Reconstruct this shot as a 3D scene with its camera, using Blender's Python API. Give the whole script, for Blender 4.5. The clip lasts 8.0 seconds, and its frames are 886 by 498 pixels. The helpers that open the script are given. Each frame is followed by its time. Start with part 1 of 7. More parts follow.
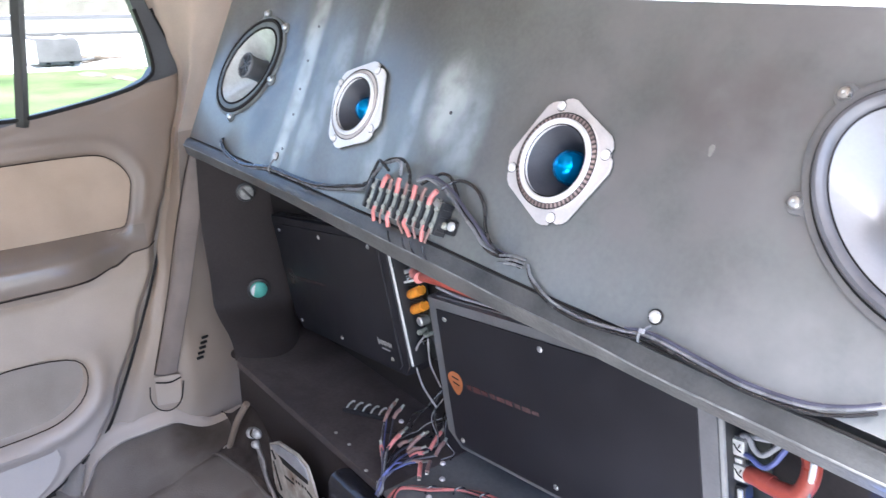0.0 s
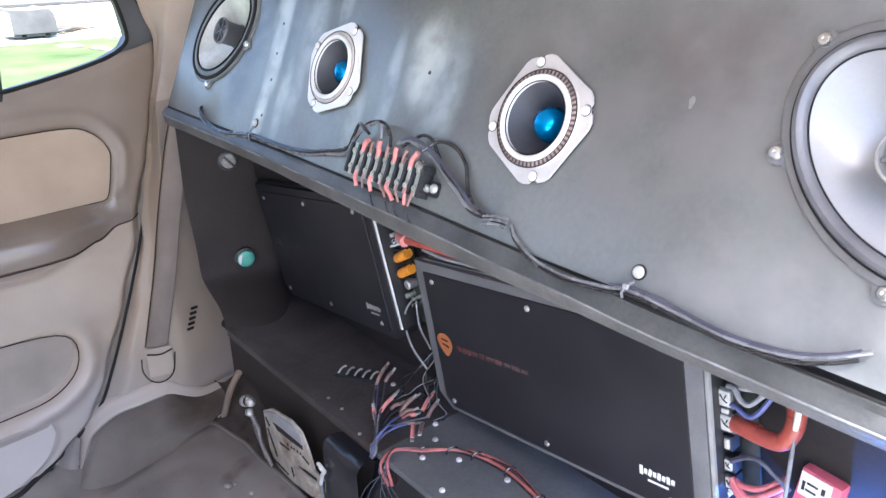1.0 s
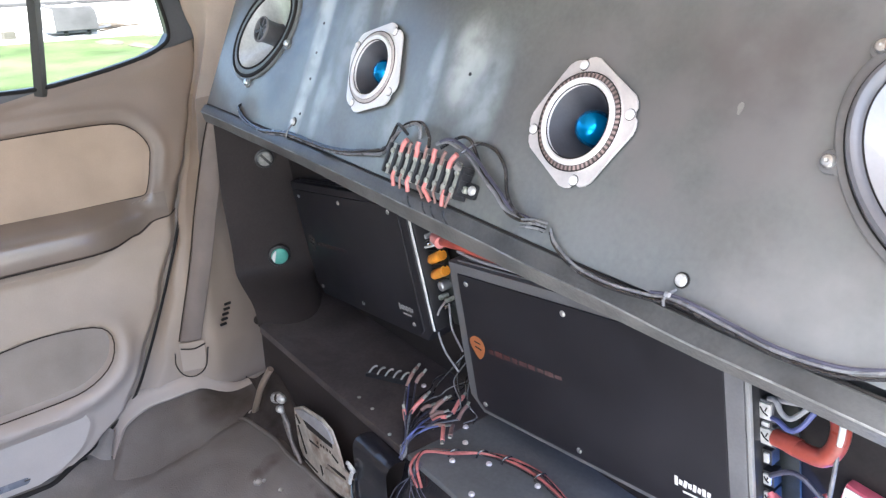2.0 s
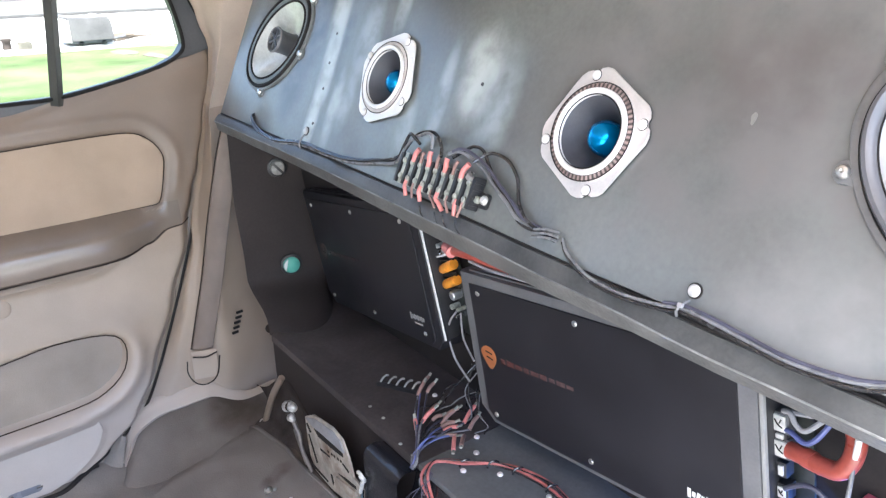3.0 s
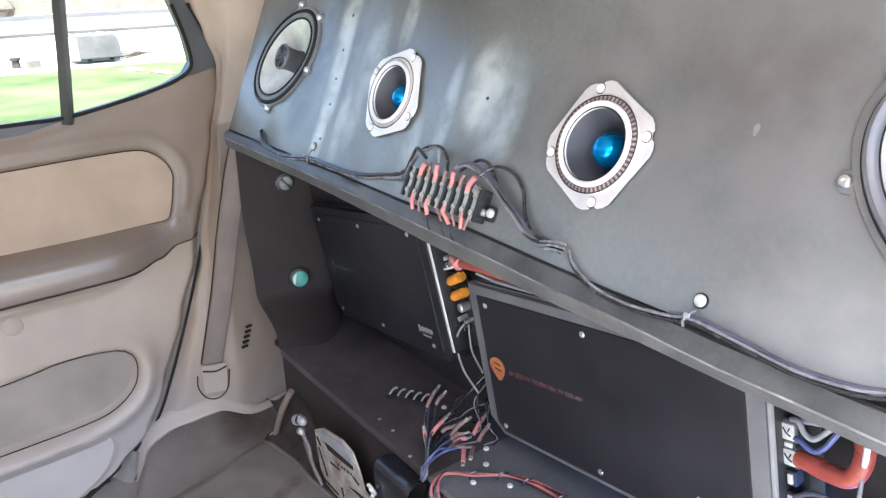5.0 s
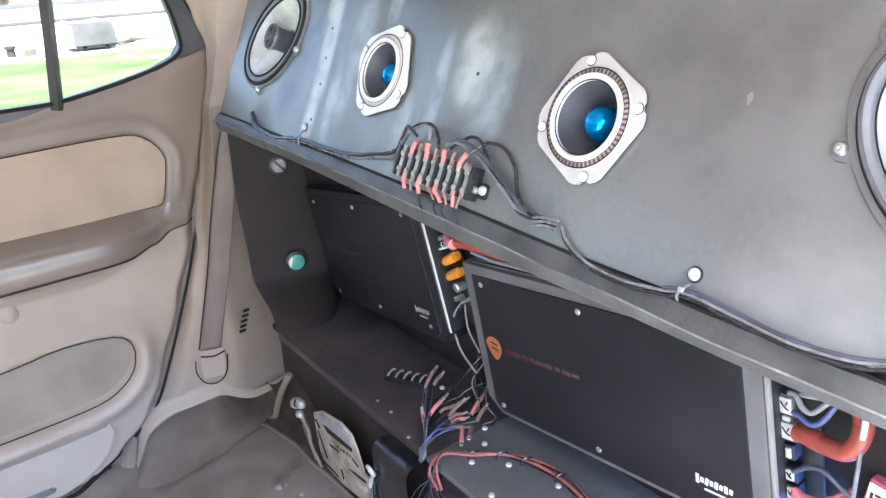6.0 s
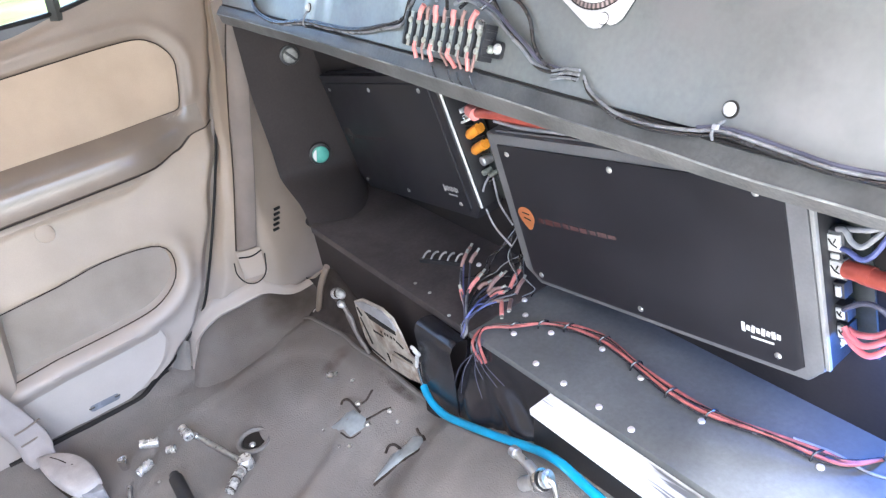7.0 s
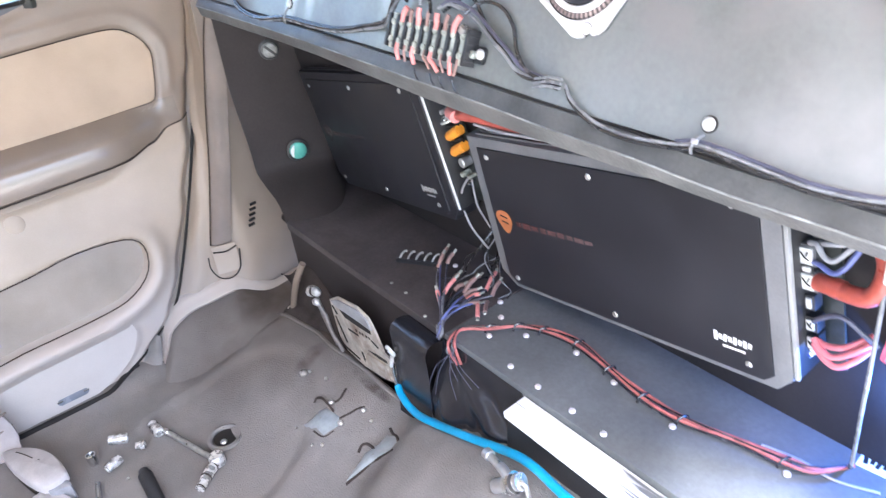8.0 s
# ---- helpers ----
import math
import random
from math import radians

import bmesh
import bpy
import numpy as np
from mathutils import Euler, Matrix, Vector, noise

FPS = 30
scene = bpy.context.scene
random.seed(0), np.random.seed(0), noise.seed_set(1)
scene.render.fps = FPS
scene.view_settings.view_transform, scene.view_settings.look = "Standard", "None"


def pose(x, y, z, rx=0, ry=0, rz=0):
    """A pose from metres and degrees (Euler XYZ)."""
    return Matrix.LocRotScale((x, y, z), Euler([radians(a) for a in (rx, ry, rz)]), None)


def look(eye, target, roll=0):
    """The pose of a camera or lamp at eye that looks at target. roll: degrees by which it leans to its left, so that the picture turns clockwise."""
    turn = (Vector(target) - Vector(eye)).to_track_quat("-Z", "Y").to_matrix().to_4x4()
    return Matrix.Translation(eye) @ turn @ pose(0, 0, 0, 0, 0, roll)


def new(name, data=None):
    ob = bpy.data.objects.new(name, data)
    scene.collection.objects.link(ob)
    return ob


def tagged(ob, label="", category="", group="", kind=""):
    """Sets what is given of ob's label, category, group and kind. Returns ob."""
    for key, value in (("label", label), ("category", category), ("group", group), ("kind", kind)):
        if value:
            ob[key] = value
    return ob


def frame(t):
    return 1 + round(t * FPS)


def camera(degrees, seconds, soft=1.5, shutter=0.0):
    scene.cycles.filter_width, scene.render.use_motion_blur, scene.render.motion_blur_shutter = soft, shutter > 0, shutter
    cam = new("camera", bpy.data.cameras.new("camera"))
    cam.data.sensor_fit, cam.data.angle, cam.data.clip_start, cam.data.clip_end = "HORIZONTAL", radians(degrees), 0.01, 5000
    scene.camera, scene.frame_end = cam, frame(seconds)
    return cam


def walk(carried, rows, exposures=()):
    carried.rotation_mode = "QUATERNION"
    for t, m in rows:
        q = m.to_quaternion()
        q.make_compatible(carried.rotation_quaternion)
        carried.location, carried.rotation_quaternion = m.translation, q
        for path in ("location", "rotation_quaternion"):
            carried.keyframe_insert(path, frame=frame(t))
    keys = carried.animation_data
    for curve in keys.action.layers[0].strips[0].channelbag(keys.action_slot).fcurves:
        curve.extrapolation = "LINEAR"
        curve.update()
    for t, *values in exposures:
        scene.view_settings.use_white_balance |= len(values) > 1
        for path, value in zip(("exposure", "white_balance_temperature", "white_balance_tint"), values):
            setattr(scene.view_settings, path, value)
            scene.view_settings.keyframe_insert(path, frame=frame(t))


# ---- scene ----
# camera and path
cam = camera(61.4, 8.0, soft=1.3, shutter=0.5)
PATH = [
    (0, (0.495, -0.561, 1.049), (-0.966, 0.628, 0.377), 0.7),
    (0.5, (0.500, -0.555, 1.050), (-0.914, 0.665, 0.335), 0.0),
    (1, (0.497, -0.551, 1.047), (-0.921, 0.633, 0.281), -1.0),
    (1.2, (0.496, -0.547, 1.039), (-0.932, 0.615, 0.258), -1.4),
    (2.3, (0.483, -0.558, 1.048), (-0.989, 0.563, 0.289), -0.3),
    (2.5, (0.482, -0.558, 1.047), (-0.987, 0.562, 0.281), -0.3),
    (3, (0.486, -0.557, 1.047), (-1.005, 0.551, 0.308), -0.7),
    (3.5, (0.497, -0.559, 1.053), (-0.997, 0.564, 0.342), -1.0),
    (4, (0.497, -0.560, 1.051), (-0.996, 0.562, 0.334), -1.3),
    (4.2, (0.492, -0.558, 1.050), (-0.995, 0.563, 0.321), -0.9),
    (5.3, (0.492, -0.563, 1.052), (-1.026, 0.533, 0.346), -1.7),
    (5.5, (0.481, -0.549, 1.041), (-1.029, 0.516, 0.277), -2.3),
    (6, (0.491, -0.547, 1.043), (-1.010, 0.538, 0.289), -2.7),
    (6.5, (0.481, -0.535, 1.041), (-1.020, 0.514, 0.237), -5.0),
    (6.7, (0.483, -0.542, 1.036), (-1.012, 0.496, 0.206), -4.5),
    (6.8, (0.484, -0.553, 1.038), (-0.976, 0.448, 0.106), -5.9),
    (6.9, (0.479, -0.532, 1.021), (-0.971, 0.399, 0.006), -9.1),
    (7, (0.483, -0.526, 1.008), (-0.988, 0.381, 0.001), -10.1),
    (7.5, (0.486, -0.518, 1.004), (-0.904, 0.454, -0.055), -9.4),
    (8, (0.477, -0.526, 1.019), (-0.947, 0.429, -0.010), -7.8),
]
walk(cam, [(t, look(eye, target, roll)) for t, eye, target, roll in PATH], exposures=[(0, 2.70, 5500, 12), (1.2, 2.68, 5580, 12), (2.4, 2.67, 5770, 9), (3.3, 2.8, 5760, 9), (4.2, 2.81, 5750, 9), (5.4, 2.71, 5760, 9), (6.0, 2.82, 5700, 9), (6.6, 2.89, 5720, 8), (7.1, 3.25, 5720, 8), (7.5, 3.31, 5640, 9), (8, 3.34, 5660, 10)])

# world, sun and lamps
world = bpy.data.worlds.new("world")
scene.world = world
world.use_nodes = True
wn = world.node_tree.nodes
sky = wn.new("ShaderNodeTexSky")
sky.sky_type, sky.sun_disc = "NISHITA", False
sky.sun_elevation, sky.sun_rotation = radians(65.4), radians(121.9)
sky.air_density, sky.dust_density, sky.ozone_density = 1.0, 5.0, 0.6
wn["Background"].inputs["Strength"].default_value = 0.15
world.node_tree.links.new(sky.outputs["Color"], wn["Background"].inputs["Color"])
sun_data = bpy.data.lights.new("sun", "SUN")
sun_data.energy, sun_data.angle, sun_data.color = 4.0, radians(12.0), (1.0, 0.95, 0.88)
sun = new("sun", sun_data)
sun.matrix_world = look((3.7, -2.3, 9.5), (0, 0, 0))

# ---- materials ----
def material(name, color, rough=0.5, metal=0.0, var=0.25, scale=8.0, fine=120.0, bump=0.2, spec=0.5, dark=None, coat=0.0, stain=0.0, stain_color=(0.3, 0.28, 0.25), even=False):
    """A surface with two scales of tone, fine relief and, where asked, dusty stains."""
    m = bpy.data.materials.new(name)
    m.use_nodes = True
    nt = m.node_tree
    n, l = nt.nodes, nt.links
    bsdf = n["Principled BSDF"]
    tc = n.new("ShaderNodeTexCoord")
    big = n.new("ShaderNodeTexNoise")
    big.inputs["Scale"].default_value, big.inputs["Detail"].default_value = scale, 5
    small = n.new("ShaderNodeTexNoise")
    small.inputs["Scale"].default_value, small.inputs["Detail"].default_value = fine, 3
    l.new(tc.outputs["Object"], big.inputs["Vector"])
    l.new(tc.outputs["Object"], small.inputs["Vector"])
    ramp = n.new("ShaderNodeValToRGB")
    low = dark or tuple(c * (1 - var) for c in color)
    ramp.color_ramp.elements[0].color, ramp.color_ramp.elements[0].position = (*low, 1), 0.32
    ramp.color_ramp.elements[1].color, ramp.color_ramp.elements[1].position = (*[min(1, c * (1 + var * 0.5)) for c in color], 1), 0.68
    l.new(big.outputs["Fac"], ramp.inputs["Fac"])
    mix = n.new("ShaderNodeMix")
    mix.data_type, mix.blend_type = "RGBA", "MULTIPLY"
    mix.inputs["Factor"].default_value = min(1.0, var * 1.6)
    l.new(ramp.outputs["Color"], mix.inputs["A"])
    grey = n.new("ShaderNodeMapRange")
    grey.inputs["To Min"].default_value, grey.inputs["To Max"].default_value = 0.55, 1.35
    l.new(small.outputs["Fac"], grey.inputs["Value"])
    l.new(grey.outputs["Result"], mix.inputs["B"])
    out = mix.outputs["Result"]
    if stain > 0:
        blot = n.new("ShaderNodeTexNoise")
        blot.inputs["Scale"].default_value, blot.inputs["Detail"].default_value, blot.inputs["Distortion"].default_value = scale * 0.7, 8, 0.6
        l.new(tc.outputs["Object"], blot.inputs["Vector"])
        br = n.new("ShaderNodeMapRange")
        br.inputs["From Min"].default_value, br.inputs["From Max"].default_value = 0.5, 0.72
        br.inputs["To Max"].default_value = stain
        l.new(blot.outputs["Fac"], br.inputs["Value"])
        mx = n.new("ShaderNodeMix")
        mx.data_type = "RGBA"
        mx.inputs["B"].default_value = (*stain_color, 1)
        l.new(br.outputs["Result"], mx.inputs["Factor"])
        l.new(out, mx.inputs["A"])
        out = mx.outputs["Result"]
    l.new(out, bsdf.inputs["Base Color"])
    rr = n.new("ShaderNodeMapRange")
    rr.inputs["To Min"].default_value, rr.inputs["To Max"].default_value = max(0.02, rough - 0.12), min(1, rough + 0.12)
    l.new(big.outputs["Fac"], rr.inputs["Value"])
    if even:
        bsdf.inputs["Roughness"].default_value = rough
    else:
        l.new(rr.outputs["Result"], bsdf.inputs["Roughness"])
    bsdf.inputs["Metallic"].default_value = metal
    bsdf.inputs["Specular IOR Level"].default_value = spec
    bsdf.inputs["Coat Weight"].default_value = coat
    if bump:
        b = n.new("ShaderNodeBump")
        b.inputs["Strength"].default_value, b.inputs["Distance"].default_value = bump, 0.002
        l.new(small.outputs["Fac"], b.inputs["Height"])
        l.new(b.outputs["Normal"], bsdf.inputs["Normal"])
    return m


def glow(name, color, strength):
    m = bpy.data.materials.new(name)
    m.use_nodes = True
    b = m.node_tree.nodes["Principled BSDF"]
    b.inputs["Base Color"].default_value = (*color, 1)
    b.inputs["Emission Color"].default_value = (*color, 1)
    b.inputs["Emission Strength"].default_value = strength
    return m


def clear_glass(name):
    m = bpy.data.materials.new(name)
    m.use_nodes = True
    b = m.node_tree.nodes["Principled BSDF"]
    b.inputs["Base Color"].default_value = (0.95, 0.98, 0.96, 1)
    b.inputs["Transmission Weight"].default_value = 1.0
    b.inputs["Roughness"].default_value = 0.0
    b.inputs["IOR"].default_value = 1.01
    return m


PANEL = material("satin_grey_panel_paint", (0.158, 0.172, 0.163), rough=0.24, var=0.28, scale=4.5, fine=160, bump=0.0, spec=0.6, dark=(0.112, 0.115, 0.111), stain=0.6, stain_color=(0.225, 0.240, 0.232))
LIP = material("grey_vinyl_edging", (0.124, 0.126, 0.121), rough=0.45, var=0.55, scale=9, fine=240, bump=0.35, stain=0.9, stain_color=(0.056, 0.052, 0.048))
BOARD = material("dark_painted_board", (0.028, 0.0245, 0.0240), rough=0.62, var=0.3, scale=6, fine=200, bump=0.12, spec=0.18, stain=0.35, stain_color=(0.05, 0.044, 0.042))
CHEEK = material("grey_black_board", (0.040, 0.0330, 0.0315), rough=0.6, var=0.3, scale=5, fine=200, bump=0.12, spec=0.2, stain=0.4, stain_color=(0.03, 0.027, 0.026))
LENS = material("blue_grey_lens", (0.21, 0.225, 0.26), rough=0.25, var=0.15, scale=30, fine=200, bump=0.05)
SHELF_SHADED = material("stained_shaded_shelf_board", (0.076, 0.065, 0.063), rough=0.55, var=0.45, scale=7, fine=160, bump=0.2, spec=0.2, stain=0.9, stain_color=(0.034, 0.028, 0.027))
SHELF_LIT = material("lit_grey_shelf_board", (0.136, 0.143, 0.146), rough=0.58, var=0.3, scale=6, fine=160, bump=0.15, spec=0.22, stain=0.5, stain_color=(0.10, 0.098, 0.098), even=True)
BLACK = material("black_plastic", (0.02, 0.02, 0.022), rough=0.4, var=0.3, scale=20, fine=300, bump=0.1)
RUBBER = material("black_rubber", (0.028, 0.028, 0.03), rough=0.55, var=0.3, scale=30, fine=300, bump=0.15)
PLATE = material("black_anodised_plate", (0.0180, 0.0175, 0.0215), rough=0.42, var=0.25, scale=10, fine=500, bump=0.1, spec=0.38)
SINK = material("grey_heatsink_metal", (0.165, 0.165, 0.17), rough=0.40, metal=0.15, var=0.2, scale=15, fine=300, bump=0.1)
ALU = material("bare_aluminium", (0.62, 0.63, 0.64), rough=0.35, metal=0.85, var=0.2, scale=20, fine=300, bump=0.08)
STEEL = material("zinc_steel", (0.66, 0.66, 0.64), rough=0.3, metal=0.9, var=0.25, scale=60, fine=400, bump=0.1)
CHROME = material("chromed_steel", (0.8, 0.8, 0.8), rough=0.14, metal=1.0, var=0.1, scale=60, fine=300, bump=0.03)
CAST = material("silver_speaker_frame", (0.72, 0.685, 0.67), rough=0.36, metal=0.35, var=0.14, scale=25, fine=300, bump=0.06)
BRIGHT = material("white_silver_lacquer", (0.82, 0.81, 0.80), rough=0.34, metal=0.12, var=0.08, scale=25, fine=300, bump=0.05)
GASKET_LIT = material("lit_fibre_gasket", (0.60, 0.57, 0.56), rough=0.8, var=0.2, scale=60, fine=350, bump=0.3)
GASKET = material("brown_fibre_gasket", (0.38, 0.29, 0.27), rough=0.9, var=0.5, scale=60, fine=350, bump=0.5)
CONE = material("dark_paper_cone", (0.078, 0.080, 0.092), rough=0.5, var=0.2, scale=30, fine=400, bump=0.1, spec=0.6)
BULLET = material("blue_anodised_bullet", (0.01, 0.30, 0.72), rough=0.13, metal=0.7, var=0.1, scale=40, fine=300, bump=0.02)
POLY = material("silver_poly_cone", (0.27, 0.272, 0.285), rough=0.32, metal=0.0, var=0.1, scale=10, fine=300, bump=0.03, spec=0.8, coat=0.4)
BASKET_LIT = material("lit_grey_basket", (0.18, 0.193, 0.193), rough=0.35, var=0.25, scale=20, fine=250, bump=0.08, spec=0.8)
ROLL_LIT = material("lit_rubber_roll", (0.17, 0.187, 0.184), rough=0.42, var=0.3, scale=30, fine=200, bump=0.1)
ROLL = material("grey_rubber_roll", (0.130, 0.130, 0.140), rough=0.32, var=0.15, scale=30, fine=200, bump=0.05, spec=0.7)
BASKET = material("grey_pressed_basket", (0.158, 0.157, 0.158), rough=0.40, var=0.2, scale=20, fine=250, bump=0.08, spec=0.8)
POLY_LIT = material("lit_poly_cone", (0.70, 0.73, 0.71), rough=0.22, var=0.3, scale=14, fine=200, bump=0.05, spec=0.8, coat=0.4, even=True)
WIRE = material("black_wire_jacket", (0.03, 0.03, 0.033), rough=0.24, var=0.3, scale=40, fine=200, bump=0.05, spec=0.9)
WIRE_GREY = material("grey_wire_jacket", (0.20, 0.205, 0.215), rough=0.28, var=0.3, scale=40, fine=200, bump=0.05)
WIRE_VIOLET = material("violet_wire_jacket", (0.072, 0.072, 0.105), rough=0.4, var=0.3, scale=40, fine=200, bump=0.05)
WIRE_BLUE = material("blue_wire_jacket", (0.11, 0.13, 0.32), rough=0.4, var=0.3, scale=40, fine=200, bump=0.05)
RED = material("red_cable_jacket", (0.38, 0.078, 0.055), rough=0.32, var=0.3, scale=30, fine=200, bump=0.08)
RED_DUSTY = material("dusty_red_wire", (0.40, 0.12, 0.105), rough=0.5, var=0.4, scale=40, fine=200, bump=0.05)
CRIMP = material("pink_red_crimp_sleeve", (0.70, 0.26, 0.235), rough=0.4, var=0.25, scale=60, fine=300, bump=0.05)
CRIMP_TAN = material("brown_crimp_sleeve", (0.30, 0.185, 0.160), rough=0.5, var=0.3, scale=60, fine=300, bump=0.05)
TERMINAL = material("dull_terminal_metal", (0.36, 0.38, 0.33), rough=0.42, metal=0.3, var=0.5, scale=80, fine=300, bump=0.15)
ORANGE = material("orange_wound_coil", (0.85, 0.33, 0.03), rough=0.4, var=0.3, scale=60, fine=300, bump=0.1)
PCB = material("dark_circuit_board", (0.03, 0.035, 0.03), rough=0.4, var=0.4, scale=60, fine=300, bump=0.1)
CONTACT = material("tinned_contact_bar", (0.45, 0.47, 0.41), rough=0.4, metal=0.25, var=0.4, scale=80, fine=300, bump=0.15)
DULL = material("dull_zinc_cap", (0.30, 0.30, 0.285), rough=0.5, metal=0.1, var=0.35, scale=60, fine=300, bump=0.15)
NICKEL = material("bright_nickel_clamp", (0.66, 0.66, 0.64), rough=0.32, metal=0.3, var=0.2, scale=120, fine=400, bump=0.1)
ENDRIM = material("pale_grey_end_rim", (0.31, 0.31, 0.30), rough=0.45, var=0.15, scale=30, fine=300, bump=0.08)
BEAD = material("dark_grey_vinyl_bead", (0.070, 0.071, 0.070), rough=0.42, var=0.45, scale=14, fine=240, bump=0.3, stain=0.6, stain_color=(0.12, 0.12, 0.117))
WORN = material("rubbed_pale_edge", (0.26, 0.265, 0.255), rough=0.5, var=0.6, scale=20, fine=150, bump=0.2, dark=(0.09, 0.09, 0.088), stain=0.8, stain_color=(0.10, 0.10, 0.097))
SEAM_DARK = material("dark_brown_seam", (0.040, 0.030, 0.024), rough=0.7, var=0.2, scale=20, fine=200, bump=0.1, spec=0.2)
BROWN_SOIL = material("dry_brown_soil", (0.115, 0.095, 0.075), rough=0.95, var=0.4, scale=5, fine=60, bump=0.5, spec=0.1)
GREEN = material("green_plastic_cap", (0.12, 0.42, 0.34), rough=0.35, var=0.2, scale=40, fine=200, bump=0.05)
STRIP = material("scuffed_white_ledge", (0.80, 0.81, 0.82), rough=0.35, var=0.15, scale=14, fine=150, bump=0.1)
LEAD = material("pink_lead_jacket", (0.66, 0.19, 0.22), rough=0.4, var=0.2, scale=30, fine=200, bump=0.05)
LEADGREY = material("pale_grey_lead", (0.30, 0.30, 0.315), rough=0.35, var=0.25, scale=30, fine=200, bump=0.05)
WHITE = material("white_plastic", (0.78, 0.78, 0.76), rough=0.4, var=0.1, scale=30, fine=200, bump=0.05)
LOGO = material("orange_logo_print", (0.36, 0.125, 0.045), rough=0.45, var=0.15, scale=40, fine=200, bump=0)
EMBLEM_SHADED = material("shaded_emblem_print", (0.050, 0.034, 0.030), rough=0.5, var=0.2, scale=40, fine=200, bump=0)
PRINT = material("faded_red_print", (0.075, 0.026, 0.024), rough=0.5, var=0.3, scale=60, fine=200, bump=0)
PRINT_DIM = material("dim_red_print", (0.085, 0.040, 0.038), rough=0.5, var=0.4, scale=90, fine=300, bump=0)
PRINT_PINK = material("rubbed_pink_print", (0.095, 0.056, 0.053), rough=0.5, var=0.5, scale=90, fine=300, bump=0)
PRINT_SHADED = material("shaded_red_print", (0.034, 0.020, 0.020), rough=0.5, var=0.3, scale=60, fine=200, bump=0)
CARPET = material("grey_brown_carpet", (0.228, 0.215, 0.205), rough=0.95, var=0.25, scale=7, fine=420, bump=0.9, spec=0.15, stain=0.3, stain_color=(0.30, 0.27, 0.245))
TAUPE = material("taupe_grained_vinyl", (0.222, 0.171, 0.132), rough=0.40, var=0.14, scale=6, fine=500, bump=0.12, spec=0.6, even=True)
TAN = material("tan_door_fabric", (0.44, 0.345, 0.26), rough=0.85, var=0.12, scale=8, fine=600, bump=0.35, spec=0.2)
ARM = material("taupe_armrest_plastic", (0.225, 0.182, 0.147), rough=0.27, var=0.1, scale=8, fine=400, bump=0.06, spec=1.0, even=True)
CREAM = material("cream_grained_plastic", (0.395, 0.325, 0.258), rough=0.42, var=0.14, scale=5, fine=500, bump=0.14, spec=0.5, stain=0.4, stain_color=(0.30, 0.24, 0.19), even=True)
POCKET = material("grey_pocket_fabric", (0.318, 0.278, 0.240), rough=0.85, var=0.14, scale=10, fine=500, bump=0.35, spec=0.2)
LOWER = material("pale_grey_scuffed_plastic", (0.50, 0.465, 0.435), rough=0.42, var=0.12, scale=6, fine=400, bump=0.12, stain=0.3, stain_color=(0.40, 0.37, 0.36), even=True)
WEB = material("grey_brown_webbing", (0.220, 0.182, 0.156), rough=0.75, var=0.15, scale=15, fine=700, bump=0.4, spec=0.25)
SEAL = material("dark_rubber_seal", (0.022, 0.020, 0.019), rough=0.7, var=0.2, scale=20, fine=200, bump=0.1, spec=0.2)
FRAME = material("dark_window_frame", (0.085, 0.088, 0.095), rough=0.42, var=0.2, scale=10, fine=200, bump=0.1)
LINER = material("tan_grained_trim", (0.46, 0.375, 0.30), rough=0.8, var=0.1, scale=10, fine=300, bump=0.2)
RUST = material("rusty_pale_bracket", (0.50, 0.46, 0.40), rough=0.6, metal=0.3, var=0.35, scale=30, fine=200, bump=0.3, stain=0.8, stain_color=(0.16, 0.09, 0.05))
BLUE = material("bright_blue_cable_jacket", (0.016, 0.29, 0.53), rough=0.35, var=0.2, scale=20, fine=200, bump=0.05)
PILLAR = material("beige_pillar_plastic", (0.335, 0.268, 0.208), rough=0.46, var=0.14, scale=5, fine=500, bump=0.14, spec=0.4, stain=0.35, stain_color=(0.25, 0.20, 0.155), even=True)
GLASS = clear_glass("window_glass")
GRASS = material("sunlit_grass", (0.070, 0.100, 0.036), rough=0.95, var=0.45, scale=1.0, fine=22, bump=0.5, spec=0.1, stain=0.5, stain_color=(0.105, 0.115, 0.062))
POST = material("dark_olive_post", (0.062, 0.062, 0.056), rough=0.5, var=0.2, scale=10, fine=200, bump=0.1)
CONCRETE = material("pale_concrete", (0.55, 0.53, 0.49), rough=0.9, var=0.15, scale=1, fine=30, bump=0.2)
ASPHALT = material("worn_grey_asphalt", (0.065, 0.063, 0.060), rough=0.95, var=0.3, scale=1, fine=30, bump=0.3, spec=0.1)
DRYGROUND = material("pale_dry_ground", (0.125, 0.116, 0.094), rough=0.95, var=0.3, scale=0.6, fine=12, bump=0.3, spec=0.1)
CREAMWALL = material("cream_render", (0.15, 0.14, 0.115), rough=0.9, var=0.2, scale=1, fine=20, bump=0.2, spec=0.2)
TRAILER = material("weathered_grey_panel", (0.125, 0.119, 0.117), rough=0.8, var=0.25, scale=3, fine=40, bump=0.2, spec=0.2)
BLUELED = glow("blue_led", (0.05, 0.15, 1.0), 25.0)


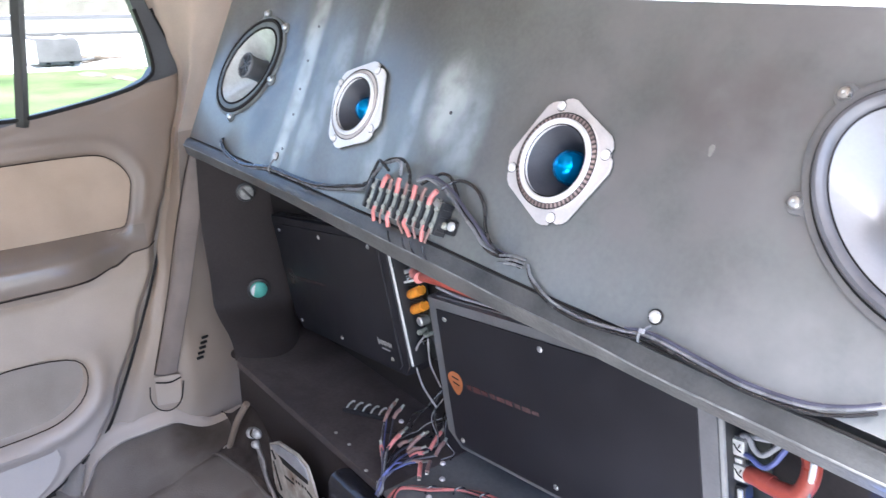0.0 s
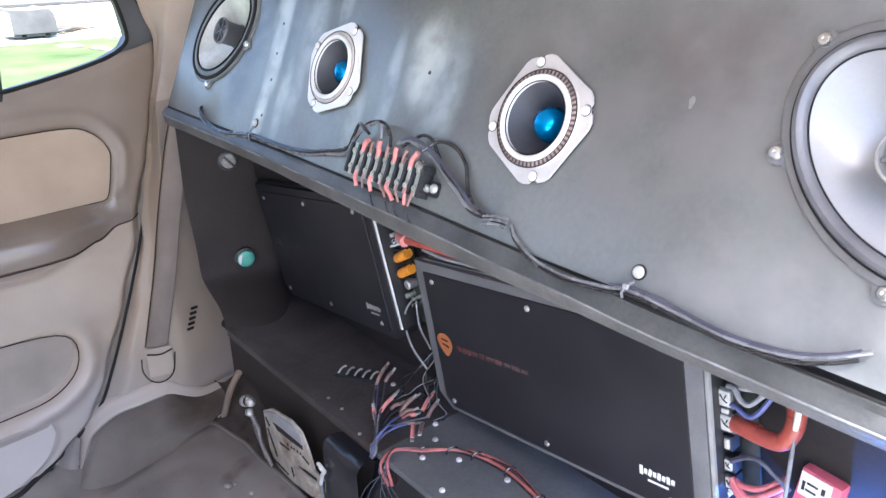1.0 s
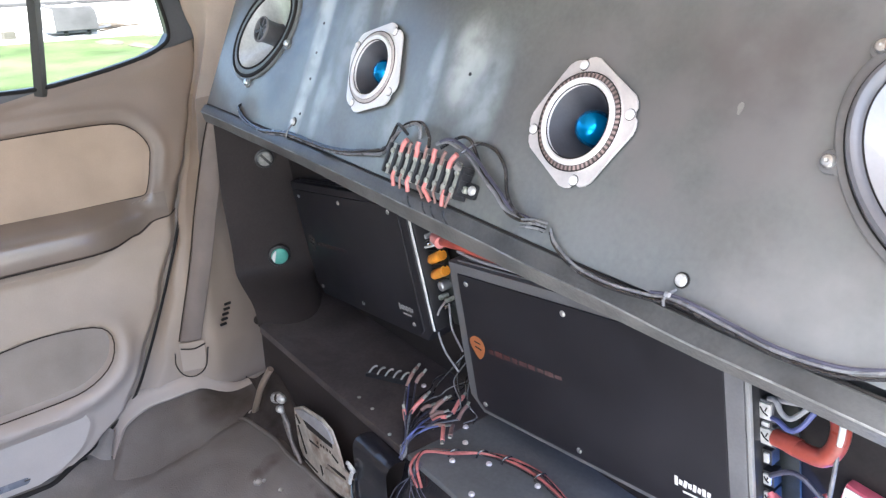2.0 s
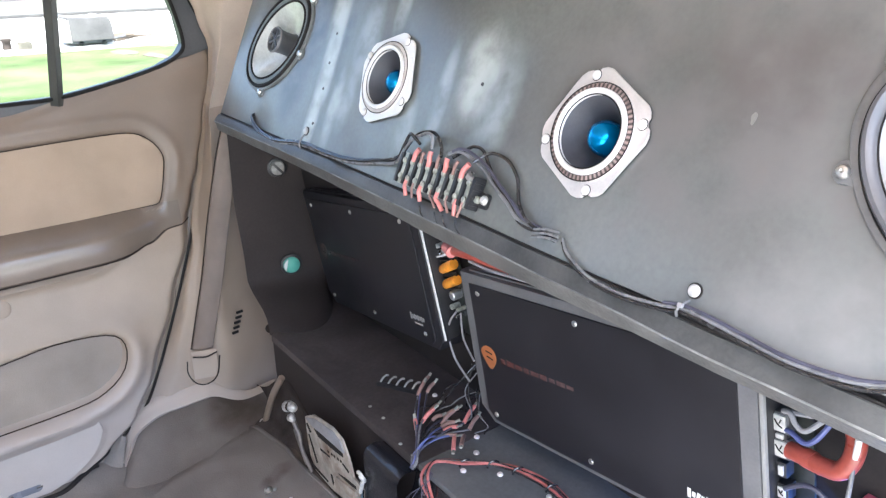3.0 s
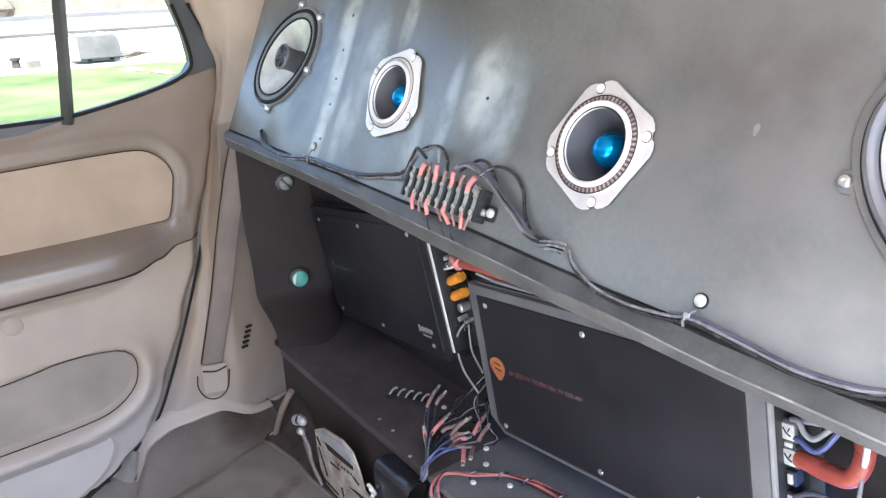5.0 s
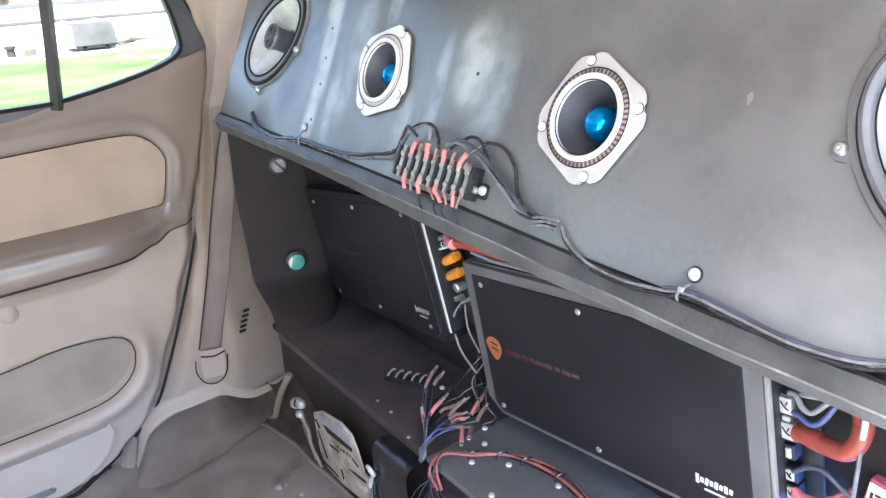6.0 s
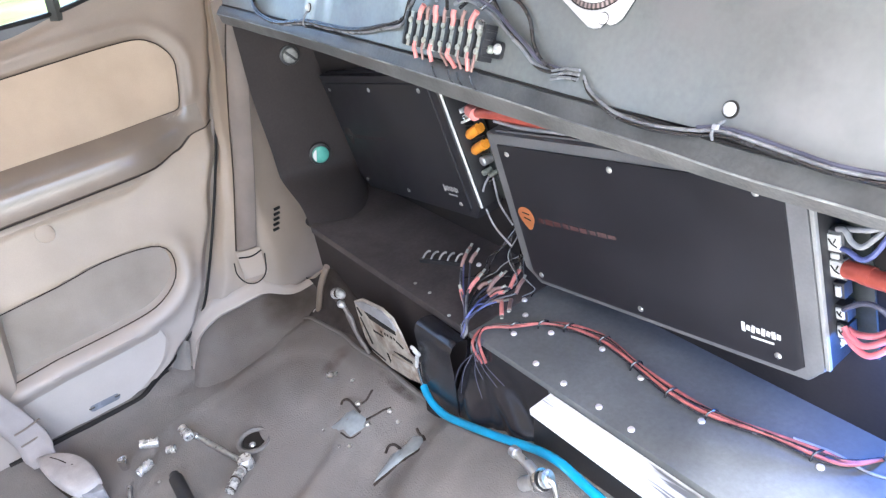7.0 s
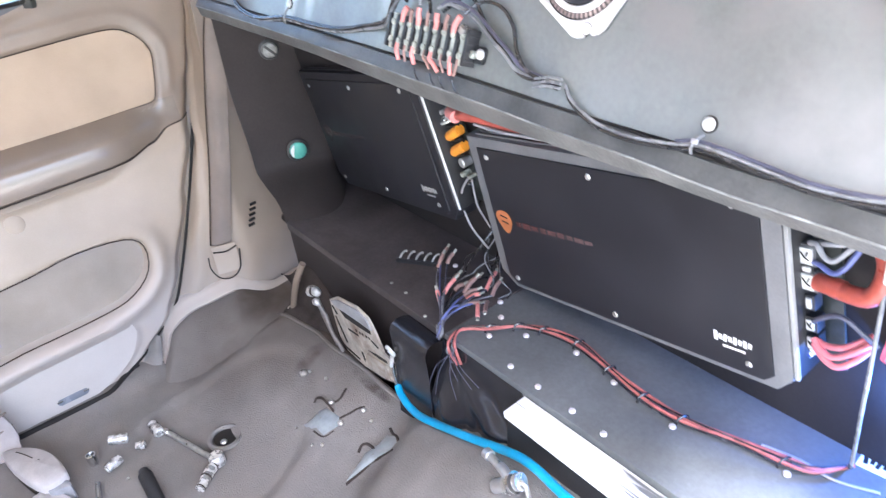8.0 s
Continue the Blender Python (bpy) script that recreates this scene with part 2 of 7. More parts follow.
def woven(m, count):
    """Breaks a ring's tone into short stitches."""
    n, l = m.node_tree.nodes, m.node_tree.links
    b = n["Principled BSDF"]
    tc = n.new("ShaderNodeTexCoord")
    g = n.new("ShaderNodeTexGradient")
    g.gradient_type = "RADIAL"
    l.new(tc.outputs["Object"], g.inputs["Vector"])
    k = n.new("ShaderNodeMath")
    k.operation = "MULTIPLY"
    k.inputs[1].default_value = count * 2 * math.pi
    l.new(g.outputs["Fac"], k.inputs[0])
    s = n.new("ShaderNodeMath")
    s.operation = "SINE"
    l.new(k.outputs[0], s.inputs[0])
    old = b.inputs["Base Color"].links[0].from_socket
    r = n.new("ShaderNodeMapRange")
    r.inputs["From Min"].default_value = -1
    l.new(s.outputs[0], r.inputs["Value"])
    x = n.new("ShaderNodeMix")
    x.data_type = "RGBA"
    x.inputs["B"].default_value = (0.05, 0.042, 0.04, 1)
    l.new(r.outputs["Result"], x.inputs["Factor"])
    l.new(old, x.inputs["A"])
    l.new(x.outputs["Result"], b.inputs["Base Color"])


woven(GASKET, 58)


def wavy(m):
    """Slow ripples, drawn out up the panel."""
    n, l = m.node_tree.nodes, m.node_tree.links
    b = n["Principled BSDF"]
    tc = n.new("ShaderNodeTexCoord")
    xyz = n.new("ShaderNodeSeparateXYZ")
    l.new(tc.outputs["Object"], xyz.inputs["Vector"])

    def calc(kind, a, b):
        k = n.new("ShaderNodeMath")
        k.operation = kind
        for socket, value in ((k.inputs[0], a), (k.inputs[1], b)):
            if isinstance(value, float):
                socket.default_value = value
            else:
                l.new(value, socket)
        return k.outputs[0]

    total = None
    for kx, kz, shift, size in ((8.3, 2.1, 0.3, 0.20), (14.9, -3.3, 1.0, 0.13), (5.1, 5.2, 2.0, 0.10), (27.0, 4.0, 0.7, 0.10), (52.0, -9.0, 0.2, 0.04)):
        inner = calc("ADD", calc("ADD", calc("MULTIPLY", xyz.outputs["X"], kx), calc("MULTIPLY", xyz.outputs["Z"], kz)), shift)
        bend = calc("MULTIPLY", calc("SINE", calc("MULTIPLY", xyz.outputs["Z"], 9.0), 0.0), 0.7)
        wave = calc("MULTIPLY", calc("SINE", calc("ADD", inner, bend), 0.0), size)
        total = wave if total is None else calc("ADD", total, wave)
    height = calc("ADD", total, 0.5)
    bp = n.new("ShaderNodeBump")
    bp.inputs["Strength"].default_value, bp.inputs["Distance"].default_value = 0.9, 0.016
    l.new(height, bp.inputs["Height"])
    grain = n.new("ShaderNodeTexNoise")
    grain.inputs["Scale"].default_value = 420
    l.new(tc.outputs["Object"], grain.inputs["Vector"])
    gb = n.new("ShaderNodeBump")
    gb.inputs["Strength"].default_value, gb.inputs["Distance"].default_value = 0.05, 0.001
    l.new(grain.outputs["Fac"], gb.inputs["Height"])
    l.new(bp.outputs["Normal"], gb.inputs["Normal"])
    l.new(gb.outputs["Normal"], b.inputs["Normal"])
    l.new(gb.outputs["Normal"], b.inputs["Coat Normal"])
    b.inputs["Coat Weight"].default_value, b.inputs["Coat Roughness"].default_value = 0.22, 0.28
    l.remove(b.inputs["Roughness"].links[0])
    b.inputs["Roughness"].default_value = 0.27


wavy(PANEL)


def scuffed(m, dark):
    """Long dark scrapes that run along the piece, its far half rubbed bare."""
    n, l = m.node_tree.nodes, m.node_tree.links
    b = n["Principled BSDF"]
    old = b.inputs["Base Color"].links[0].from_socket
    tc = n.new("ShaderNodeTexCoord")
    xyz = n.new("ShaderNodeSeparateXYZ")
    l.new(tc.outputs["Object"], xyz.inputs["Vector"])
    for scale, low, high, amount in (((7, 75, 75), 0.53, 0.60, 0.85), ((3.5, 14, 14), 0.50, 0.66, 0.75)):
        mp = n.new("ShaderNodeMapping")
        mp.inputs["Scale"].default_value = scale
        l.new(tc.outputs["Object"], mp.inputs["Vector"])
        t = n.new("ShaderNodeTexNoise")
        t.inputs["Scale"].default_value, t.inputs["Detail"].default_value, t.inputs["Distortion"].default_value = 1.0, 6, 0.4
        l.new(mp.outputs["Vector"], t.inputs["Vector"])
        worn = n.new("ShaderNodeMapRange")
        worn.inputs["From Min"].default_value, worn.inputs["From Max"].default_value = -0.01, 0.10
        worn.inputs["To Min"].default_value, worn.inputs["To Max"].default_value = -0.10, 0.09
        l.new(xyz.outputs["X"], worn.inputs["Value"])
        total = n.new("ShaderNodeMath")
        l.new(t.outputs["Fac"], total.inputs[0])
        l.new(worn.outputs["Result"], total.inputs[1])
        r = n.new("ShaderNodeMapRange")
        r.inputs["From Min"].default_value, r.inputs["From Max"].default_value, r.inputs["To Max"].default_value = low, high, amount
        l.new(total.outputs[0], r.inputs["Value"])
        mx = n.new("ShaderNodeMix")
        mx.data_type = "RGBA"
        mx.inputs["B"].default_value = (*dark, 1)
        l.new(r.outputs["Result"], mx.inputs["Factor"])
        l.new(old, mx.inputs["A"])
        old = mx.outputs["Result"]
    l.new(old, b.inputs["Base Color"])


scuffed(STRIP, (0.035, 0.037, 0.042))

# ---- shape helpers ----
def part(name, bm, mat, parent=None, label="", smooth=True, m=None):
    """Links a bmesh as one mesh object under a thing or a part."""
    bmesh.ops.recalc_face_normals(bm, faces=bm.faces)
    me = bpy.data.meshes.new(name)
    bm.to_mesh(me)
    bm.free()
    me.materials.append(mat)
    if smooth:
        me.shade_smooth()
        me.set_sharp_from_angle(angle=radians(38))
    ob = new(name, me)
    if parent is not None:
        ob.parent = parent
    if m is not None:
        ob.matrix_basis = m
    if label:
        ob["label"] = label
    return ob


def thing(name, m, label, category, group="", kind=""):
    ob = new(name)
    ob.empty_display_size = 0.05
    ob.matrix_basis = m
    return tagged(ob, label, category, group, kind)


def box(bm, sx, sy, sz, m=None, bevel=0.0):
    """A bevelled block with its centre at the origin of m."""
    made = bmesh.ops.create_cube(bm, size=1.0)
    vs = made["verts"]
    for v in vs:
        v.co = Vector((v.co.x * sx, v.co.y * sy, v.co.z * sz))
    if bevel > 0:
        es = list({e for v in vs for e in v.link_edges})
        done = bmesh.ops.bevel(bm, geom=es, offset=bevel, segments=2, affect="EDGES", profile=0.6)
        vs = list({v for f in done["faces"] for v in f.verts} | {v for v in vs if v.is_valid})
    if m is not None:
        bmesh.ops.transform(bm, matrix=m, verts=[v for v in vs if v.is_valid])
    return vs


def lathe(bm, prof, seg=40, m=None, ex=1.0, ey=1.0):
    """Turns a profile of (radius, height) round z; ex, ey make it oval."""
    rings = []
    for r, z in prof:
        rings.append([bm.verts.new((r * ex * math.cos(a), r * ey * math.sin(a), z)) for a in (2 * math.pi * i / seg for i in range(seg))] if r > 1e-6 else [bm.verts.new((0, 0, z))])
    for a, b in zip(rings, rings[1:]):
        for i in range(seg):
            j = (i + 1) % seg
            q = [a[i % len(a)], a[j % len(a)], b[j % len(b)], b[i % len(b)]]
            q = [v for k, v in enumerate(q) if v not in q[:k]]
            if len(q) > 2:
                bm.faces.new(q)
    if m is not None:
        bmesh.ops.transform(bm, matrix=m, verts=[v for ring in rings for v in ring])


def prism(bm, pts, z0, z1, m=None, bevel=0.0):
    """A flat outline drawn up from z0 to z1, with its upper rim rounded."""
    lo = [bm.verts.new((x, y, z0)) for x, y in pts]
    hi = [bm.verts.new((x, y, z1)) for x, y in pts]
    n = len(pts)
    bm.faces.new(lo[::-1])
    top = bm.faces.new(hi)
    for i in range(n):
        bm.faces.new((lo[i], lo[(i + 1) % n], hi[(i + 1) % n], hi[i]))
    vs = lo + hi
    if bevel > 0:
        done = bmesh.ops.bevel(bm, geom=list(top.edges), offset=bevel, segments=2, affect="EDGES", profile=0.6)
        vs = list({v for f in done["faces"] for v in f.verts} | {v for v in vs if v.is_valid})
    if m is not None:
        bmesh.ops.transform(bm, matrix=m, verts=[v for v in vs if v.is_valid])


def ring_plate(bm, outer, inner, z0, z1, m=None):
    """A plate between two outlines of the same number of points."""
    n = len(outer)
    v = [[bm.verts.new((x, y, z)) for x, y in o] for o, z in ((outer, z0), (outer, z1), (inner, z1), (inner, z0))]
    for a, b in ((0, 1), (1, 2), (2, 3), (3, 0)):
        for i in range(n):
            j = (i + 1) % n
            bm.faces.new((v[a][i], v[a][j], v[b][j], v[b][i]))
    if m is not None:
        bmesh.ops.transform(bm, matrix=m, verts=[w for r in v for w in r])


def smooth_line(pts, n=6):
    """A Catmull-Rom line through the points."""
    p = [Vector(q) for q in pts]
    p = [2 * p[0] - p[1], *p, 2 * p[-1] - p[-2]]
    out = []
    for a, b, c, d in zip(p, p[1:], p[2:], p[3:]):
        for i in range(n):
            t = i / n
            out.append(0.5 * (2 * b + (c - a) * t + (2 * a - 5 * b + 4 * c - d) * t * t + (3 * b - a - 3 * c + d) * t ** 3))
    return out + [p[-2]]


def tube(bm, pts, r, seg=8, n=6, flat=1.0):
    """A round (or flattened) tube along a smooth line."""
    line = smooth_line(pts, n) if n > 1 else [Vector(q) for q in pts]
    up, rings = None, []
    for i, c in enumerate(line):
        d = (line[min(i + 1, len(line) - 1)] - line[max(i - 1, 0)]).normalized()
        if up is None:
            up = Vector((0, 0, 1)) if abs(d.z) < 0.9 else Vector((1, 0, 0))
        side = d.cross(up).normalized()
        up = side.cross(d).normalized()
        rings.append([bm.verts.new(c + r * (math.cos(a) * side + flat * math.sin(a) * up)) for a in (2 * math.pi * k / seg for k in range(seg))])
    for a, b in zip(rings, rings[1:]):
        for i in range(seg):
            bm.faces.new((a[i], a[(i + 1) % seg], b[(i + 1) % seg], b[i]))
    bm.faces.new(rings[0][::-1])
    bm.faces.new(rings[-1])


def sheet(bm, rows):
    """A net of points, row by row."""
    v = [[bm.verts.new(p) for p in row] for row in rows]
    for a, b in zip(v, v[1:]):
        for i in range(len(a) - 1):
            bm.faces.new((a[i], a[i + 1], b[i + 1], b[i]))


def rounded(w, h, r, n=5):
    """The outline of a rounded rectangle round the origin."""
    out = []
    for cx, cy, a0 in ((w / 2 - r, h / 2 - r, 0), (-w / 2 + r, h / 2 - r, 90), (-w / 2 + r, -h / 2 + r, 180), (w / 2 - r, -h / 2 + r, 270)):
        for i in range(n + 1):
            a = radians(a0 + 90 * i / n)
            out.append((cx + r * math.cos(a), cy + r * math.sin(a)))
    return out


def round_outline(pts, n=5):
    """A closed smooth line through 2D points."""
    p = [Vector((*q, 0)) for q in pts]
    k = len(p)
    out = []
    for i in range(k):
        a, b, c, d = p[i - 1], p[i], p[(i + 1) % k], p[(i + 2) % k]
        for j in range(n):
            t = j / n
            q = 0.5 * (2 * b + (c - a) * t + (2 * a - 5 * b + 4 * c - d) * t * t + (3 * b - a - 3 * c + d) * t ** 3)
            out.append((q.x, q.y))
    return out


def screw_head(bm, r=0.006, h=0.003, m=None):
    lathe(bm, [(r, 0), (r, h * 0.5), (r * 0.75, h), (r * 0.3, h * 1.15), (0.0, h * 0.8)], 14, m)


# the leaning speaker panel: u along it, v up its face, out towards the cabin
EDGE = 0.73
LEAN = radians(23.5)
UP_V = Vector((0, math.sin(LEAN), math.cos(LEAN)))
OUT_V = Vector((0, -math.cos(LEAN), math.sin(LEAN)))


def on_panel(u, v, out=0.0):
    return Vector((u, 0, EDGE)) + v * UP_V + out * OUT_V


def panel_pose(u, v, out=0.0, turn=0.0):
    m = Matrix((Vector((1, 0, 0)), UP_V, OUT_V)).transposed().to_4x4()
    return Matrix.Translation(on_panel(u, v, out)) @ m @ pose(0, 0, 0, 0, 0, turn)

def tone_patch(m, o, across, along, color, amount, seed):
    """A soft-edged, ragged patch round o, for marks and painted-in light; as wide as the two vectors are long."""
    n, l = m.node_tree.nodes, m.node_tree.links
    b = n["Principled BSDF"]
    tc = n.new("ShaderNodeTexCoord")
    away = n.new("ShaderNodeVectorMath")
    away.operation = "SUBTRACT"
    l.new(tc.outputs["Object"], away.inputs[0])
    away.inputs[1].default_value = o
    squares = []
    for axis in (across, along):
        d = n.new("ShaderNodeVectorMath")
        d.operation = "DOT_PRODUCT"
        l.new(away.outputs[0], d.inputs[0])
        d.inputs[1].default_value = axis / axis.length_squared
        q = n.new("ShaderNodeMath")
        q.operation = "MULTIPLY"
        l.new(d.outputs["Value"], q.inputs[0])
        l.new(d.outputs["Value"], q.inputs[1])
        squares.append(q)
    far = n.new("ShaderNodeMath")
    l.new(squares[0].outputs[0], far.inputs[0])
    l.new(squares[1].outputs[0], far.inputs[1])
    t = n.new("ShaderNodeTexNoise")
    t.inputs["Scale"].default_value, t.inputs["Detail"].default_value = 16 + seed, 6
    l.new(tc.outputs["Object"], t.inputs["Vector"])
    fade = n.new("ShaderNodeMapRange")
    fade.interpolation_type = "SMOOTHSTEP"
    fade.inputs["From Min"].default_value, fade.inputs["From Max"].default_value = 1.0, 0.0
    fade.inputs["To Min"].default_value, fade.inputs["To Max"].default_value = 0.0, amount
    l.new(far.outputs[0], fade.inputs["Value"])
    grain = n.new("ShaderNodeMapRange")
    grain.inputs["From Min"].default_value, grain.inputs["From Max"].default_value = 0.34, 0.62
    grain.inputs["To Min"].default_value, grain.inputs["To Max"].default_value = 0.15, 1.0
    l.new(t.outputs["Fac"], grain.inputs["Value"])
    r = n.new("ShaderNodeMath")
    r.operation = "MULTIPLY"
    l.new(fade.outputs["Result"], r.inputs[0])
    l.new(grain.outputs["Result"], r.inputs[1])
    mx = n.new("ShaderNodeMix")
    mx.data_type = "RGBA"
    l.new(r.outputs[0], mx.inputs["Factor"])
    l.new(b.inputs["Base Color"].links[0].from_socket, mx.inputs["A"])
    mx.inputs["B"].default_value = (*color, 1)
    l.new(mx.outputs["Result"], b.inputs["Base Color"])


# ---- large structure: floor, shell of the cabin, ground outside ----
def interp(table, z):
    for (a, va), (b, vb) in zip(table, table[1:]):
        if z <= b:
            t = max(0.0, (z - a) / (b - a))
            t = t * t * (3 - 2 * t) * 0.5 + t * 0.5
            return va + (vb - va) * t
    return table[-1][1]


def step(a, b, x):
    t = min(1.0, max(0.0, (x - a) / (b - a)))
    return t * t * (3 - 2 * t)


def carpet_height(x, y):
    """The moulded carpet: flat footwell, ramp to the wheel house, rise towards the tunnel."""
    z = -0.03
    z += 0.05 * math.exp(-((x + 1.14) / 0.13) ** 2 - ((y + 0.09) / 0.15) ** 2)
    z += 0.095 * step(-0.36, -0.05, y) * step(-1.02, -0.88, x)
    z += 0.115 * step(-0.46, -0.04, x) * step(-0.40, -0.10, y)
    z += 0.026 * step(-0.405, -0.335, x + 0.25 * (y + 0.11)) * step(-0.34, -0.18, y)
    z += 0.010 * step(-1.0, -1.08, x) * step(-0.27, -0.35, y)
    d = math.hypot(x + 0.72, (y + 0.33) * 0.8)
    z -= 0.008 * step(0.20, 0.185, d)
    z += 0.004 * noise.noise(Vector((x * 5, y * 6, 0.3))) + 0.002 * noise.noise(Vector((x * 25, y * 25, 1.3)))
    return z


SCUFF = [(-1.046, -0.350, -0.070), (-1.050, -0.322, -0.045), (-1.066, -0.290, 0.0), (-1.080, -0.264, 0.036), (-1.071, -0.212, 0.069), (-1.059, -0.158, 0.079), (-1.046, -0.114, 0.089), (-1.040, -0.092, 0.088), (-1.018, -0.035, 0.065), (-1.000, 0.040, 0.082)]


def build_floor():
    bm = bmesh.new()
    rows = []
    for j in range(131):
        y = -1.7 + j * (1.668 / 130)
        rows.append([(x, y, carpet_height(x, y)) for x in (-1.22 + i * (1.75 / 130) for i in range(131))])
    rows.append([(x, -0.026, z - 0.012) for x, y, z in rows[-1]])
    rows.append([(x, -0.028, -0.08) for x, y, z in rows[-1]])
    rows.append([(x, 0.09, -0.08) for x, y, z in rows[-1]])
    sheet(bm, rows)
    tagged(part("floor", bm, CARPET), "grey-brown moulded carpet on the car's floor", "carpet", kind="structure")
    # the wheel house: carpet, darkened for its shade, climbs to the scuff trim
    bm = bmesh.new()
    rows = []
    for p in smooth_line(SCUFF, 5):
        far = Vector((p.x + 0.17, p.y - 0.07, 0))
        far.z = carpet_height(far.x, far.y) - 0.001
        row = []
        for j in range(15):
            q = j / 14
            w = 0.004 * noise.noise(Vector((p.y * 14, q * 4, 3))) * math.sin(math.pi * q)
            row.append((p.x - 0.012 + (far.x - p.x + 0.012) * q, p.y + (far.y - p.y) * q, p.z + (far.z - p.z) * (1 - (1 - q) ** 1.7) + w))
        rows.append(row)
    sheet(bm, rows)
    tagged(part("wheel_house", bm, CARPET), "brown carpet over the wheel house, darkened for shade", "carpet", kind="structure")


def build_shell():
    # roof with headliner
    bm = bmesh.new()
    box(bm, 1.9, 2.9, 0.04, pose(-0.35, -0.55, 1.36), 0.01)
    tagged(part("ceiling", bm, LINER), "beige fabric headliner under the roof", "ceiling", kind="structure")
    # unseen bulkhead below the windscreen, raised to cut light, and screen pillars
    bm = bmesh.new()
    box(bm, 1.9, 0.10, 1.24, pose(-0.35, -1.95, 0.555), 0.01)
    tagged(part("wall_front", bm, TAUPE), "unseen taupe bulkhead below the windscreen, raised to cut light", "wall", kind="structure")
    for k, x in enumerate((-1.24, 0.54)):
        bm = bmesh.new()
        box(bm, 0.09, 0.10, 1.5, pose(x, -1.93, 0.6), 0.015)
        tagged(part("pillar_front_%d" % (k + 1), bm, LINER), "beige windscreen pillar", "pillar", kind="structure")
    # far side: front door wall, unseen and raised to cut light; pillar between doors
    bm = bmesh.new()
    box(bm, 0.06, 0.80, 1.25, pose(-1.24, -1.50, 0.45), 0.01)
    tagged(part("wall_side", bm, TAUPE), "unseen taupe front door wall, raised to cut light", "wall", kind="structure")
    bm = bmesh.new()
    sheet(bm, [[(-1.27, y1, z), (-1.27, y0, z), (-1.10, y0 + 0.010, z), (-1.06, y0, z), (-1.045, y0 - 0.03, z), (-1.045, y1, z), (-1.27, y1, z)] for z, y0, y1 in ((-0.08, -0.678, -1.02), (0.05, -0.655, -1.01), (0.30, -0.612, -0.99), (0.60, -0.62, -0.95), (0.80, -0.66, -0.90), (1.34, -0.70, -0.88))])
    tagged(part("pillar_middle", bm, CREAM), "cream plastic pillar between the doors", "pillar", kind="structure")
    # near side: sill of the open doorway, and rear quarter placed to shade recess
    bm = bmesh.new()
    box(bm, 0.10, 2.2, 0.10, pose(0.56, -0.9, -0.06), 0.02)
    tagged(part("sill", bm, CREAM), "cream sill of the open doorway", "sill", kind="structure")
    bm = bmesh.new()
    box(bm, 0.05, 1.00, 1.45, pose(0.60, 0.58, 0.60), 0.01)
    tagged(part("wall_quarter", bm, LINER), "beige rear quarter trim", "wall", kind="structure")
    # rear quarter on the far side, behind the speaker panel
    bm = bmesh.new()
    box(bm, 0.05, 0.85, 1.45, pose(-1.27, 0.62, 0.60), 0.01)
    tagged(part("wall_quarter", bm, LINER), "beige rear quarter trim behind the pillar", "wall", kind="structure")
    bm = bmesh.new()
    box(bm, 1.9, 0.05, 0.75, pose(-0.35, 1.05, 0.30), 0.01)
    tagged(part("wall_rear", bm, LINER), "beige tailgate trim below the rear glass", "wall", kind="structure")
    bm = bmesh.new()
    box(bm, 1.9, 1.05, 0.04, pose(-0.35, 0.55, -0.09), 0.0)
    tagged(part("floor_rear", bm, CARPET), "grey-brown carpet of the boot floor", "carpet", kind="structure")


def build_outside():
    bm = bmesh.new()
    rows = []
    lines = [-1500, -1000, -600, -350, -220] + [-150 + 5.0 * k for k in range(61)] + [220, 350, 600, 1000, 1500]
    for j, a in enumerate(lines):
        rows.append([(b, a, -0.62 + 0.05 * noise.noise(Vector((i * 0.7, j * 0.7, 0)))) for i, b in enumerate(lines)])
    sheet(bm, rows)
    tagged(part("ground", bm, GRASS), "bright green mown lawn", "lawn", kind="structure")
    bm = bmesh.new()
    box(bm, 60.0, 140, 0.12, pose(-45.05, 0, -0.57, 0, 0, 1.2), 0.02)
    tagged(part("road", bm, CONCRETE), "wide pale concrete road beyond the lawn", "road", kind="structure")
    # unseen slab, added so that light bounced off the ground stays neutral
    bm = bmesh.new()
    box(bm, 10.0, 120.0, 0.12, pose(3.9, 30.0, -0.57), 0.02)
    tagged(part("driveway", bm, CONCRETE), "pale concrete driveway under the car, added for neutral bounce light", "driveway", kind="structure")
    bm = bmesh.new()
    box(bm, 7.8, 110.0, 0.10, pose(-5.1, 58.2, -0.566), 0.02)
    tagged(part("apron", bm, CONCRETE), "pale concrete apron behind the car", "driveway", kind="structure")
    # paved yard that runs on far behind the car
    bm = bmesh.new()
    box(bm, 420.0, 400.0, 0.10, pose(-60.0, 252.0, -0.560), 0.02)
    tagged(part("yard", bm, CONCRETE), "wide pale paved yard behind the car", "yard", kind="structure")
    # bare soil along the lawn's far edge
    rnd = random.Random(21)
    bm = bmesh.new()
    for cx, cy, rx, ry in ((-14.3, 3.15, 0.55, 0.22), (-13.5, 3.5, 0.40, 0.16), (-14.9, 4.15, 0.28, 0.16), (-14.9, 2.1, 0.30, 0.14)):
        prism(bm, round_outline([((1 + 0.35 * rnd.uniform(-1, 1)) * rx * math.cos(a) + cx, (1 + 0.35 * rnd.uniform(-1, 1)) * ry * math.sin(a) + cy) for a in (radians(40 * k) for k in range(9))], 3), -0.68, -0.592, None, 0.002)
    tagged(part("bare_soil", bm, BROWN_SOIL), "patches of bare brown soil at the lawn's edge", "soil", kind="stuff")


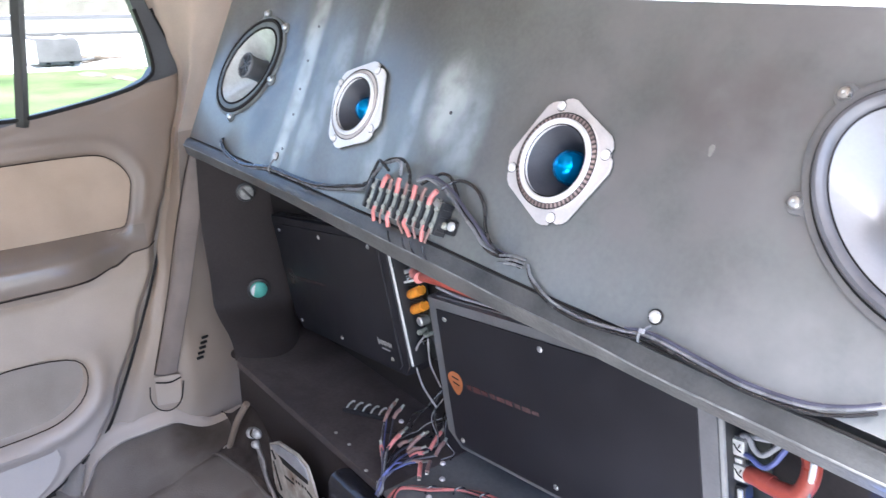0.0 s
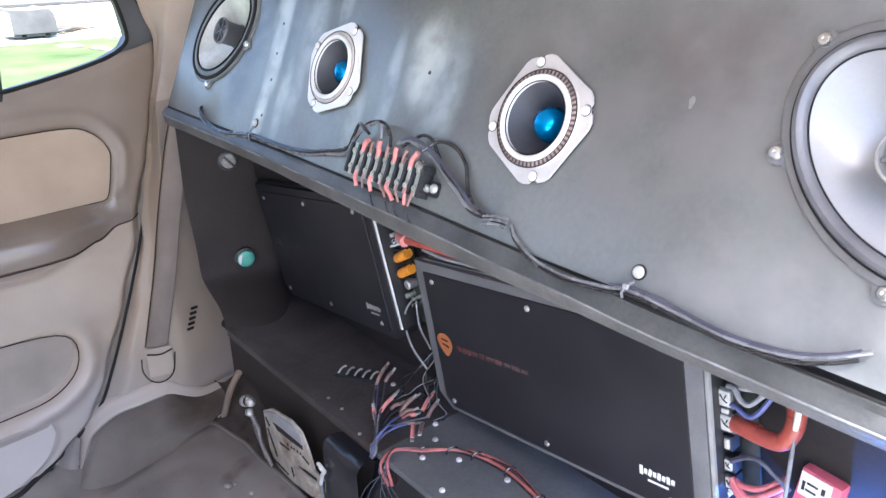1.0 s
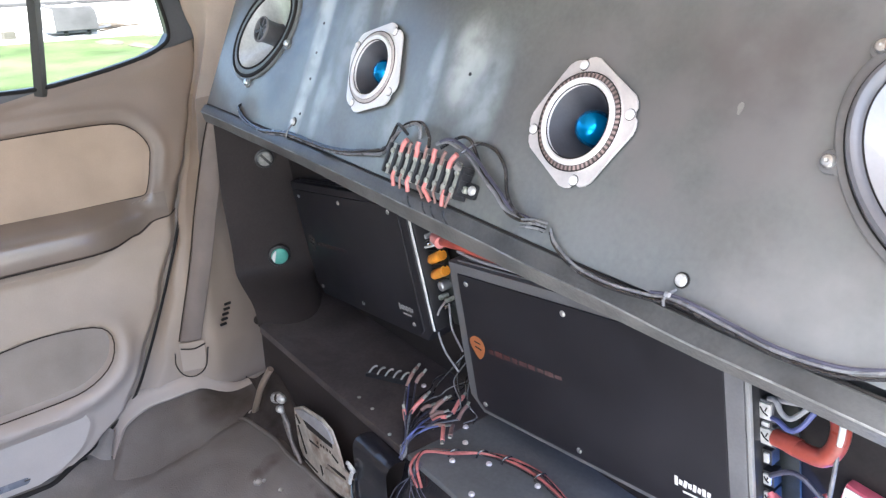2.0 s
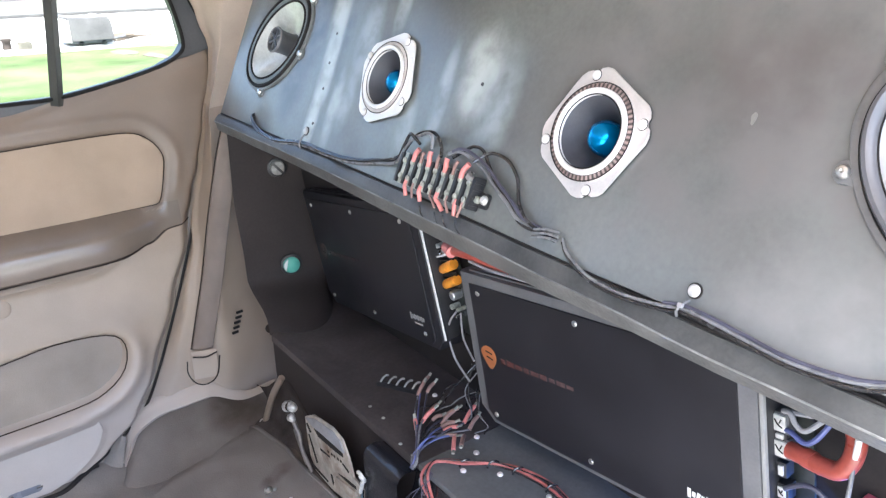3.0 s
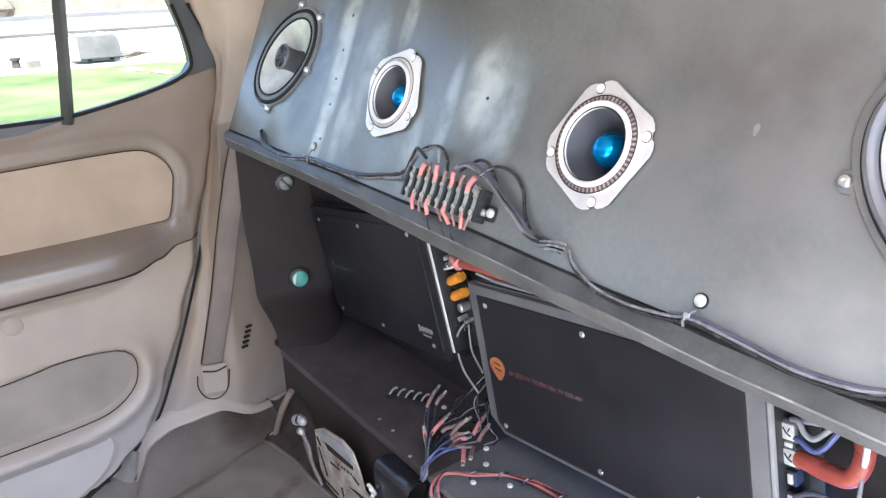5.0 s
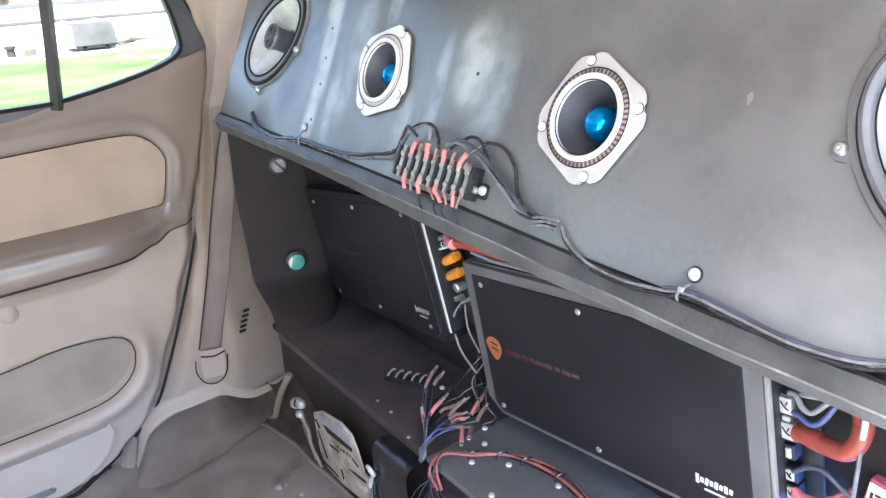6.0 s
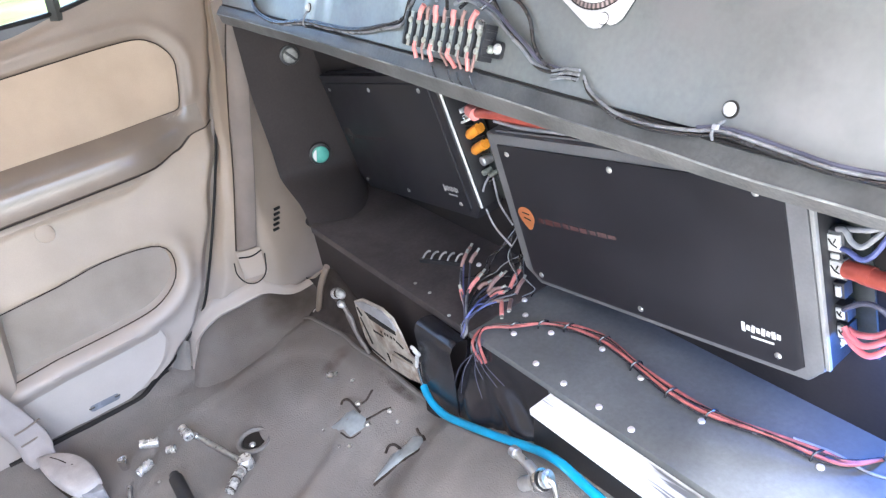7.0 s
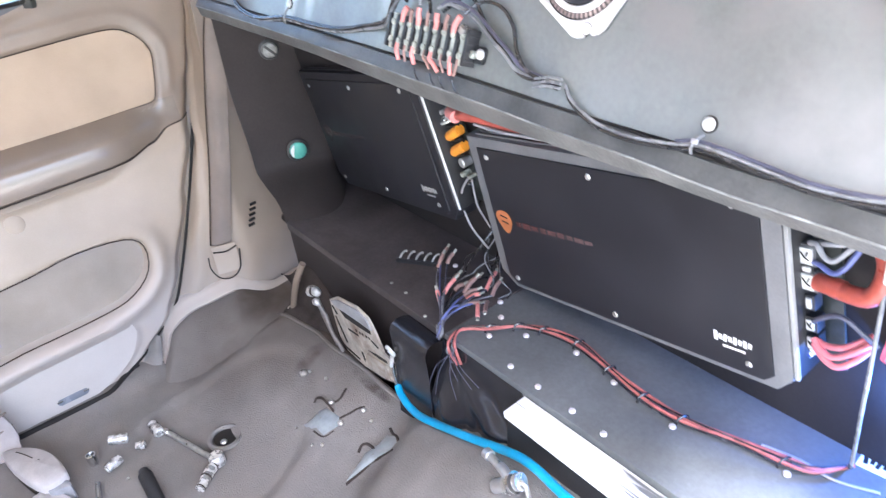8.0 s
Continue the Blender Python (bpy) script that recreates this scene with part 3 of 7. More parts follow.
def build_trailer(m):
    """A low grey trailer, its cover sagging between a pale end board and a rounded nose."""
    t = thing("trailer", m, "weathered grey covered trailer with a pale end board", "trailer")
    side = [(-0.37, 0.09), (-0.39, 0.52), (-0.36, 0.535), (-0.20, 0.485), (-0.04, 0.475), (0.10, 0.50), (0.22, 0.535), (0.31, 0.515), (0.365, 0.44), (0.39, 0.30), (0.385, 0.09)]
    bm = bmesh.new()
    prism(bm, side, -0.40, 0.40, Matrix(((0, 0, 1, 0), (1, 0, 0, 0), (0, 1, 0, 0), (0, 0, 0, 1))), 0.02)
    part("body", bm, TRAILER, t)
    bm = bmesh.new()
    box(bm, 0.78, 0.10, 0.40, pose(0.02, -0.42, 0.27, 0, 0, 0), 0.015)
    part("end_board", bm, CONCRETE, t, "pale end board")
    bm = bmesh.new()
    box(bm, 0.74, 0.70, 0.05, pose(0, 0, 0.065), 0.01)
    part("underframe", bm, FRAME, t, "dark underframe")
    bm = bmesh.new()
    tube(bm, [(0, 0.36, 0.07), (0.02, 0.50, 0.075), (0.0, 0.66, 0.10), (0.0, 0.70, 0.11)], 0.022, 8, 4)
    part("drawbar", bm, FRAME, t)
    for y in (-0.2, 0.2):
        bm = bmesh.new()
        lathe(bm, [(0, -0.03), (0.04, -0.03), (0.055, -0.02), (0.055, 0.02), (0.04, 0.03), (0, 0.03)], 20, pose(0.34, y, 0.055, 0, 90))
        part("wheel", bm, RUBBER, t)


def build_block(m):
    """A pale block on dark skids at the lawn's edge."""
    t = thing("concrete_block", m, "pale concrete block on dark skids in the grass", "concrete block")
    bm = bmesh.new()
    prism(bm, [(-0.11, 0.03), (0.10, 0.03), (0.095, 0.20), (0.03, 0.215), (-0.10, 0.205)], -0.09, 0.09, Matrix(((0, 0, 1, 0), (1, 0, 0, 0), (0, 1, 0, 0), (0, 0, 0, 1))), 0.012)
    part("block", bm, DRYGROUND, t)
    for y in (-0.07, 0.07):
        bm = bmesh.new()
        box(bm, 0.20, 0.05, 0.08, pose(0, y, -0.005), 0.006)
        part("skid", bm, RUBBER, t)


OLDWOOD = material("dark_weathered_wood", (0.052, 0.043, 0.037), rough=0.9, var=0.4, scale=8, fine=90, bump=0.4, spec=0.1)


def build_stump(m):
    """A short weathered post with a darker cap."""
    t = thing("stump", m, "short weathered wooden post at the lawn's edge", "post")
    bm = bmesh.new()
    lathe(bm, [(0.085, -0.02), (0.078, 0.08), (0.072, 0.20), (0.070, 0.235), (0.0, 0.24)], 14)
    for v in bm.verts:
        v.co.x *= 1 + 0.12 * noise.noise(v.co * 9)
    part("post", bm, OLDWOOD, t)
    bm = bmesh.new()
    lathe(bm, [(0.092, 0.230), (0.098, 0.25), (0.090, 0.285), (0.0, 0.295)], 14)
    part("cap", bm, OLDWOOD, t, "dark brown cap")


def build_branches(m):
    """Cut branches that lie beside the trailer."""
    t = thing("brush_pile", m, "flat pile of cut branches beside the grey trailer", "brush pile")
    rnd = random.Random(8)
    for k in range(9):
        a = rnd.uniform(-0.5, 0.5)
        c = Vector((rnd.uniform(-0.25, 0.25), rnd.uniform(-0.35, 0.35), 0.03 + 0.02 * (k % 4)))
        d = Vector((math.sin(a), math.cos(a), rnd.uniform(-0.03, 0.06))) * rnd.uniform(0.25, 0.5)
        bm = bmesh.new()
        tube(bm, [c - d, c + Vector((0.03, 0, 0.02)), c + d], rnd.uniform(0.012, 0.026), 7, 3)
        part("branch", bm, BROWN_SOIL, t)


def build_low_wall(m):
    """A long low garden wall across the road, with a dark capping."""
    t = thing("garden_wall", m, "long low cream wall with a darker capping across the road", "wall")
    bm = bmesh.new()
    box(bm, 0.35, 34.0, 1.0, pose(0, 0, 0.5), 0.02)
    part("wall", bm, CREAMWALL, t)
    for k in range(28):
        bm = bmesh.new()
        box(bm, 0.45, 1.17, 0.12, pose(0, -16.2 + 1.2 * k, 1.06), 0.02)
        part("capping", bm, TRAILER, t)
    for y, w in ((2.2, 1.3),):
        bm = bmesh.new()
        lathe(bm, [(0.0, 0.0), (0.34 * w, 0.02), (0.40 * w, 0.30), (0.30 * w, 0.55), (0.12 * w, 0.70), (0.0, 0.72)], 14, pose(0.7, y, 0))
        for v in bm.verts:
            v.co += 0.10 * Vector((noise.noise(v.co * 5), noise.noise(v.co * 5 + Vector((9, 0, 0))), 0))
        part("buttress", bm, BROWN_SOIL, t, "dark weathered heap against the wall")


def build_verge():
    """Dry ground across the road, edged by a dark kerb and a grey strip."""
    bm = bmesh.new()
    box(bm, 9.2, 130, 0.10, pose(-28.4, 0, -0.545, 0, 0, 1.2), 0.02)
    tagged(part("verge", bm, DRYGROUND), "pale dry verge across the road", "verge", kind="structure")
    bm = bmesh.new()
    box(bm, 4.0, 130, 0.10, pose(-35.2, 0, -0.545, 0, 0, 1.2), 0.02)
    tagged(part("lane", bm, ASPHALT), "grey asphalt lane beyond the verge", "lane", kind="structure")
    bm = bmesh.new()
    box(bm, 0.24, 130, 0.16, pose(-23.6, 0, -0.50, 0, 0, 1.2), 0.03)
    tagged(part("kerb", bm, ASPHALT), "dark weathered kerb of the verge", "kerb", kind="structure")


# low trim takes a paler, greyer tone: bluish light put into its colour
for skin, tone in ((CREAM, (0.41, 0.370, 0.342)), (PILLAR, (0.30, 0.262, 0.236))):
    tone_patch(skin, Vector((0, -0.40, 0.02)), Vector((0, 0.75, 0)), Vector((0, 0, 0.26)), tone, 1.0, -12)
# shade round the wheel house and bracket put into the carpet, with trodden soil
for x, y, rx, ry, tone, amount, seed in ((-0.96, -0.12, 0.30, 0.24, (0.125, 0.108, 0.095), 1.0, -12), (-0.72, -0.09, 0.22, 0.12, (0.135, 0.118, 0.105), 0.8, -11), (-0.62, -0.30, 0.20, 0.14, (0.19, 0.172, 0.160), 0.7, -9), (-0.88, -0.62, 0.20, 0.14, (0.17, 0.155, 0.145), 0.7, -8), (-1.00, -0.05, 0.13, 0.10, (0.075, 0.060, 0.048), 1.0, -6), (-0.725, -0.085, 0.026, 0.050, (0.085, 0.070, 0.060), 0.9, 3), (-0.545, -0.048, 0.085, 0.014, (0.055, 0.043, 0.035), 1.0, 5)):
    tone_patch(CARPET, Vector((x, y, 0)), Vector((rx, 0, 0)), Vector((0, ry, 0)), tone, amount, seed)
build_floor()
build_shell()
build_outside()
build_trailer(pose(-15.45, 2.86, -0.51))
build_block(pose(-15.25, 1.74, -0.585, 0, 0, 8))
build_stump(pose(-15.4, 1.46, -0.60))
build_branches(pose(-15.75, 3.62, -0.51))
build_low_wall(pose(-38.5, 2.0, -0.51, 0, 0, 3))
build_verge()


# ---- rear door with its window ----
SEAM = [(-0.05, -0.46), (-0.02, -0.38), (0.02, -0.315), (0.08, -0.245), (0.17, -0.195), (0.32, -0.125), (0.45, -0.062), (0.53, -0.030), (0.60, 0.0), (0.70, 0.033), (0.79, 0.062), (0.86, 0.066), (0.92, 0.034), (0.99, 0.0), (1.30, -0.16)]
DOOR_X = [(-0.05, -1.07), (0.12, -1.075), (0.30, -1.095), (0.42, -1.125), (0.50, -1.165), (0.60, -1.178), (0.76, -1.198), (1.3, -1.14)]
INSERT = [(-0.75, 0.682), (-0.60, 0.686), (-0.392, 0.690), (-0.288, 0.693), (-0.176, 0.694), (-0.131, 0.686), (-0.102, 0.662), (-0.088, 0.632), (-0.093, 0.600), (-0.101, 0.5675), (-0.111, 0.540), (-0.120, 0.5315), (-0.145, 0.5295), (-0.276, 0.526), (-0.428, 0.5157), (-0.60, 0.505), (-0.75, 0.50)]
POCKET_LINE = [(-0.75, 0.268), (-0.62, 0.276), (-0.487, 0.285), (-0.391, 0.296), (-0.29, 0.287), (-0.256, 0.257), (-0.267, 0.203), (-0.315, 0.164), (-0.384, 0.149), (-0.555, 0.142), (-0.75, 0.136)]
LOW_LINE = [(-0.75, 0.118), (-0.565, 0.130), (-0.447, 0.136), (-0.362, 0.122), (-0.330, 0.086), (-0.348, 0.034), (-0.42, -0.010), (-0.60, -0.030), (-0.75, -0.034)]


def side_of(outline, y, z):
    """Signed distance from (y, z) to an outline, negative inside."""
    best, inside = 9.0, False
    n = len(outline)
    for i in range(n):
        (ax, ay), (bx, by) = outline[i], outline[(i + 1) % n]
        dx, dy = bx - ax, by - ay
        t = min(1, max(0, ((y - ax) * dx + (z - ay) * dy) / (dx * dx + dy * dy + 1e-12)))
        best = min(best, math.hypot(y - ax - t * dx, z - ay - t * dy))
        if (ay > z) != (by > z) and y < (bx - ax) * (z - ay) / (by - ay) + ax:
            inside = not inside
    return -best if inside else best


def build_door():
    door = thing("rear_door", pose(0, 0, 0), "closed car door trimmed in taupe vinyl and cream plastic", "car door")
    ins, pok, low = round_outline(INSERT, 3), round_outline(POCKET_LINE, 3), round_outline(LOW_LINE, 3)

    def depth(y, z):
        x = interp(DOOR_X, z)
        near = (interp(SEAM, z) - y)
        x -= 0.030 * (1 - step(0.0, 0.03, near)) ** 1.5
        d = side_of(ins, y, z)
        x -= 0.009 * step(0.010, -0.004, d)
        x += 0.004 * math.exp(-((d - 0.030) / 0.010) ** 2) * step(0.53, 0.58, z)
        x += 0.010 * math.exp(-((z - (0.425 + 0.07 * step(-0.30, -0.10, y))) / 0.010) ** 2) * step(-0.08, -0.20, y)
        d = side_of(pok, y, z)
        x += 0.022 * math.exp(-((d - 0.022) / 0.022) ** 2) * step(0.34, 0.16, z)
        x -= 0.024 * step(0.006, -0.010, d)
        d = side_of(low, y, z)
        x += 0.005 * step(0.004, -0.010, d)
        return x

    def belt_line(y):
        return interp([(-0.72, 0.437), (-0.22, 0.443), (-0.154, 0.455), (-0.108, 0.476), (-0.05, 0.481), (0.1, 0.485)], y)

    bm = bmesh.new()
    rows = []
    for k in range(85):
        row = []
        for i in range(131):
            y = -0.72 + (interp(SEAM, -0.05 + 0.525 * k / 84) + 0.72) * i / 130
            z = -0.05 + (belt_line(y) + 0.05) * k / 84
            y = min(y, interp(SEAM, z)) if i < 130 else interp(SEAM, z)
            row.append((depth(y, z), y, z))
        rows.append(row)
    sheet(bm, rows)
    part("lower_trim", bm, CREAM, door, "cream grained plastic lower trim")
    # upper trim rises to the window's sill, which climbs towards its rear corner
    def sill(y):
        return 0.735 if y < -0.9 else interp([(-0.9, 0.715), (-0.375, 0.755), (-0.26, 0.777), (-0.154, 0.797), (-0.068, 0.818), (-0.013, 0.838), (0.08, 0.86)], y)
    bm = bmesh.new()
    rows = []
    for k in range(61):
        row = []
        for i in range(131):
            y0 = -0.72 + (interp(SEAM, 0.475 + 0.3 * k / 60) + 0.72) * i / 130
            low_z = belt_line(y0)
            z = low_z + (sill(y0) - low_z) * k / 60
            y = min(y0, interp(SEAM, z))
            row.append((depth(y, z) - 0.006 * step(0.93, 1.0, k / 60), y, z))
        rows.append(row)
    sheet(bm, rows)
    part("upper_trim", bm, TAUPE, door, "taupe grained vinyl upper trim")
    bm = bmesh.new()
    prism(bm, [(y, z) for y, z in ins], 0, 0.010, Matrix(((0, 0, 1, -1.192), (1, 0, 0, 0), (0, 1, 0, 0), (0, 0, 0, 1))), 0.004)
    for v in bm.verts:
        v.co.x += interp(DOOR_X, v.co.z) + 1.178
    part("insert", bm, TAN, door, "tan fabric insert")
    bm = bmesh.new()
    prism(bm, [(y, z) for y, z in round_outline([(a * 0.995 - 0.002, 0.215 + (b - 0.215) * 0.98) for a, b in POCKET_LINE], 3)], 0, 0.012, Matrix(((0, 0, 1, -1.12), (1, 0, 0, 0), (0, 1, 0, 0), (0, 0, 0, 1))), 0.004)
    for v in bm.verts:
        v.co.x += interp(DOOR_X, v.co.z) + 1.092
    part("pocket_panel", bm, POCKET, door, "grey fabric pocket panel")
    bm = bmesh.new()
    prism(bm, [(p.x, p.y) for p in smooth_line([(y, z, 0) for y, z in [(-0.75, 0.092), (-0.60, 0.096), (-0.53, 0.104), (-0.44, 0.1085), (-0.365, 0.112), (-0.342, 0.102), (-0.340, 0.078), (-0.364, 0.034), (-0.405, 0.002), (-0.455, -0.019), (-0.52, -0.030), (-0.60, -0.036), (-0.75, -0.038)]], 5)], 0, 0.010, Matrix(((0, 0, 1, -1.075), (1, 0, 0, 0), (0, 1, 0, 0), (0, 0, 0, 1))), 0.004)
    for v in bm.verts:
        v.co.x += interp(DOOR_X, v.co.z) + 1.0735
    part("kick_panel", bm, LOWER, door, "pale grey scuffed kick panel")
    bm = bmesh.new()
    tube(bm, [(-1.046 - 0.040 * step(-0.45, -0.36, y), y, -0.0225 + 0.012 * step(-0.45, -0.36, y)) for y in (-0.72 + 0.012 * k for k in range(31))], 0.0062, 8, 1)
    part("bottom_seal", bm, SEAL, door, "dark rubber seal along the door's foot")
    # dark seams round the panels
    for line, r, out in ((ins, 0.0012, 0.0040), (pok, 0.0015, 0.0018)):
        bm = bmesh.new()
        loop = [q for q in line if q[0] > -0.70]
        k = max(range(len(loop)), key=lambda i: abs(loop[i][0] - loop[i - 1][0]) + abs(loop[i][1] - loop[i - 1][1]))
        loop = loop[k:] + loop[:k]
        tube(bm, [(depth(y, z) + out, y, z) for y, z in loop], r, 6, 1)
        part("seam", bm, SEAM_DARK, door, "dark seam round a panel")
    bm = bmesh.new()
    tube(bm, [(depth(y, belt_line(y)) + 0.0012, y, belt_line(y)) for y in (-0.19 + 0.0125 * k for k in range(12))], 0.0015, 6, 3)
    part("seam", bm, SEAM_DARK, door, "dark seam round a panel")
    # lens tone holds the recess's blue-grey shade; its bright ends stand for glints
    bm = bmesh.new()
    prism(bm, rounded(0.066, 0.016, 0.007), 0.0, 0.003, Matrix(((0, 0, 1, -1.0655), (1, 0, 0, -0.508), (0, 1, 0, 0.000), (0, 0, 0, 1))), 0.001)
    lens = part("lamp_lens", bm, LENS, door, "small blue-grey door lamp lens")
    for y in (-0.536, -0.480):
        bm = bmesh.new()
        box(bm, 0.003, 0.012, 0.004, pose(-1.0620, y, 0.003), 0.001)
        part("lens_glint", bm, CHROME, lens, "bright end standing for a glint")
    bm = bmesh.new()
    lathe(bm, [(0.019, 0.0), (0.0185, 0.0022), (0.017, 0.003), (0.0, 0.0036)], 28, Matrix.Translation((depth(-0.466, 0.3935) - 0.0005, -0.466, 0.3935)) @ pose(0, 0, 0, 0, 76))
    part("screw_cover", bm, CREAM, door, "round cream screw cover")
    # armrest: a rounded bar that sinks into the trim at its rear end
    bm = bmesh.new()
    rows = []
    for i in range(90):
        y = -0.72 + 0.645 * i / 89
        k = step(-0.31, -0.075, y)
        zt, zb = 0.519 + 0.004 * k, belt_line(y) + 0.001
        x1 = -1.098 - 0.072 * k ** 1.8
        mid = zt - 0.022 - 0.004 * k
        back = -1.190
        prof = [(back, zt + 0.010), (-1.170, zt + 0.008), (x1 - 0.022, zt - 0.008), (x1 - 0.010, mid + 0.007), (x1 - 0.003, mid + 0.002), (x1, mid - 0.004), (x1 + 0.003, (mid + zb) / 2), (x1, zb + 0.006), (x1 - 0.006, zb + 0.001), (x1 - 0.016, zb - 0.001), (back + 0.012, zb - 0.003)]
        rows.append([(max(px + (depth(y, pz) + 0.0015 - px) * k ** 5, depth(y, pz) + 0.0015 * k), y, pz) for px, pz in prof])
    sheet(bm, rows)
    rest = part("armrest", bm, ARM, door, "glossy taupe armrest")
    bm = bmesh.new()
    tube(bm, [(px, y, pz - 0.0012) for (px, y, pz) in (row[8] for row in rows[:84])], 0.0020, 6, 1)
    part("lower_seam", bm, SEAM_DARK, rest, "dark seam under the armrest")
    # dark seal along the rear edge
    bm = bmesh.new()
    tube(bm, [(interp(DOOR_X, z) - 0.022, y + 0.004, z) for z, y in SEAM if z < 1.2], 0.0033, 8, 5)
    part("seal", bm, SEAL, door, "black rubber door seal")
    # window: dark frame, divider post, two panes
    win = new("window")
    win.parent = door
    win["label"] = "side window with a dark divider post"
    hole = [(-0.98, 0.775), (-0.70, 0.776), (-0.375, 0.7775), (-0.272, 0.7805), (-0.154, 0.801), (-0.068, 0.822), (-0.022, 0.842), (-0.004, 0.866), (-0.012, 0.925), (-0.03, 0.99), (-0.07, 1.10), (-0.13, 1.24), (-0.16, 1.31), (-0.98, 1.32)]
    bm = bmesh.new()
    outer = [(-1.02, 0.708), (-0.70, 0.726), (-0.375, 0.748), (-0.26, 0.770), (-0.15, 0.791), (-0.05, 0.813), (0.045, 0.825), (0.066, 0.86), (0.034, 0.925), (0.0, 0.995), (-0.04, 1.11), (-0.10, 1.25), (-0.13, 1.345), (-1.02, 1.35)]
    ring_plate(bm, outer, hole, -0.03, 0.0, Matrix(((0, 0, 1, -1.205), (1, 0, 0, 0), (0, 1, 0, 0), (0, 0, 0, 1))))
    part("window_frame", bm, FRAME, win)
    bm = bmesh.new()
    tube(bm, [(-1.202, y, z) for y, z in hole[:10]], 0.0042, 8, 5)
    part("gasket", bm, SEAL, win)
    bm = bmesh.new()
    tube(bm, [(-1.203, -0.276, 0.765), (-1.203, -0.262, 0.88), (-1.203, -0.249, 1.0), (-1.203, -0.212, 1.33)], 0.0125, 4, 6)
    part("divider_post", bm, POST, win)
    for a, b in ((-0.98, -0.27), (-0.26, 0.0)):
        bm = bmesh.new()
        inside = [q for q in hole if a <= q[0] <= b]
        if a < -0.9:
            inside = [(-0.98, 0.774), (-0.70, 0.775), (-0.375, 0.7765), (-0.27, 0.7795), (-0.215, 1.315), (-0.98, 1.32)]
        else:
            inside = [(-0.268, 0.781), (-0.154, 0.801), (-0.068, 0.822), (-0.022, 0.842), (-0.004, 0.866), (-0.012, 0.925), (-0.03, 0.99), (-0.07, 1.10), (-0.13, 1.24), (-0.16, 1.31), (-0.21, 1.315)]
        prism(bm, inside, -0.022, -0.018, Matrix(((0, 0, 1, -1.205), (1, 0, 0, 0), (0, 1, 0, 0), (0, 0, 0, 1))))
        g = part("pane", bm, GLASS, win, smooth=False)
        g.visible_shadow = False
    return door


build_door()


# ---- pillar trim between the door and the speaker wall ----
PANEL_EDGE = [(-0.08, -0.98, 0.10), (0.17, -1.03, 0.075), (0.21, -1.04, 0.055), (0.28, -1.05, 0.033), (0.41, -1.05, 0.026), (0.54, -1.05, 0.016), (0.60, -1.05, 0.014), (0.73, -1.05, 0.004), (1.06, -1.05, 0.148), (1.36, -1.03, 0.28)]


def pillar_rows(z0, z1, n, proud=0.0):
    rows = []
    for k in range(n + 1):
        z = z0 + (z1 - z0) * k / n
        xa, ya = interp(DOOR_X, z) - 0.035, interp(SEAM, z) + 0.006
        xb, yb = interp([(a, b) for a, b, c in PANEL_EDGE], z), interp([(a, c) for a, b, c in PANEL_EDGE], z) + 0.012
        row = []
        for i in range(25):
            s = i / 24
            bulge = 0.022 * math.sin(math.pi * s) ** 0.7 + proud
            ridge = 0.010 * math.exp(-((s - 0.14) / 0.06) ** 2)
            x, y = xa + (xb - xa) * s - 0.085 * step(0.50, 1.0, s), ya + (yb - ya) * s + 0.045 * step(0.60, 1.0, s)
            nx, ny = (yb - ya), -(xb - xa)
            q = math.hypot(nx, ny) + 1e-9
            row.append((x + (abs(nx) / q) * (bulge + ridge), y - abs(ny) / q * (bulge + ridge), z))
        x0, y0, _ = row[0]
        x1, y1, _ = row[-1]
        row = [(x0 - 0.05, y0 - 0.03, z)] + row + [(x1 + 0.01, y1 + 0.06, z), (x1 + 0.10, y1 + 0.22, z)]
        rows.append(row)
    return rows


bm = bmesh.new()
sheet(bm, pillar_rows(-0.09, 0.735, 60))
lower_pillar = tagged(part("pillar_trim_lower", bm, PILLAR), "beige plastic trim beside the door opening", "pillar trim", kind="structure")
bm = bmesh.new()
sheet(bm, pillar_rows(0.735, 1.34, 30))
tagged(part("pillar_trim_upper", bm, LINER), "tan plastic trim of the rear pillar", "pillar trim", kind="structure")


# scuff trim that frames the carpet at the wheel house
bm = bmesh.new()
rows = []
line = smooth_line(SCUFF, 6)
for i, p in enumerate(line):
    d = (line[min(i + 1, len(line) - 1)] - line[max(i - 1, 0)]).normalized()
    out = Vector((0.80, -0.55, 0.15)).normalized()
    up = d.cross(out).normalized()
    if up.z < 0:
        up = -up
    fade = 1 - step(len(line) * 0.66, len(line) * 0.90, i)
    fade *= 0.12 + 0.88 * step(2, 24, i)
    rows.append([p + up * a * (0.25 + 0.75 * fade) + out * (b - 0.010 * (1 - fade)) for a, b in ((-0.002, -0.012), (-0.003, 0.008), (0.002, 0.014), (0.008, 0.012), (0.014, 0.004), (0.024, 0.001), (0.034, -0.006), (0.040, -0.016))])
sheet(bm, rows)
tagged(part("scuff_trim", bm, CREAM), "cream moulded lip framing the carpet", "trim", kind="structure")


# jamb behind the door's rear edge
bm = bmesh.new()
rows = []
for k in range(41):
    z = -0.06 + 1.30 * k / 40
    x, y = interp(DOOR_X, z) - 0.050, interp(SEAM, z)
    rows.append([(x, y - 0.07 + 0.085 * step(0.70, 0.78, z), z), (x - 0.004, y + 0.02 * step(0.70, 0.78, z), z), (x, y + 0.06, z)])
sheet(bm, rows)
tagged(part("door_jamb", bm, SEAL), "dark body jamb behind the door's edge", "door jamb", kind="structure")

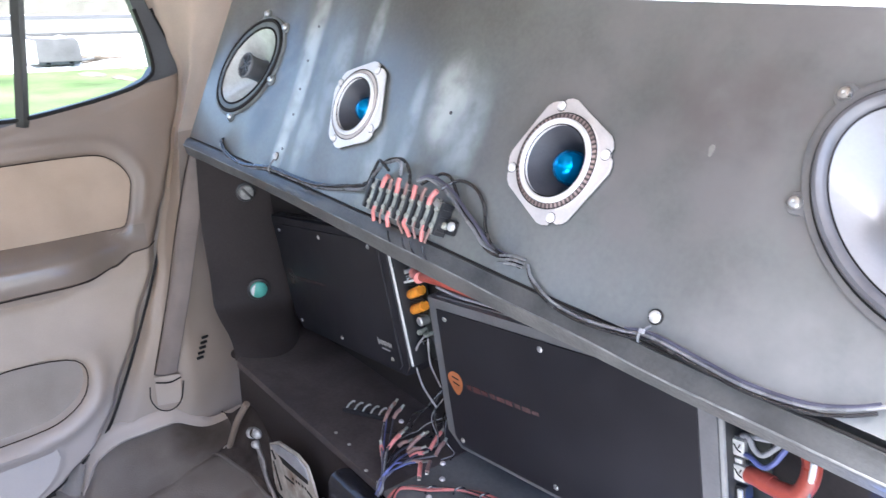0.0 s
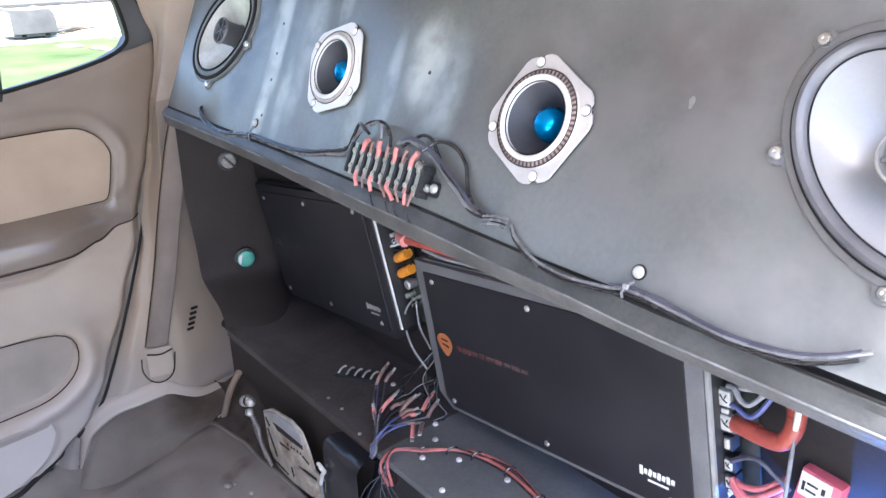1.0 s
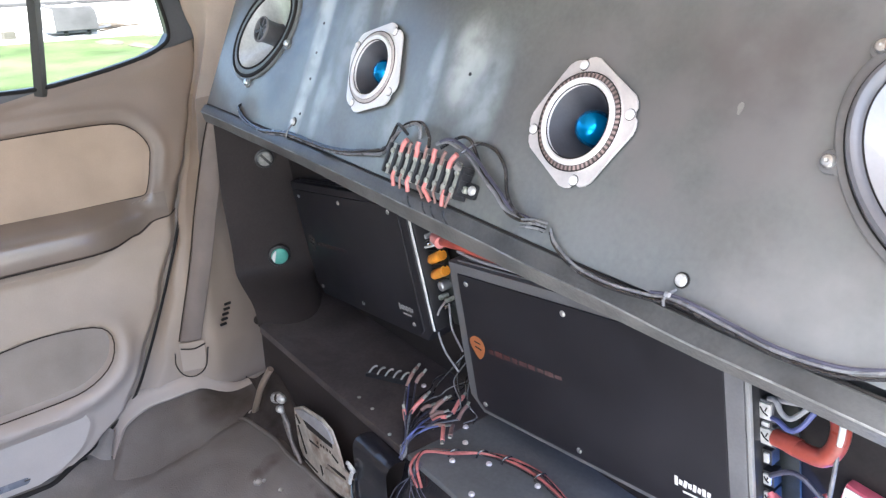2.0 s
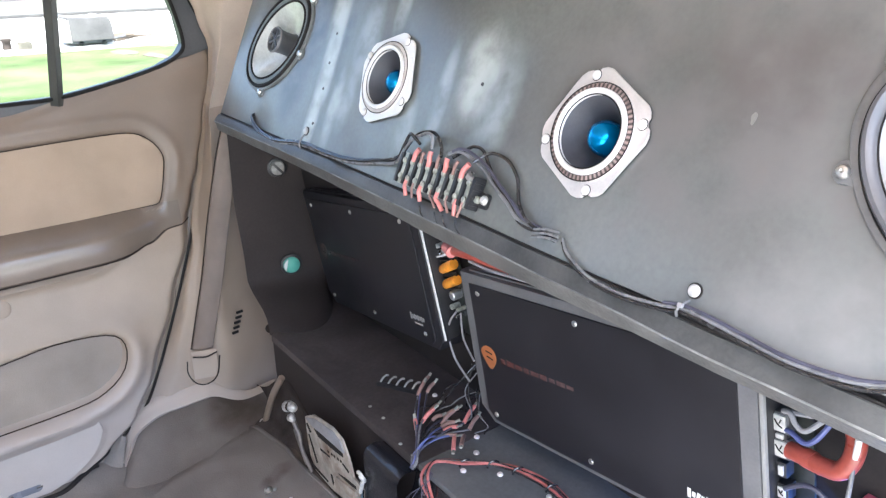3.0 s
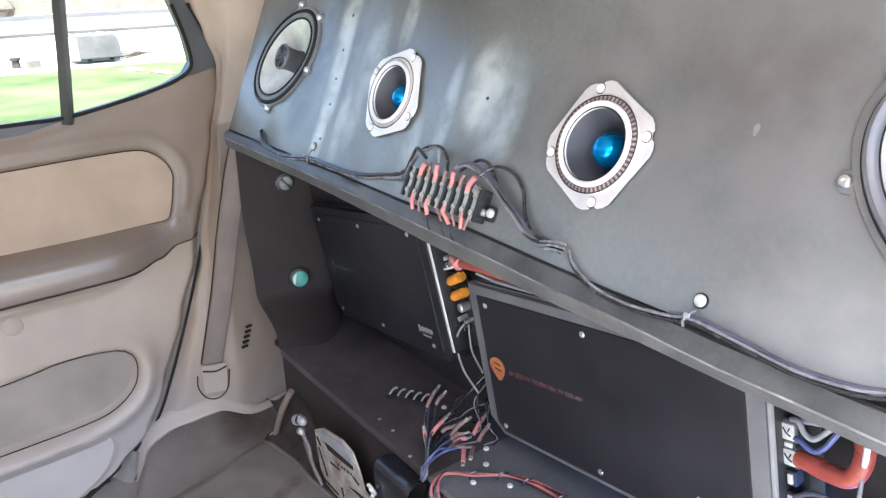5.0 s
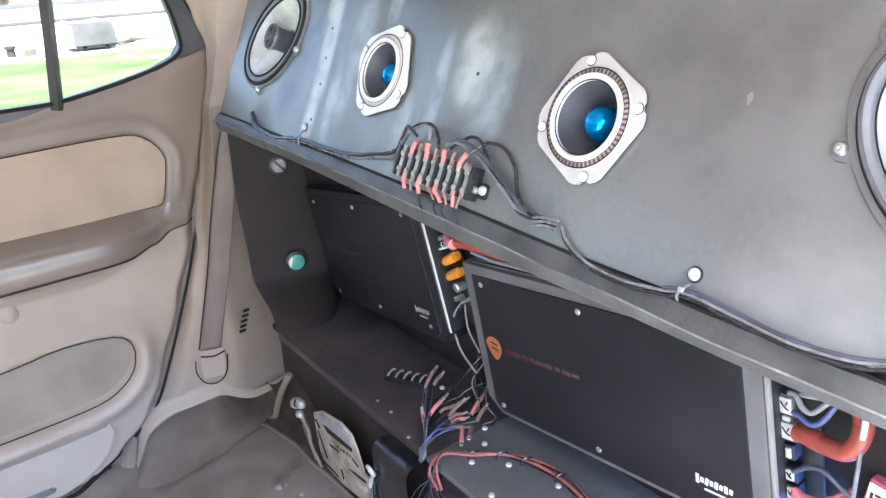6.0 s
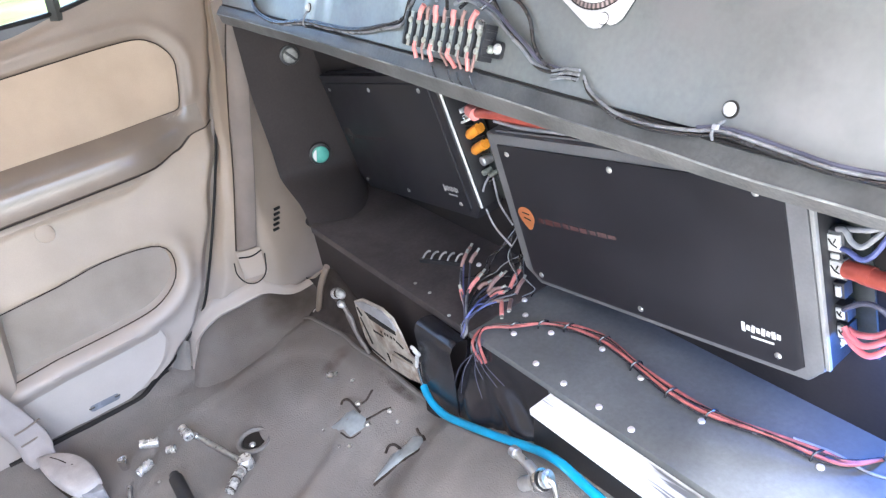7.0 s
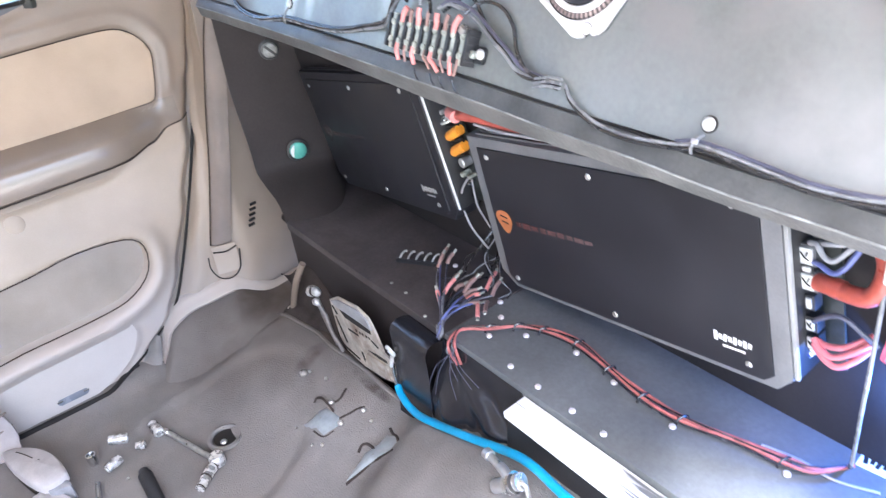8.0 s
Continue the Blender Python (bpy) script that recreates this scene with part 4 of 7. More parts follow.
# ---- speaker wall: leaning panel, edging, recess, shelf ----
wall = thing("speaker_enclosure", pose(0, 0, 0), "home-built grey speaker wall with a recess for amplifiers", "speaker enclosure")
def holed_panel(bm, outer, holes, z0, z1, m):
    """A board with round and oval holes cut through it."""
    loops = [outer] + holes
    faces = []
    rings = []
    for z in (z0, z1):
        edges, made = [], []
        for lp in loops:
            vs = [bm.verts.new((x, y, z)) for x, y in lp]
            made.append(vs)
            edges += [bm.edges.new((vs[i], vs[(i + 1) % len(vs)])) for i in range(len(vs))]
        rings.append(made)
        bmesh.ops.triangle_fill(bm, use_beauty=True, use_dissolve=False, edges=edges)
    for a, b in zip(*rings):
        for i in range(len(a)):
            k = (i + 1) % len(a)
            bm.faces.new((a[i], a[k], b[k], b[i]))
    bmesh.ops.transform(bm, matrix=m, verts=bm.verts)


def ring_of(u, v, ru, rv=None, turn=0.0, n=48):
    rv = rv or ru
    c, s = math.cos(radians(turn)), math.sin(radians(turn))
    return [(u + ru * math.cos(a) * c - rv * math.sin(a) * s, v + ru * math.cos(a) * s + rv * math.sin(a) * c) for a in (2 * math.pi * i / n for i in range(n))]


rim = [(-1.045 + 1.625 * i / 20, 0.0) for i in range(21)] + [(0.58 - 1.625 * i / 20, 0.332) for i in range(21)]
bm = bmesh.new()
holed_panel(bm, rim, [ring_of(-0.0588, 0.1425, 0.050), ring_of(-0.4770, 0.1525, 0.050), ring_of(-0.872, 0.178, 0.106, 0.074, 35), ring_of(0.310, 0.173, 0.106, 0.074, -40)], -0.018, 0.0, panel_pose(0, 0))


# pale streaks, bright corners and dark bands: reflections put into the paint colour
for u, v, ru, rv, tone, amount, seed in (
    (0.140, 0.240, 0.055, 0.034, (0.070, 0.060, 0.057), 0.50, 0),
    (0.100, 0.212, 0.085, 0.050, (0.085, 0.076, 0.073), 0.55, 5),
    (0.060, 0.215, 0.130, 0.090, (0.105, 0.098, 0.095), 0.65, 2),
    # two pale chip marks
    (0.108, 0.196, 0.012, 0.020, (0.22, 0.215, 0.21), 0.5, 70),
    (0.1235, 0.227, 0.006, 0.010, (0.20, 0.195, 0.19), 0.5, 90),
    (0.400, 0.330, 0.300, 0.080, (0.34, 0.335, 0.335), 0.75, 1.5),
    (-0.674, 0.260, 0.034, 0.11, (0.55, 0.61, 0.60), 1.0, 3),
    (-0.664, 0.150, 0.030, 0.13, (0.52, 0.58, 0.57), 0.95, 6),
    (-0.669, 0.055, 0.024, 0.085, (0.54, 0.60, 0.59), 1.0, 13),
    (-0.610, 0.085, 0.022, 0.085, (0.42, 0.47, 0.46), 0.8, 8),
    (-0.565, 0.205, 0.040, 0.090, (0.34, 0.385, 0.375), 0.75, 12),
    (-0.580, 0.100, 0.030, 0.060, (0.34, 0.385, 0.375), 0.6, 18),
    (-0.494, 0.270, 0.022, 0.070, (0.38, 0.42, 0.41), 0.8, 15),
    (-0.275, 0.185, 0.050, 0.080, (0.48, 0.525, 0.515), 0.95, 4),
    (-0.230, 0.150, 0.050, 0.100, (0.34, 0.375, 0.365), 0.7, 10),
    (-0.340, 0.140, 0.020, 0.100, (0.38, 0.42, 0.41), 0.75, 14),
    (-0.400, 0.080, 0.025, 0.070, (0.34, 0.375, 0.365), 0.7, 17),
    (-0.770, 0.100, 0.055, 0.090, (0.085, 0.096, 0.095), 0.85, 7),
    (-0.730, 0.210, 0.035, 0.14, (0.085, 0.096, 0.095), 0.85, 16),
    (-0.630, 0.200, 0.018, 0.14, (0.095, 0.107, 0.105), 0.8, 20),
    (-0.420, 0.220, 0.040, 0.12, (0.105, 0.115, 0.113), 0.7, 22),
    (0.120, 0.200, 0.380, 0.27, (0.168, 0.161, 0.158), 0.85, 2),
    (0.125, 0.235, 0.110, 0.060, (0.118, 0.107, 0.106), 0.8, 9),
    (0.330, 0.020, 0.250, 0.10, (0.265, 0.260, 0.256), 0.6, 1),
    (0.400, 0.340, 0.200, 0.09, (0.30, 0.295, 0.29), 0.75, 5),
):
    tone_patch(PANEL, on_panel(u, v), Vector((ru, 0, 0)), rv * UP_V, tone, amount, seed)
part("front_panel", bm, PANEL, wall, "satin grey painted panel with reflections painted in as streaks", smooth=False)
for u, ru, tone, amount, seed in ((-0.76, 0.13, (0.060, 0.055, 0.052), 0.8, 3), (-0.46, 0.09, (0.062, 0.056, 0.052), 0.7, 11), (-0.22, 0.11, (0.165, 0.160, 0.152), 0.6, 6), (0.02, 0.10, (0.185, 0.178, 0.170), 0.7, 14), (0.24, 0.12, (0.070, 0.063, 0.058), 0.7, 8), (0.42, 0.08, (0.190, 0.185, 0.178), 0.6, 2)):
    tone_patch(LIP, on_panel(u, -0.02), Vector((ru, 0, 0)), Vector((0, 0, 0.06)), tone, amount, seed)
# edging along the lower rim: a rolled bead, a rubbed ridge and a dropping face
def rim_shift(x):
    return interp([(-1.05, 0.004), (-0.60, 0.003), (-0.30, 0.0), (0.0, -0.006), (0.15, -0.011), (0.6, -0.013)], x)


bm = bmesh.new()
ridge = []
rows = []
for i in range(140):
    x = -1.045 + 1.625 * i / 139
    w = 0.0016 * noise.noise(Vector((x * 9, 0, 0))) + 0.0006 * noise.noise(Vector((x * 60, 0, 2)))
    o = rim_shift(x)
    d = 0.030 + 0.016 * step(-0.75, -0.1, x) + o
    z = EDGE + o
    grow = step(-0.9, 0.1, x)
    prof = [on_panel(x, o + 0.004, 0.0005), on_panel(x, o + 0.002, 0.004 + w), Vector((x, -0.0075 + w, z - 0.003)), Vector((x, -0.0105 + w - 0.002 * grow, z - 0.007 - 0.003 * grow)), Vector((x, -0.0118 + w - 0.003 * grow, z - 0.0105 - 0.005 * grow)), Vector((x, -0.0105 + w - 0.003 * grow, z - 0.0135 - 0.005 * grow)), Vector((x, -0.0085 + w - 0.002 * grow, z - 0.018 - 0.004 * grow)), Vector((x, -0.007 + w, z - d * 0.8)), Vector((x, -0.004 + w, z - d * 0.94)), Vector((x, 0.003, z - d)), Vector((x, 0.020, z - d + 0.002)), Vector((x, 0.020, EDGE - 0.004))]
    rows.append(prof)
    ridge.append(prof[4] + Vector((0, -0.0002, 0.0004)))
sheet(bm, [row[4:] for row in rows])
part("edging", bm, LIP, wall, "worn grey vinyl edging")
bm = bmesh.new()
sheet(bm, [row[:5] for row in rows])
part("edging_bead", bm, BEAD, wall, "darker bead of the edging")
bm = bmesh.new()
tube(bm, ridge, 0.0011, 6, 1)
part("edging_ridge", bm, WORN, wall, "rubbed pale ridge of the edging")
# dark tube draws the seam together with the shadow of the edging's top edge
bm = bmesh.new()
tube(bm, [on_panel(-1.04 + 0.0805 * k, rim_shift(-1.04 + 0.0805 * k) + 0.0045, 0.0012) for k in range(21)], 0.0016, 6, 5)
part("edging_seam", bm, SEAL, wall, "dark seam with the edging's shadow drawn in")
# recess: back board, end cheek, top
BACK = [(0.695, 0.150), (0.27, 0.215)]
bm = bmesh.new()
sheet(bm, [[(x, 0.015, 0.698) for x in (-1.03, 0.58)], [(x, 0.160, 0.698) for x in (-1.03, 0.58)]])
part("recess_top", bm, BOARD, wall, smooth=False)
bm = bmesh.new()
sheet(bm, [[(-1.035 + 1.615 * i / 30, BACK[0][1] + (BACK[1][1] - BACK[0][1]) * k / 12, BACK[0][0] + (BACK[1][0] - BACK[0][0]) * k / 12) for i in range(31)] for k in range(13)])
part("back_board", bm, BOARD, wall, "dark back board of the recess")
# cheek sweeps from the outer edge to the back board and rounds into the shelf
bm = bmesh.new()
rows = []
for k in range(41):
    t = k / 40
    z = 0.705 - 0.437 * t
    low = step(0.80, 1.0, t)
    ex = -1.046 + 0.125 * step(0.81, 1.02, t)
    ey = interp([(0.26, 0.008), (0.30, 0.020), (0.40, 0.018), (0.54, 0.009), (0.71, 0.012)], z)
    bx, by = -1.026 + 0.012 * t, 0.156 + 0.066 * t
    row = []
    for i in range(21):
        s = i / 20
        pull = 0.10 * low * low * math.sin(math.pi * min(1.0, s * 1.05)) ** 0.8
        row.append((ex + (bx - ex) * s + pull, ey + (by - ey) * s, z + 0.012 * low * (1 - low) * s))
    rows.append(row)
rows.append([(x + 0.06 * math.sin(math.pi * i / 20), y, 0.262) for i, (x, y, z) in enumerate(rows[-1])])
sheet(bm, rows)
part("cheek", bm, CHEEK, wall, "dark cheek board at the recess's end")
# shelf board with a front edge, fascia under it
# one shelf in two tones: recess shade painted left, lit grey right
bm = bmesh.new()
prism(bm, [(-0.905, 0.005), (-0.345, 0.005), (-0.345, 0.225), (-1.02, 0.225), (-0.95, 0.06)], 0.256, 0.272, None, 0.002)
part("shelf", bm, SHELF_SHADED, wall, "stained shelf board, darkened for shade")
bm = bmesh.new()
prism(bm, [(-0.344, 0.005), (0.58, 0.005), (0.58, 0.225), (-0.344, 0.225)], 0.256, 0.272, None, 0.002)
part("shelf", bm, SHELF_LIT, wall, "grey painted shelf board, lit end")
bm = bmesh.new()
box(bm, 1.50, 0.014, 0.33, pose(-0.17, 0.020, 0.092), 0.002)
part("fascia", bm, CHEEK, wall, "black fascia below the shelf")
# pale metal strip in front of the shelf's edge
bm = bmesh.new()
prism(bm, [(-0.152, 0.003), (-0.150, -0.040), (0.58, -0.046), (0.58, 0.003)], 0.250, 0.262, None, 0.002)
part("edge_strip", bm, STRIP, wall, "white-faced ledge strip")
bm = bmesh.new()
box(bm, 0.73, 0.010, 0.16, pose(0.215, -0.038, 0.168, -6), 0.002)
part("strip_skirt", bm, BLACK, wall)


# ---- speakers ----
def mid_speaker(u, v, turn, weave, frame_skin):
    """A 13 cm midrange with a cut-cornered silver frame and a bullet."""
    t = thing("midrange_speaker", panel_pose(u, v, 0.0, turn), "silver-framed midrange speaker with a blue bullet", "speaker", "midrange speakers")
    outline = []
    for q in range(4):
        a = q * 90
        for da, r in ((-17, 0.0715), (-11, 0.0728), (-5, 0.0722), (-2.5, 0.0695), (2.5, 0.0695), (5, 0.0722), (11, 0.0728), (17, 0.0715), (31, 0.0648), (45, 0.0628), (59, 0.0648)):
            outline.append((r * math.cos(radians(a + da)), r * math.sin(radians(a + da))))
    angles = [math.atan2(y, x) for x, y in outline]
    inner = [(0.0556 * math.cos(a), 0.0556 * math.sin(a)) for a in angles]
    bm = bmesh.new()
    ring_plate(bm, [(x * 0.985, y * 0.985) for x, y in outline], [(x * 0.95, y * 0.95) for x, y in inner], 0.0, 0.0032)
    part("spacer", bm, RUBBER, t, "black foam spacer")
    bm = bmesh.new()
    ring_plate(bm, outline, inner, 0.0032, 0.0062)
    bmesh.ops.bevel(bm, geom=[e for e in bm.edges if all(abs(w.co.z - 0.0062) < 1e-6 and w.co.xy.length > 0.06 for w in e.verts)], offset=0.0008, segments=2, affect="EDGES")
    lathe(bm, [(0.0558, 0.0058), (0.0554, 0.0092), (0.0546, 0.0096), (0.0542, 0.0076)], 60)
    part("frame", bm, frame_skin, t)
    bm = bmesh.new()
    lathe(bm, [(0.0544, 0.0070), (0.0540, 0.0094), (0.0490, 0.0100), (0.0486, 0.0080)], 60)
    part("gasket", bm, weave, t, "fibre gasket ring")
    for r, z in ((0.0549, 0.0092), (0.0488, 0.0096), (0.0413, 0.0112)):
        bm = bmesh.new()
        tube(bm, [(r * math.cos(a), r * math.sin(a), z) for a in (2 * math.pi * i / 60 for i in range(61))], 0.0007, 6, 1)
        part("groove", bm, SEAL, t, "thin dark groove")
    bm = bmesh.new()
    lathe(bm, [(0.0490, 0.0080), (0.0486, 0.0120), (0.0474, 0.0136), (0.0436, 0.0132), (0.0417, 0.0110), (0.0411, 0.0070)], 60)
    part("trim_ring", bm, BRIGHT, t, "raised white-silver ring")
    bm = bmesh.new()
    lathe(bm, [(0.0411, 0.0072), (0.0387, 0.0), (0.0325, -0.014), (0.0255, -0.028), (0.0200, -0.037)], 60)
    part("cone", bm, CONE, t)
    bm = bmesh.new()
    lathe(bm, [(0.0208, -0.040), (0.0208, -0.024), (0.0200, -0.016), (0.0175, -0.009), (0.0135, -0.0035), (0.0080, 0.0005), (0, 0.002)], 40)
    part("bullet", bm, BULLET, t, "blue anodised bullet")
    for q in range(4):
        bm = bmesh.new()
        a = radians(q * 90)
        screw_head(bm, 0.0056, 0.0032, pose(0.0645 * math.cos(a), 0.0645 * math.sin(a), 0.0062))
        part("screw", bm, BRIGHT, t)
        bm = bmesh.new()
        lathe(bm, [(0.0064, 0.0060), (0.0064, 0.0066), (0.0054, 0.0066), (0.0054, 0.0060)], 16, pose(0.0645 * math.cos(a), 0.0645 * math.sin(a), 0))
        part("screw_hole", bm, SEAL, t, "dark edge of the screw hole")
    return t


mid_speaker(-0.0588, 0.1425, 17.2, GASKET, CAST)
# far speaker's frame and gasket lightened: overexposure put into their colour
mid_speaker(-0.4770, 0.1525, 63.7, GASKET_LIT, BRIGHT)


def oval_speaker(u, v, turn, flip, label, rim, skin):
    """A 6 x 9 inch coaxial: pressed basket, rubber roll, glossy cone and a tweeter on a post."""
    t = thing("oval_speaker", panel_pose(u, v), label, "speaker", "oval speakers")
    m = pose(0, 0, 0, 0, 0, turn)
    bm = bmesh.new()
    lathe(bm, [(1.0, 0), (1.0, 0.0028), (0.985, 0.004), (0.93, 0.004), (0.90, 0.003)], 96, m, 0.1235, 0.0865)
    frame_part = part("frame", bm, rim, t, "grey pressed basket rim")
    bm = bmesh.new()
    prof = [(0.112, 0.078, 0.003), (0.1118, 0.0778, 0.007), (0.1095, 0.0755, 0.0115), (0.1060, 0.0720, 0.0125), (0.1020, 0.0682, 0.0105), (0.0990, 0.0655, 0.006), (0.0985, 0.0650, 0.003)]
    c, s = math.cos(radians(turn)), math.sin(radians(turn))
    if rim == BASKET_LIT:
        prof = [(a, b, 0.003 + (z - 0.003) * 0.35) for a, b, z in prof]
    sheet(bm, [[(a * math.cos(w) * c - b * math.sin(w) * s, a * math.cos(w) * s + b * math.sin(w) * c, z) for w in (2 * math.pi * i / 96 for i in range(97))] for a, b, z in prof])
    bmesh.ops.remove_doubles(bm, verts=bm.verts, dist=1e-6)
    part("surround", bm, ROLL if rim == BASKET else ROLL_LIT, t, "rubber surround")
    for a, b, z, r in ((0.1132, 0.0792, 0.0042, 0.0008 if rim == BASKET else 0.0040), (0.0980, 0.0646, 0.0052, 0.0008 if rim == BASKET else 0.0020)):
        bm = bmesh.new()
        tube(bm, [(a * math.cos(w) * c - b * math.sin(w) * s, a * math.cos(w) * s + b * math.sin(w) * c, z) for w in (2 * math.pi * i / 96 for i in range(97))], r, 6, 1)
        part("groove", bm, SEAL, t, "dark groove beside the surround")
    bm = bmesh.new()
    prof = [(0.0988, 0.0654, 0.005), (0.080, 0.053, -0.004), (0.058, 0.041, -0.014), (0.036, 0.031, -0.023), (0.024, 0.024, -0.028)]
    sheet(bm, [[(a * math.cos(w) * c - b * math.sin(w) * s, a * math.cos(w) * s + b * math.sin(w) * c, z) for w in (2 * math.pi * i / 96 for i in range(97))] for a, b, z in prof])
    bmesh.ops.remove_doubles(bm, verts=bm.verts, dist=1e-6)
    part("cone", bm, skin, t, "glossy pale cone")
    bm = bmesh.new()
    lathe(bm, [(0.024, -0.030), (0.0215, -0.020), (0.0215, -0.004), (0.0225, 0.004), (0.0245, 0.008), (0.0245, 0.0105), (0.0225, 0.0115), (0.0205, 0.0095), (0.0195, 0.003), (0.0, 0.001)], 40)
    tw = part("tweeter_housing", bm, BASKET if rim == BASKET else FRAME, t, "dark tweeter housing on a post")
    bm = bmesh.new()
    lathe(bm, [(0.0248, 0.0080), (0.0252, 0.0100), (0.0242, 0.0122), (0.0226, 0.0122), (0.0220, 0.0108)], 40)
    part("bezel", bm, ALU if rim == BASKET else BASKET, tw, "raised bezel ring")
    bm = bmesh.new()
    lathe(bm, [(0.0125, 0.001), (0.0115, 0.004), (0.007, 0.0065), (0.0, 0.007)], 24)
    part("dome", bm, POLY, tw, "silver tweeter dome")
    for k in range(3):
        bm = bmesh.new()
        box(bm, 0.041, 0.0034, 0.0025, pose(0, 0, 0.0098, 0, 0, 60 * k + 20), 0.0008)
        part("spoke", bm, BASKET if rim == BASKET else FRAME, tw)
    for dx, dy in ((0.094, 0.082), (0.1015, -0.0155), (-0.014, -0.1025), (0.010, 0.1035)):
        dx *= flip
        a = math.degrees(math.atan2(dy, dx))
        bm = bmesh.new()
        prism(bm, round_outline([(-0.015, -0.014), (-0.008, -0.0105), (0.004, -0.0095), (0.0095, 0.0), (0.004, 0.0095), (-0.008, 0.0105), (-0.015, 0.014)], 3), 0.0, 0.0034, pose(dx, dy, 0, 0, 0, a), 0.0008)
        ear = part("ear", bm, rim, frame_part)
        bm = bmesh.new()
        screw_head(bm, 0.0062, 0.0042, pose(dx, dy, 0.0034))
        part("screw", bm, STEEL, t)
    return t


# same model twice: far rim, roll and cone lightened for reflected window light
oval_speaker(-0.872, 0.178, 35, 1, "oval coaxial speaker with a pale cone beside the pillar", BASKET_LIT, POLY_LIT)
oval_speaker(0.310, 0.173, -40, -1, "oval coaxial speaker with a silver cone and bright screws", BASKET, POLY)


# loose screws in the panel
def panel_screw(m, r=0.0062):
    bm = bmesh.new()
    lathe(bm, [(r, 0.0), (r, 0.003), (r * 0.7, 0.005), (0, 0.0056)], 16)
    screw = tagged(part("panel_screw", bm, NICKEL, None, "", True, m), "bright pan-head screw in the grey panel", "screw", "panel screws")
    bm = bmesh.new()
    lathe(bm, [(r * 1.28, 0), (r * 1.28, 0.0010), (r * 0.98, 0.0014), (r * 0.98, 0.0)], 16)
    part("washer", bm, SEAL, screw, "dark rubber washer")
    return screw


for u, v in ((-0.672, 0.036), (0.119, 0.022)):
    panel_screw(panel_pose(u, v))
for u, v in ((-0.6676, 0.2686), (-0.6677, 0.2083), (-0.6639, 0.1579), (-0.6597, 0.1134), (-0.6598, 0.0519), (-0.2654, 0.1718)):
    bm = bmesh.new()
    lathe(bm, [(0.0026, 0), (0.0024, 0.0009), (0, 0.0011)], 10, panel_pose(u, v))
    tagged(part("panel_nail", bm, BLACK), "small dark sunk screw in the grey panel", "screw", "sunk screws")


# ---- amplifiers ----
def amp_pose(c, yaw, lean, turn):
    e1 = Vector((math.cos(yaw), math.sin(yaw), 0))
    back = Vector((-math.sin(yaw), math.cos(yaw), 0))
    e2 = Vector((0, 0, math.cos(lean))) + back * math.sin(lean)
    f1 = math.cos(turn) * e1 + math.sin(turn) * e2
    f2 = -math.sin(turn) * e1 + math.cos(turn) * e2
    return Matrix.Translation(c) @ Matrix((f1, f2, f1.cross(f2))).transposed().to_4x4()


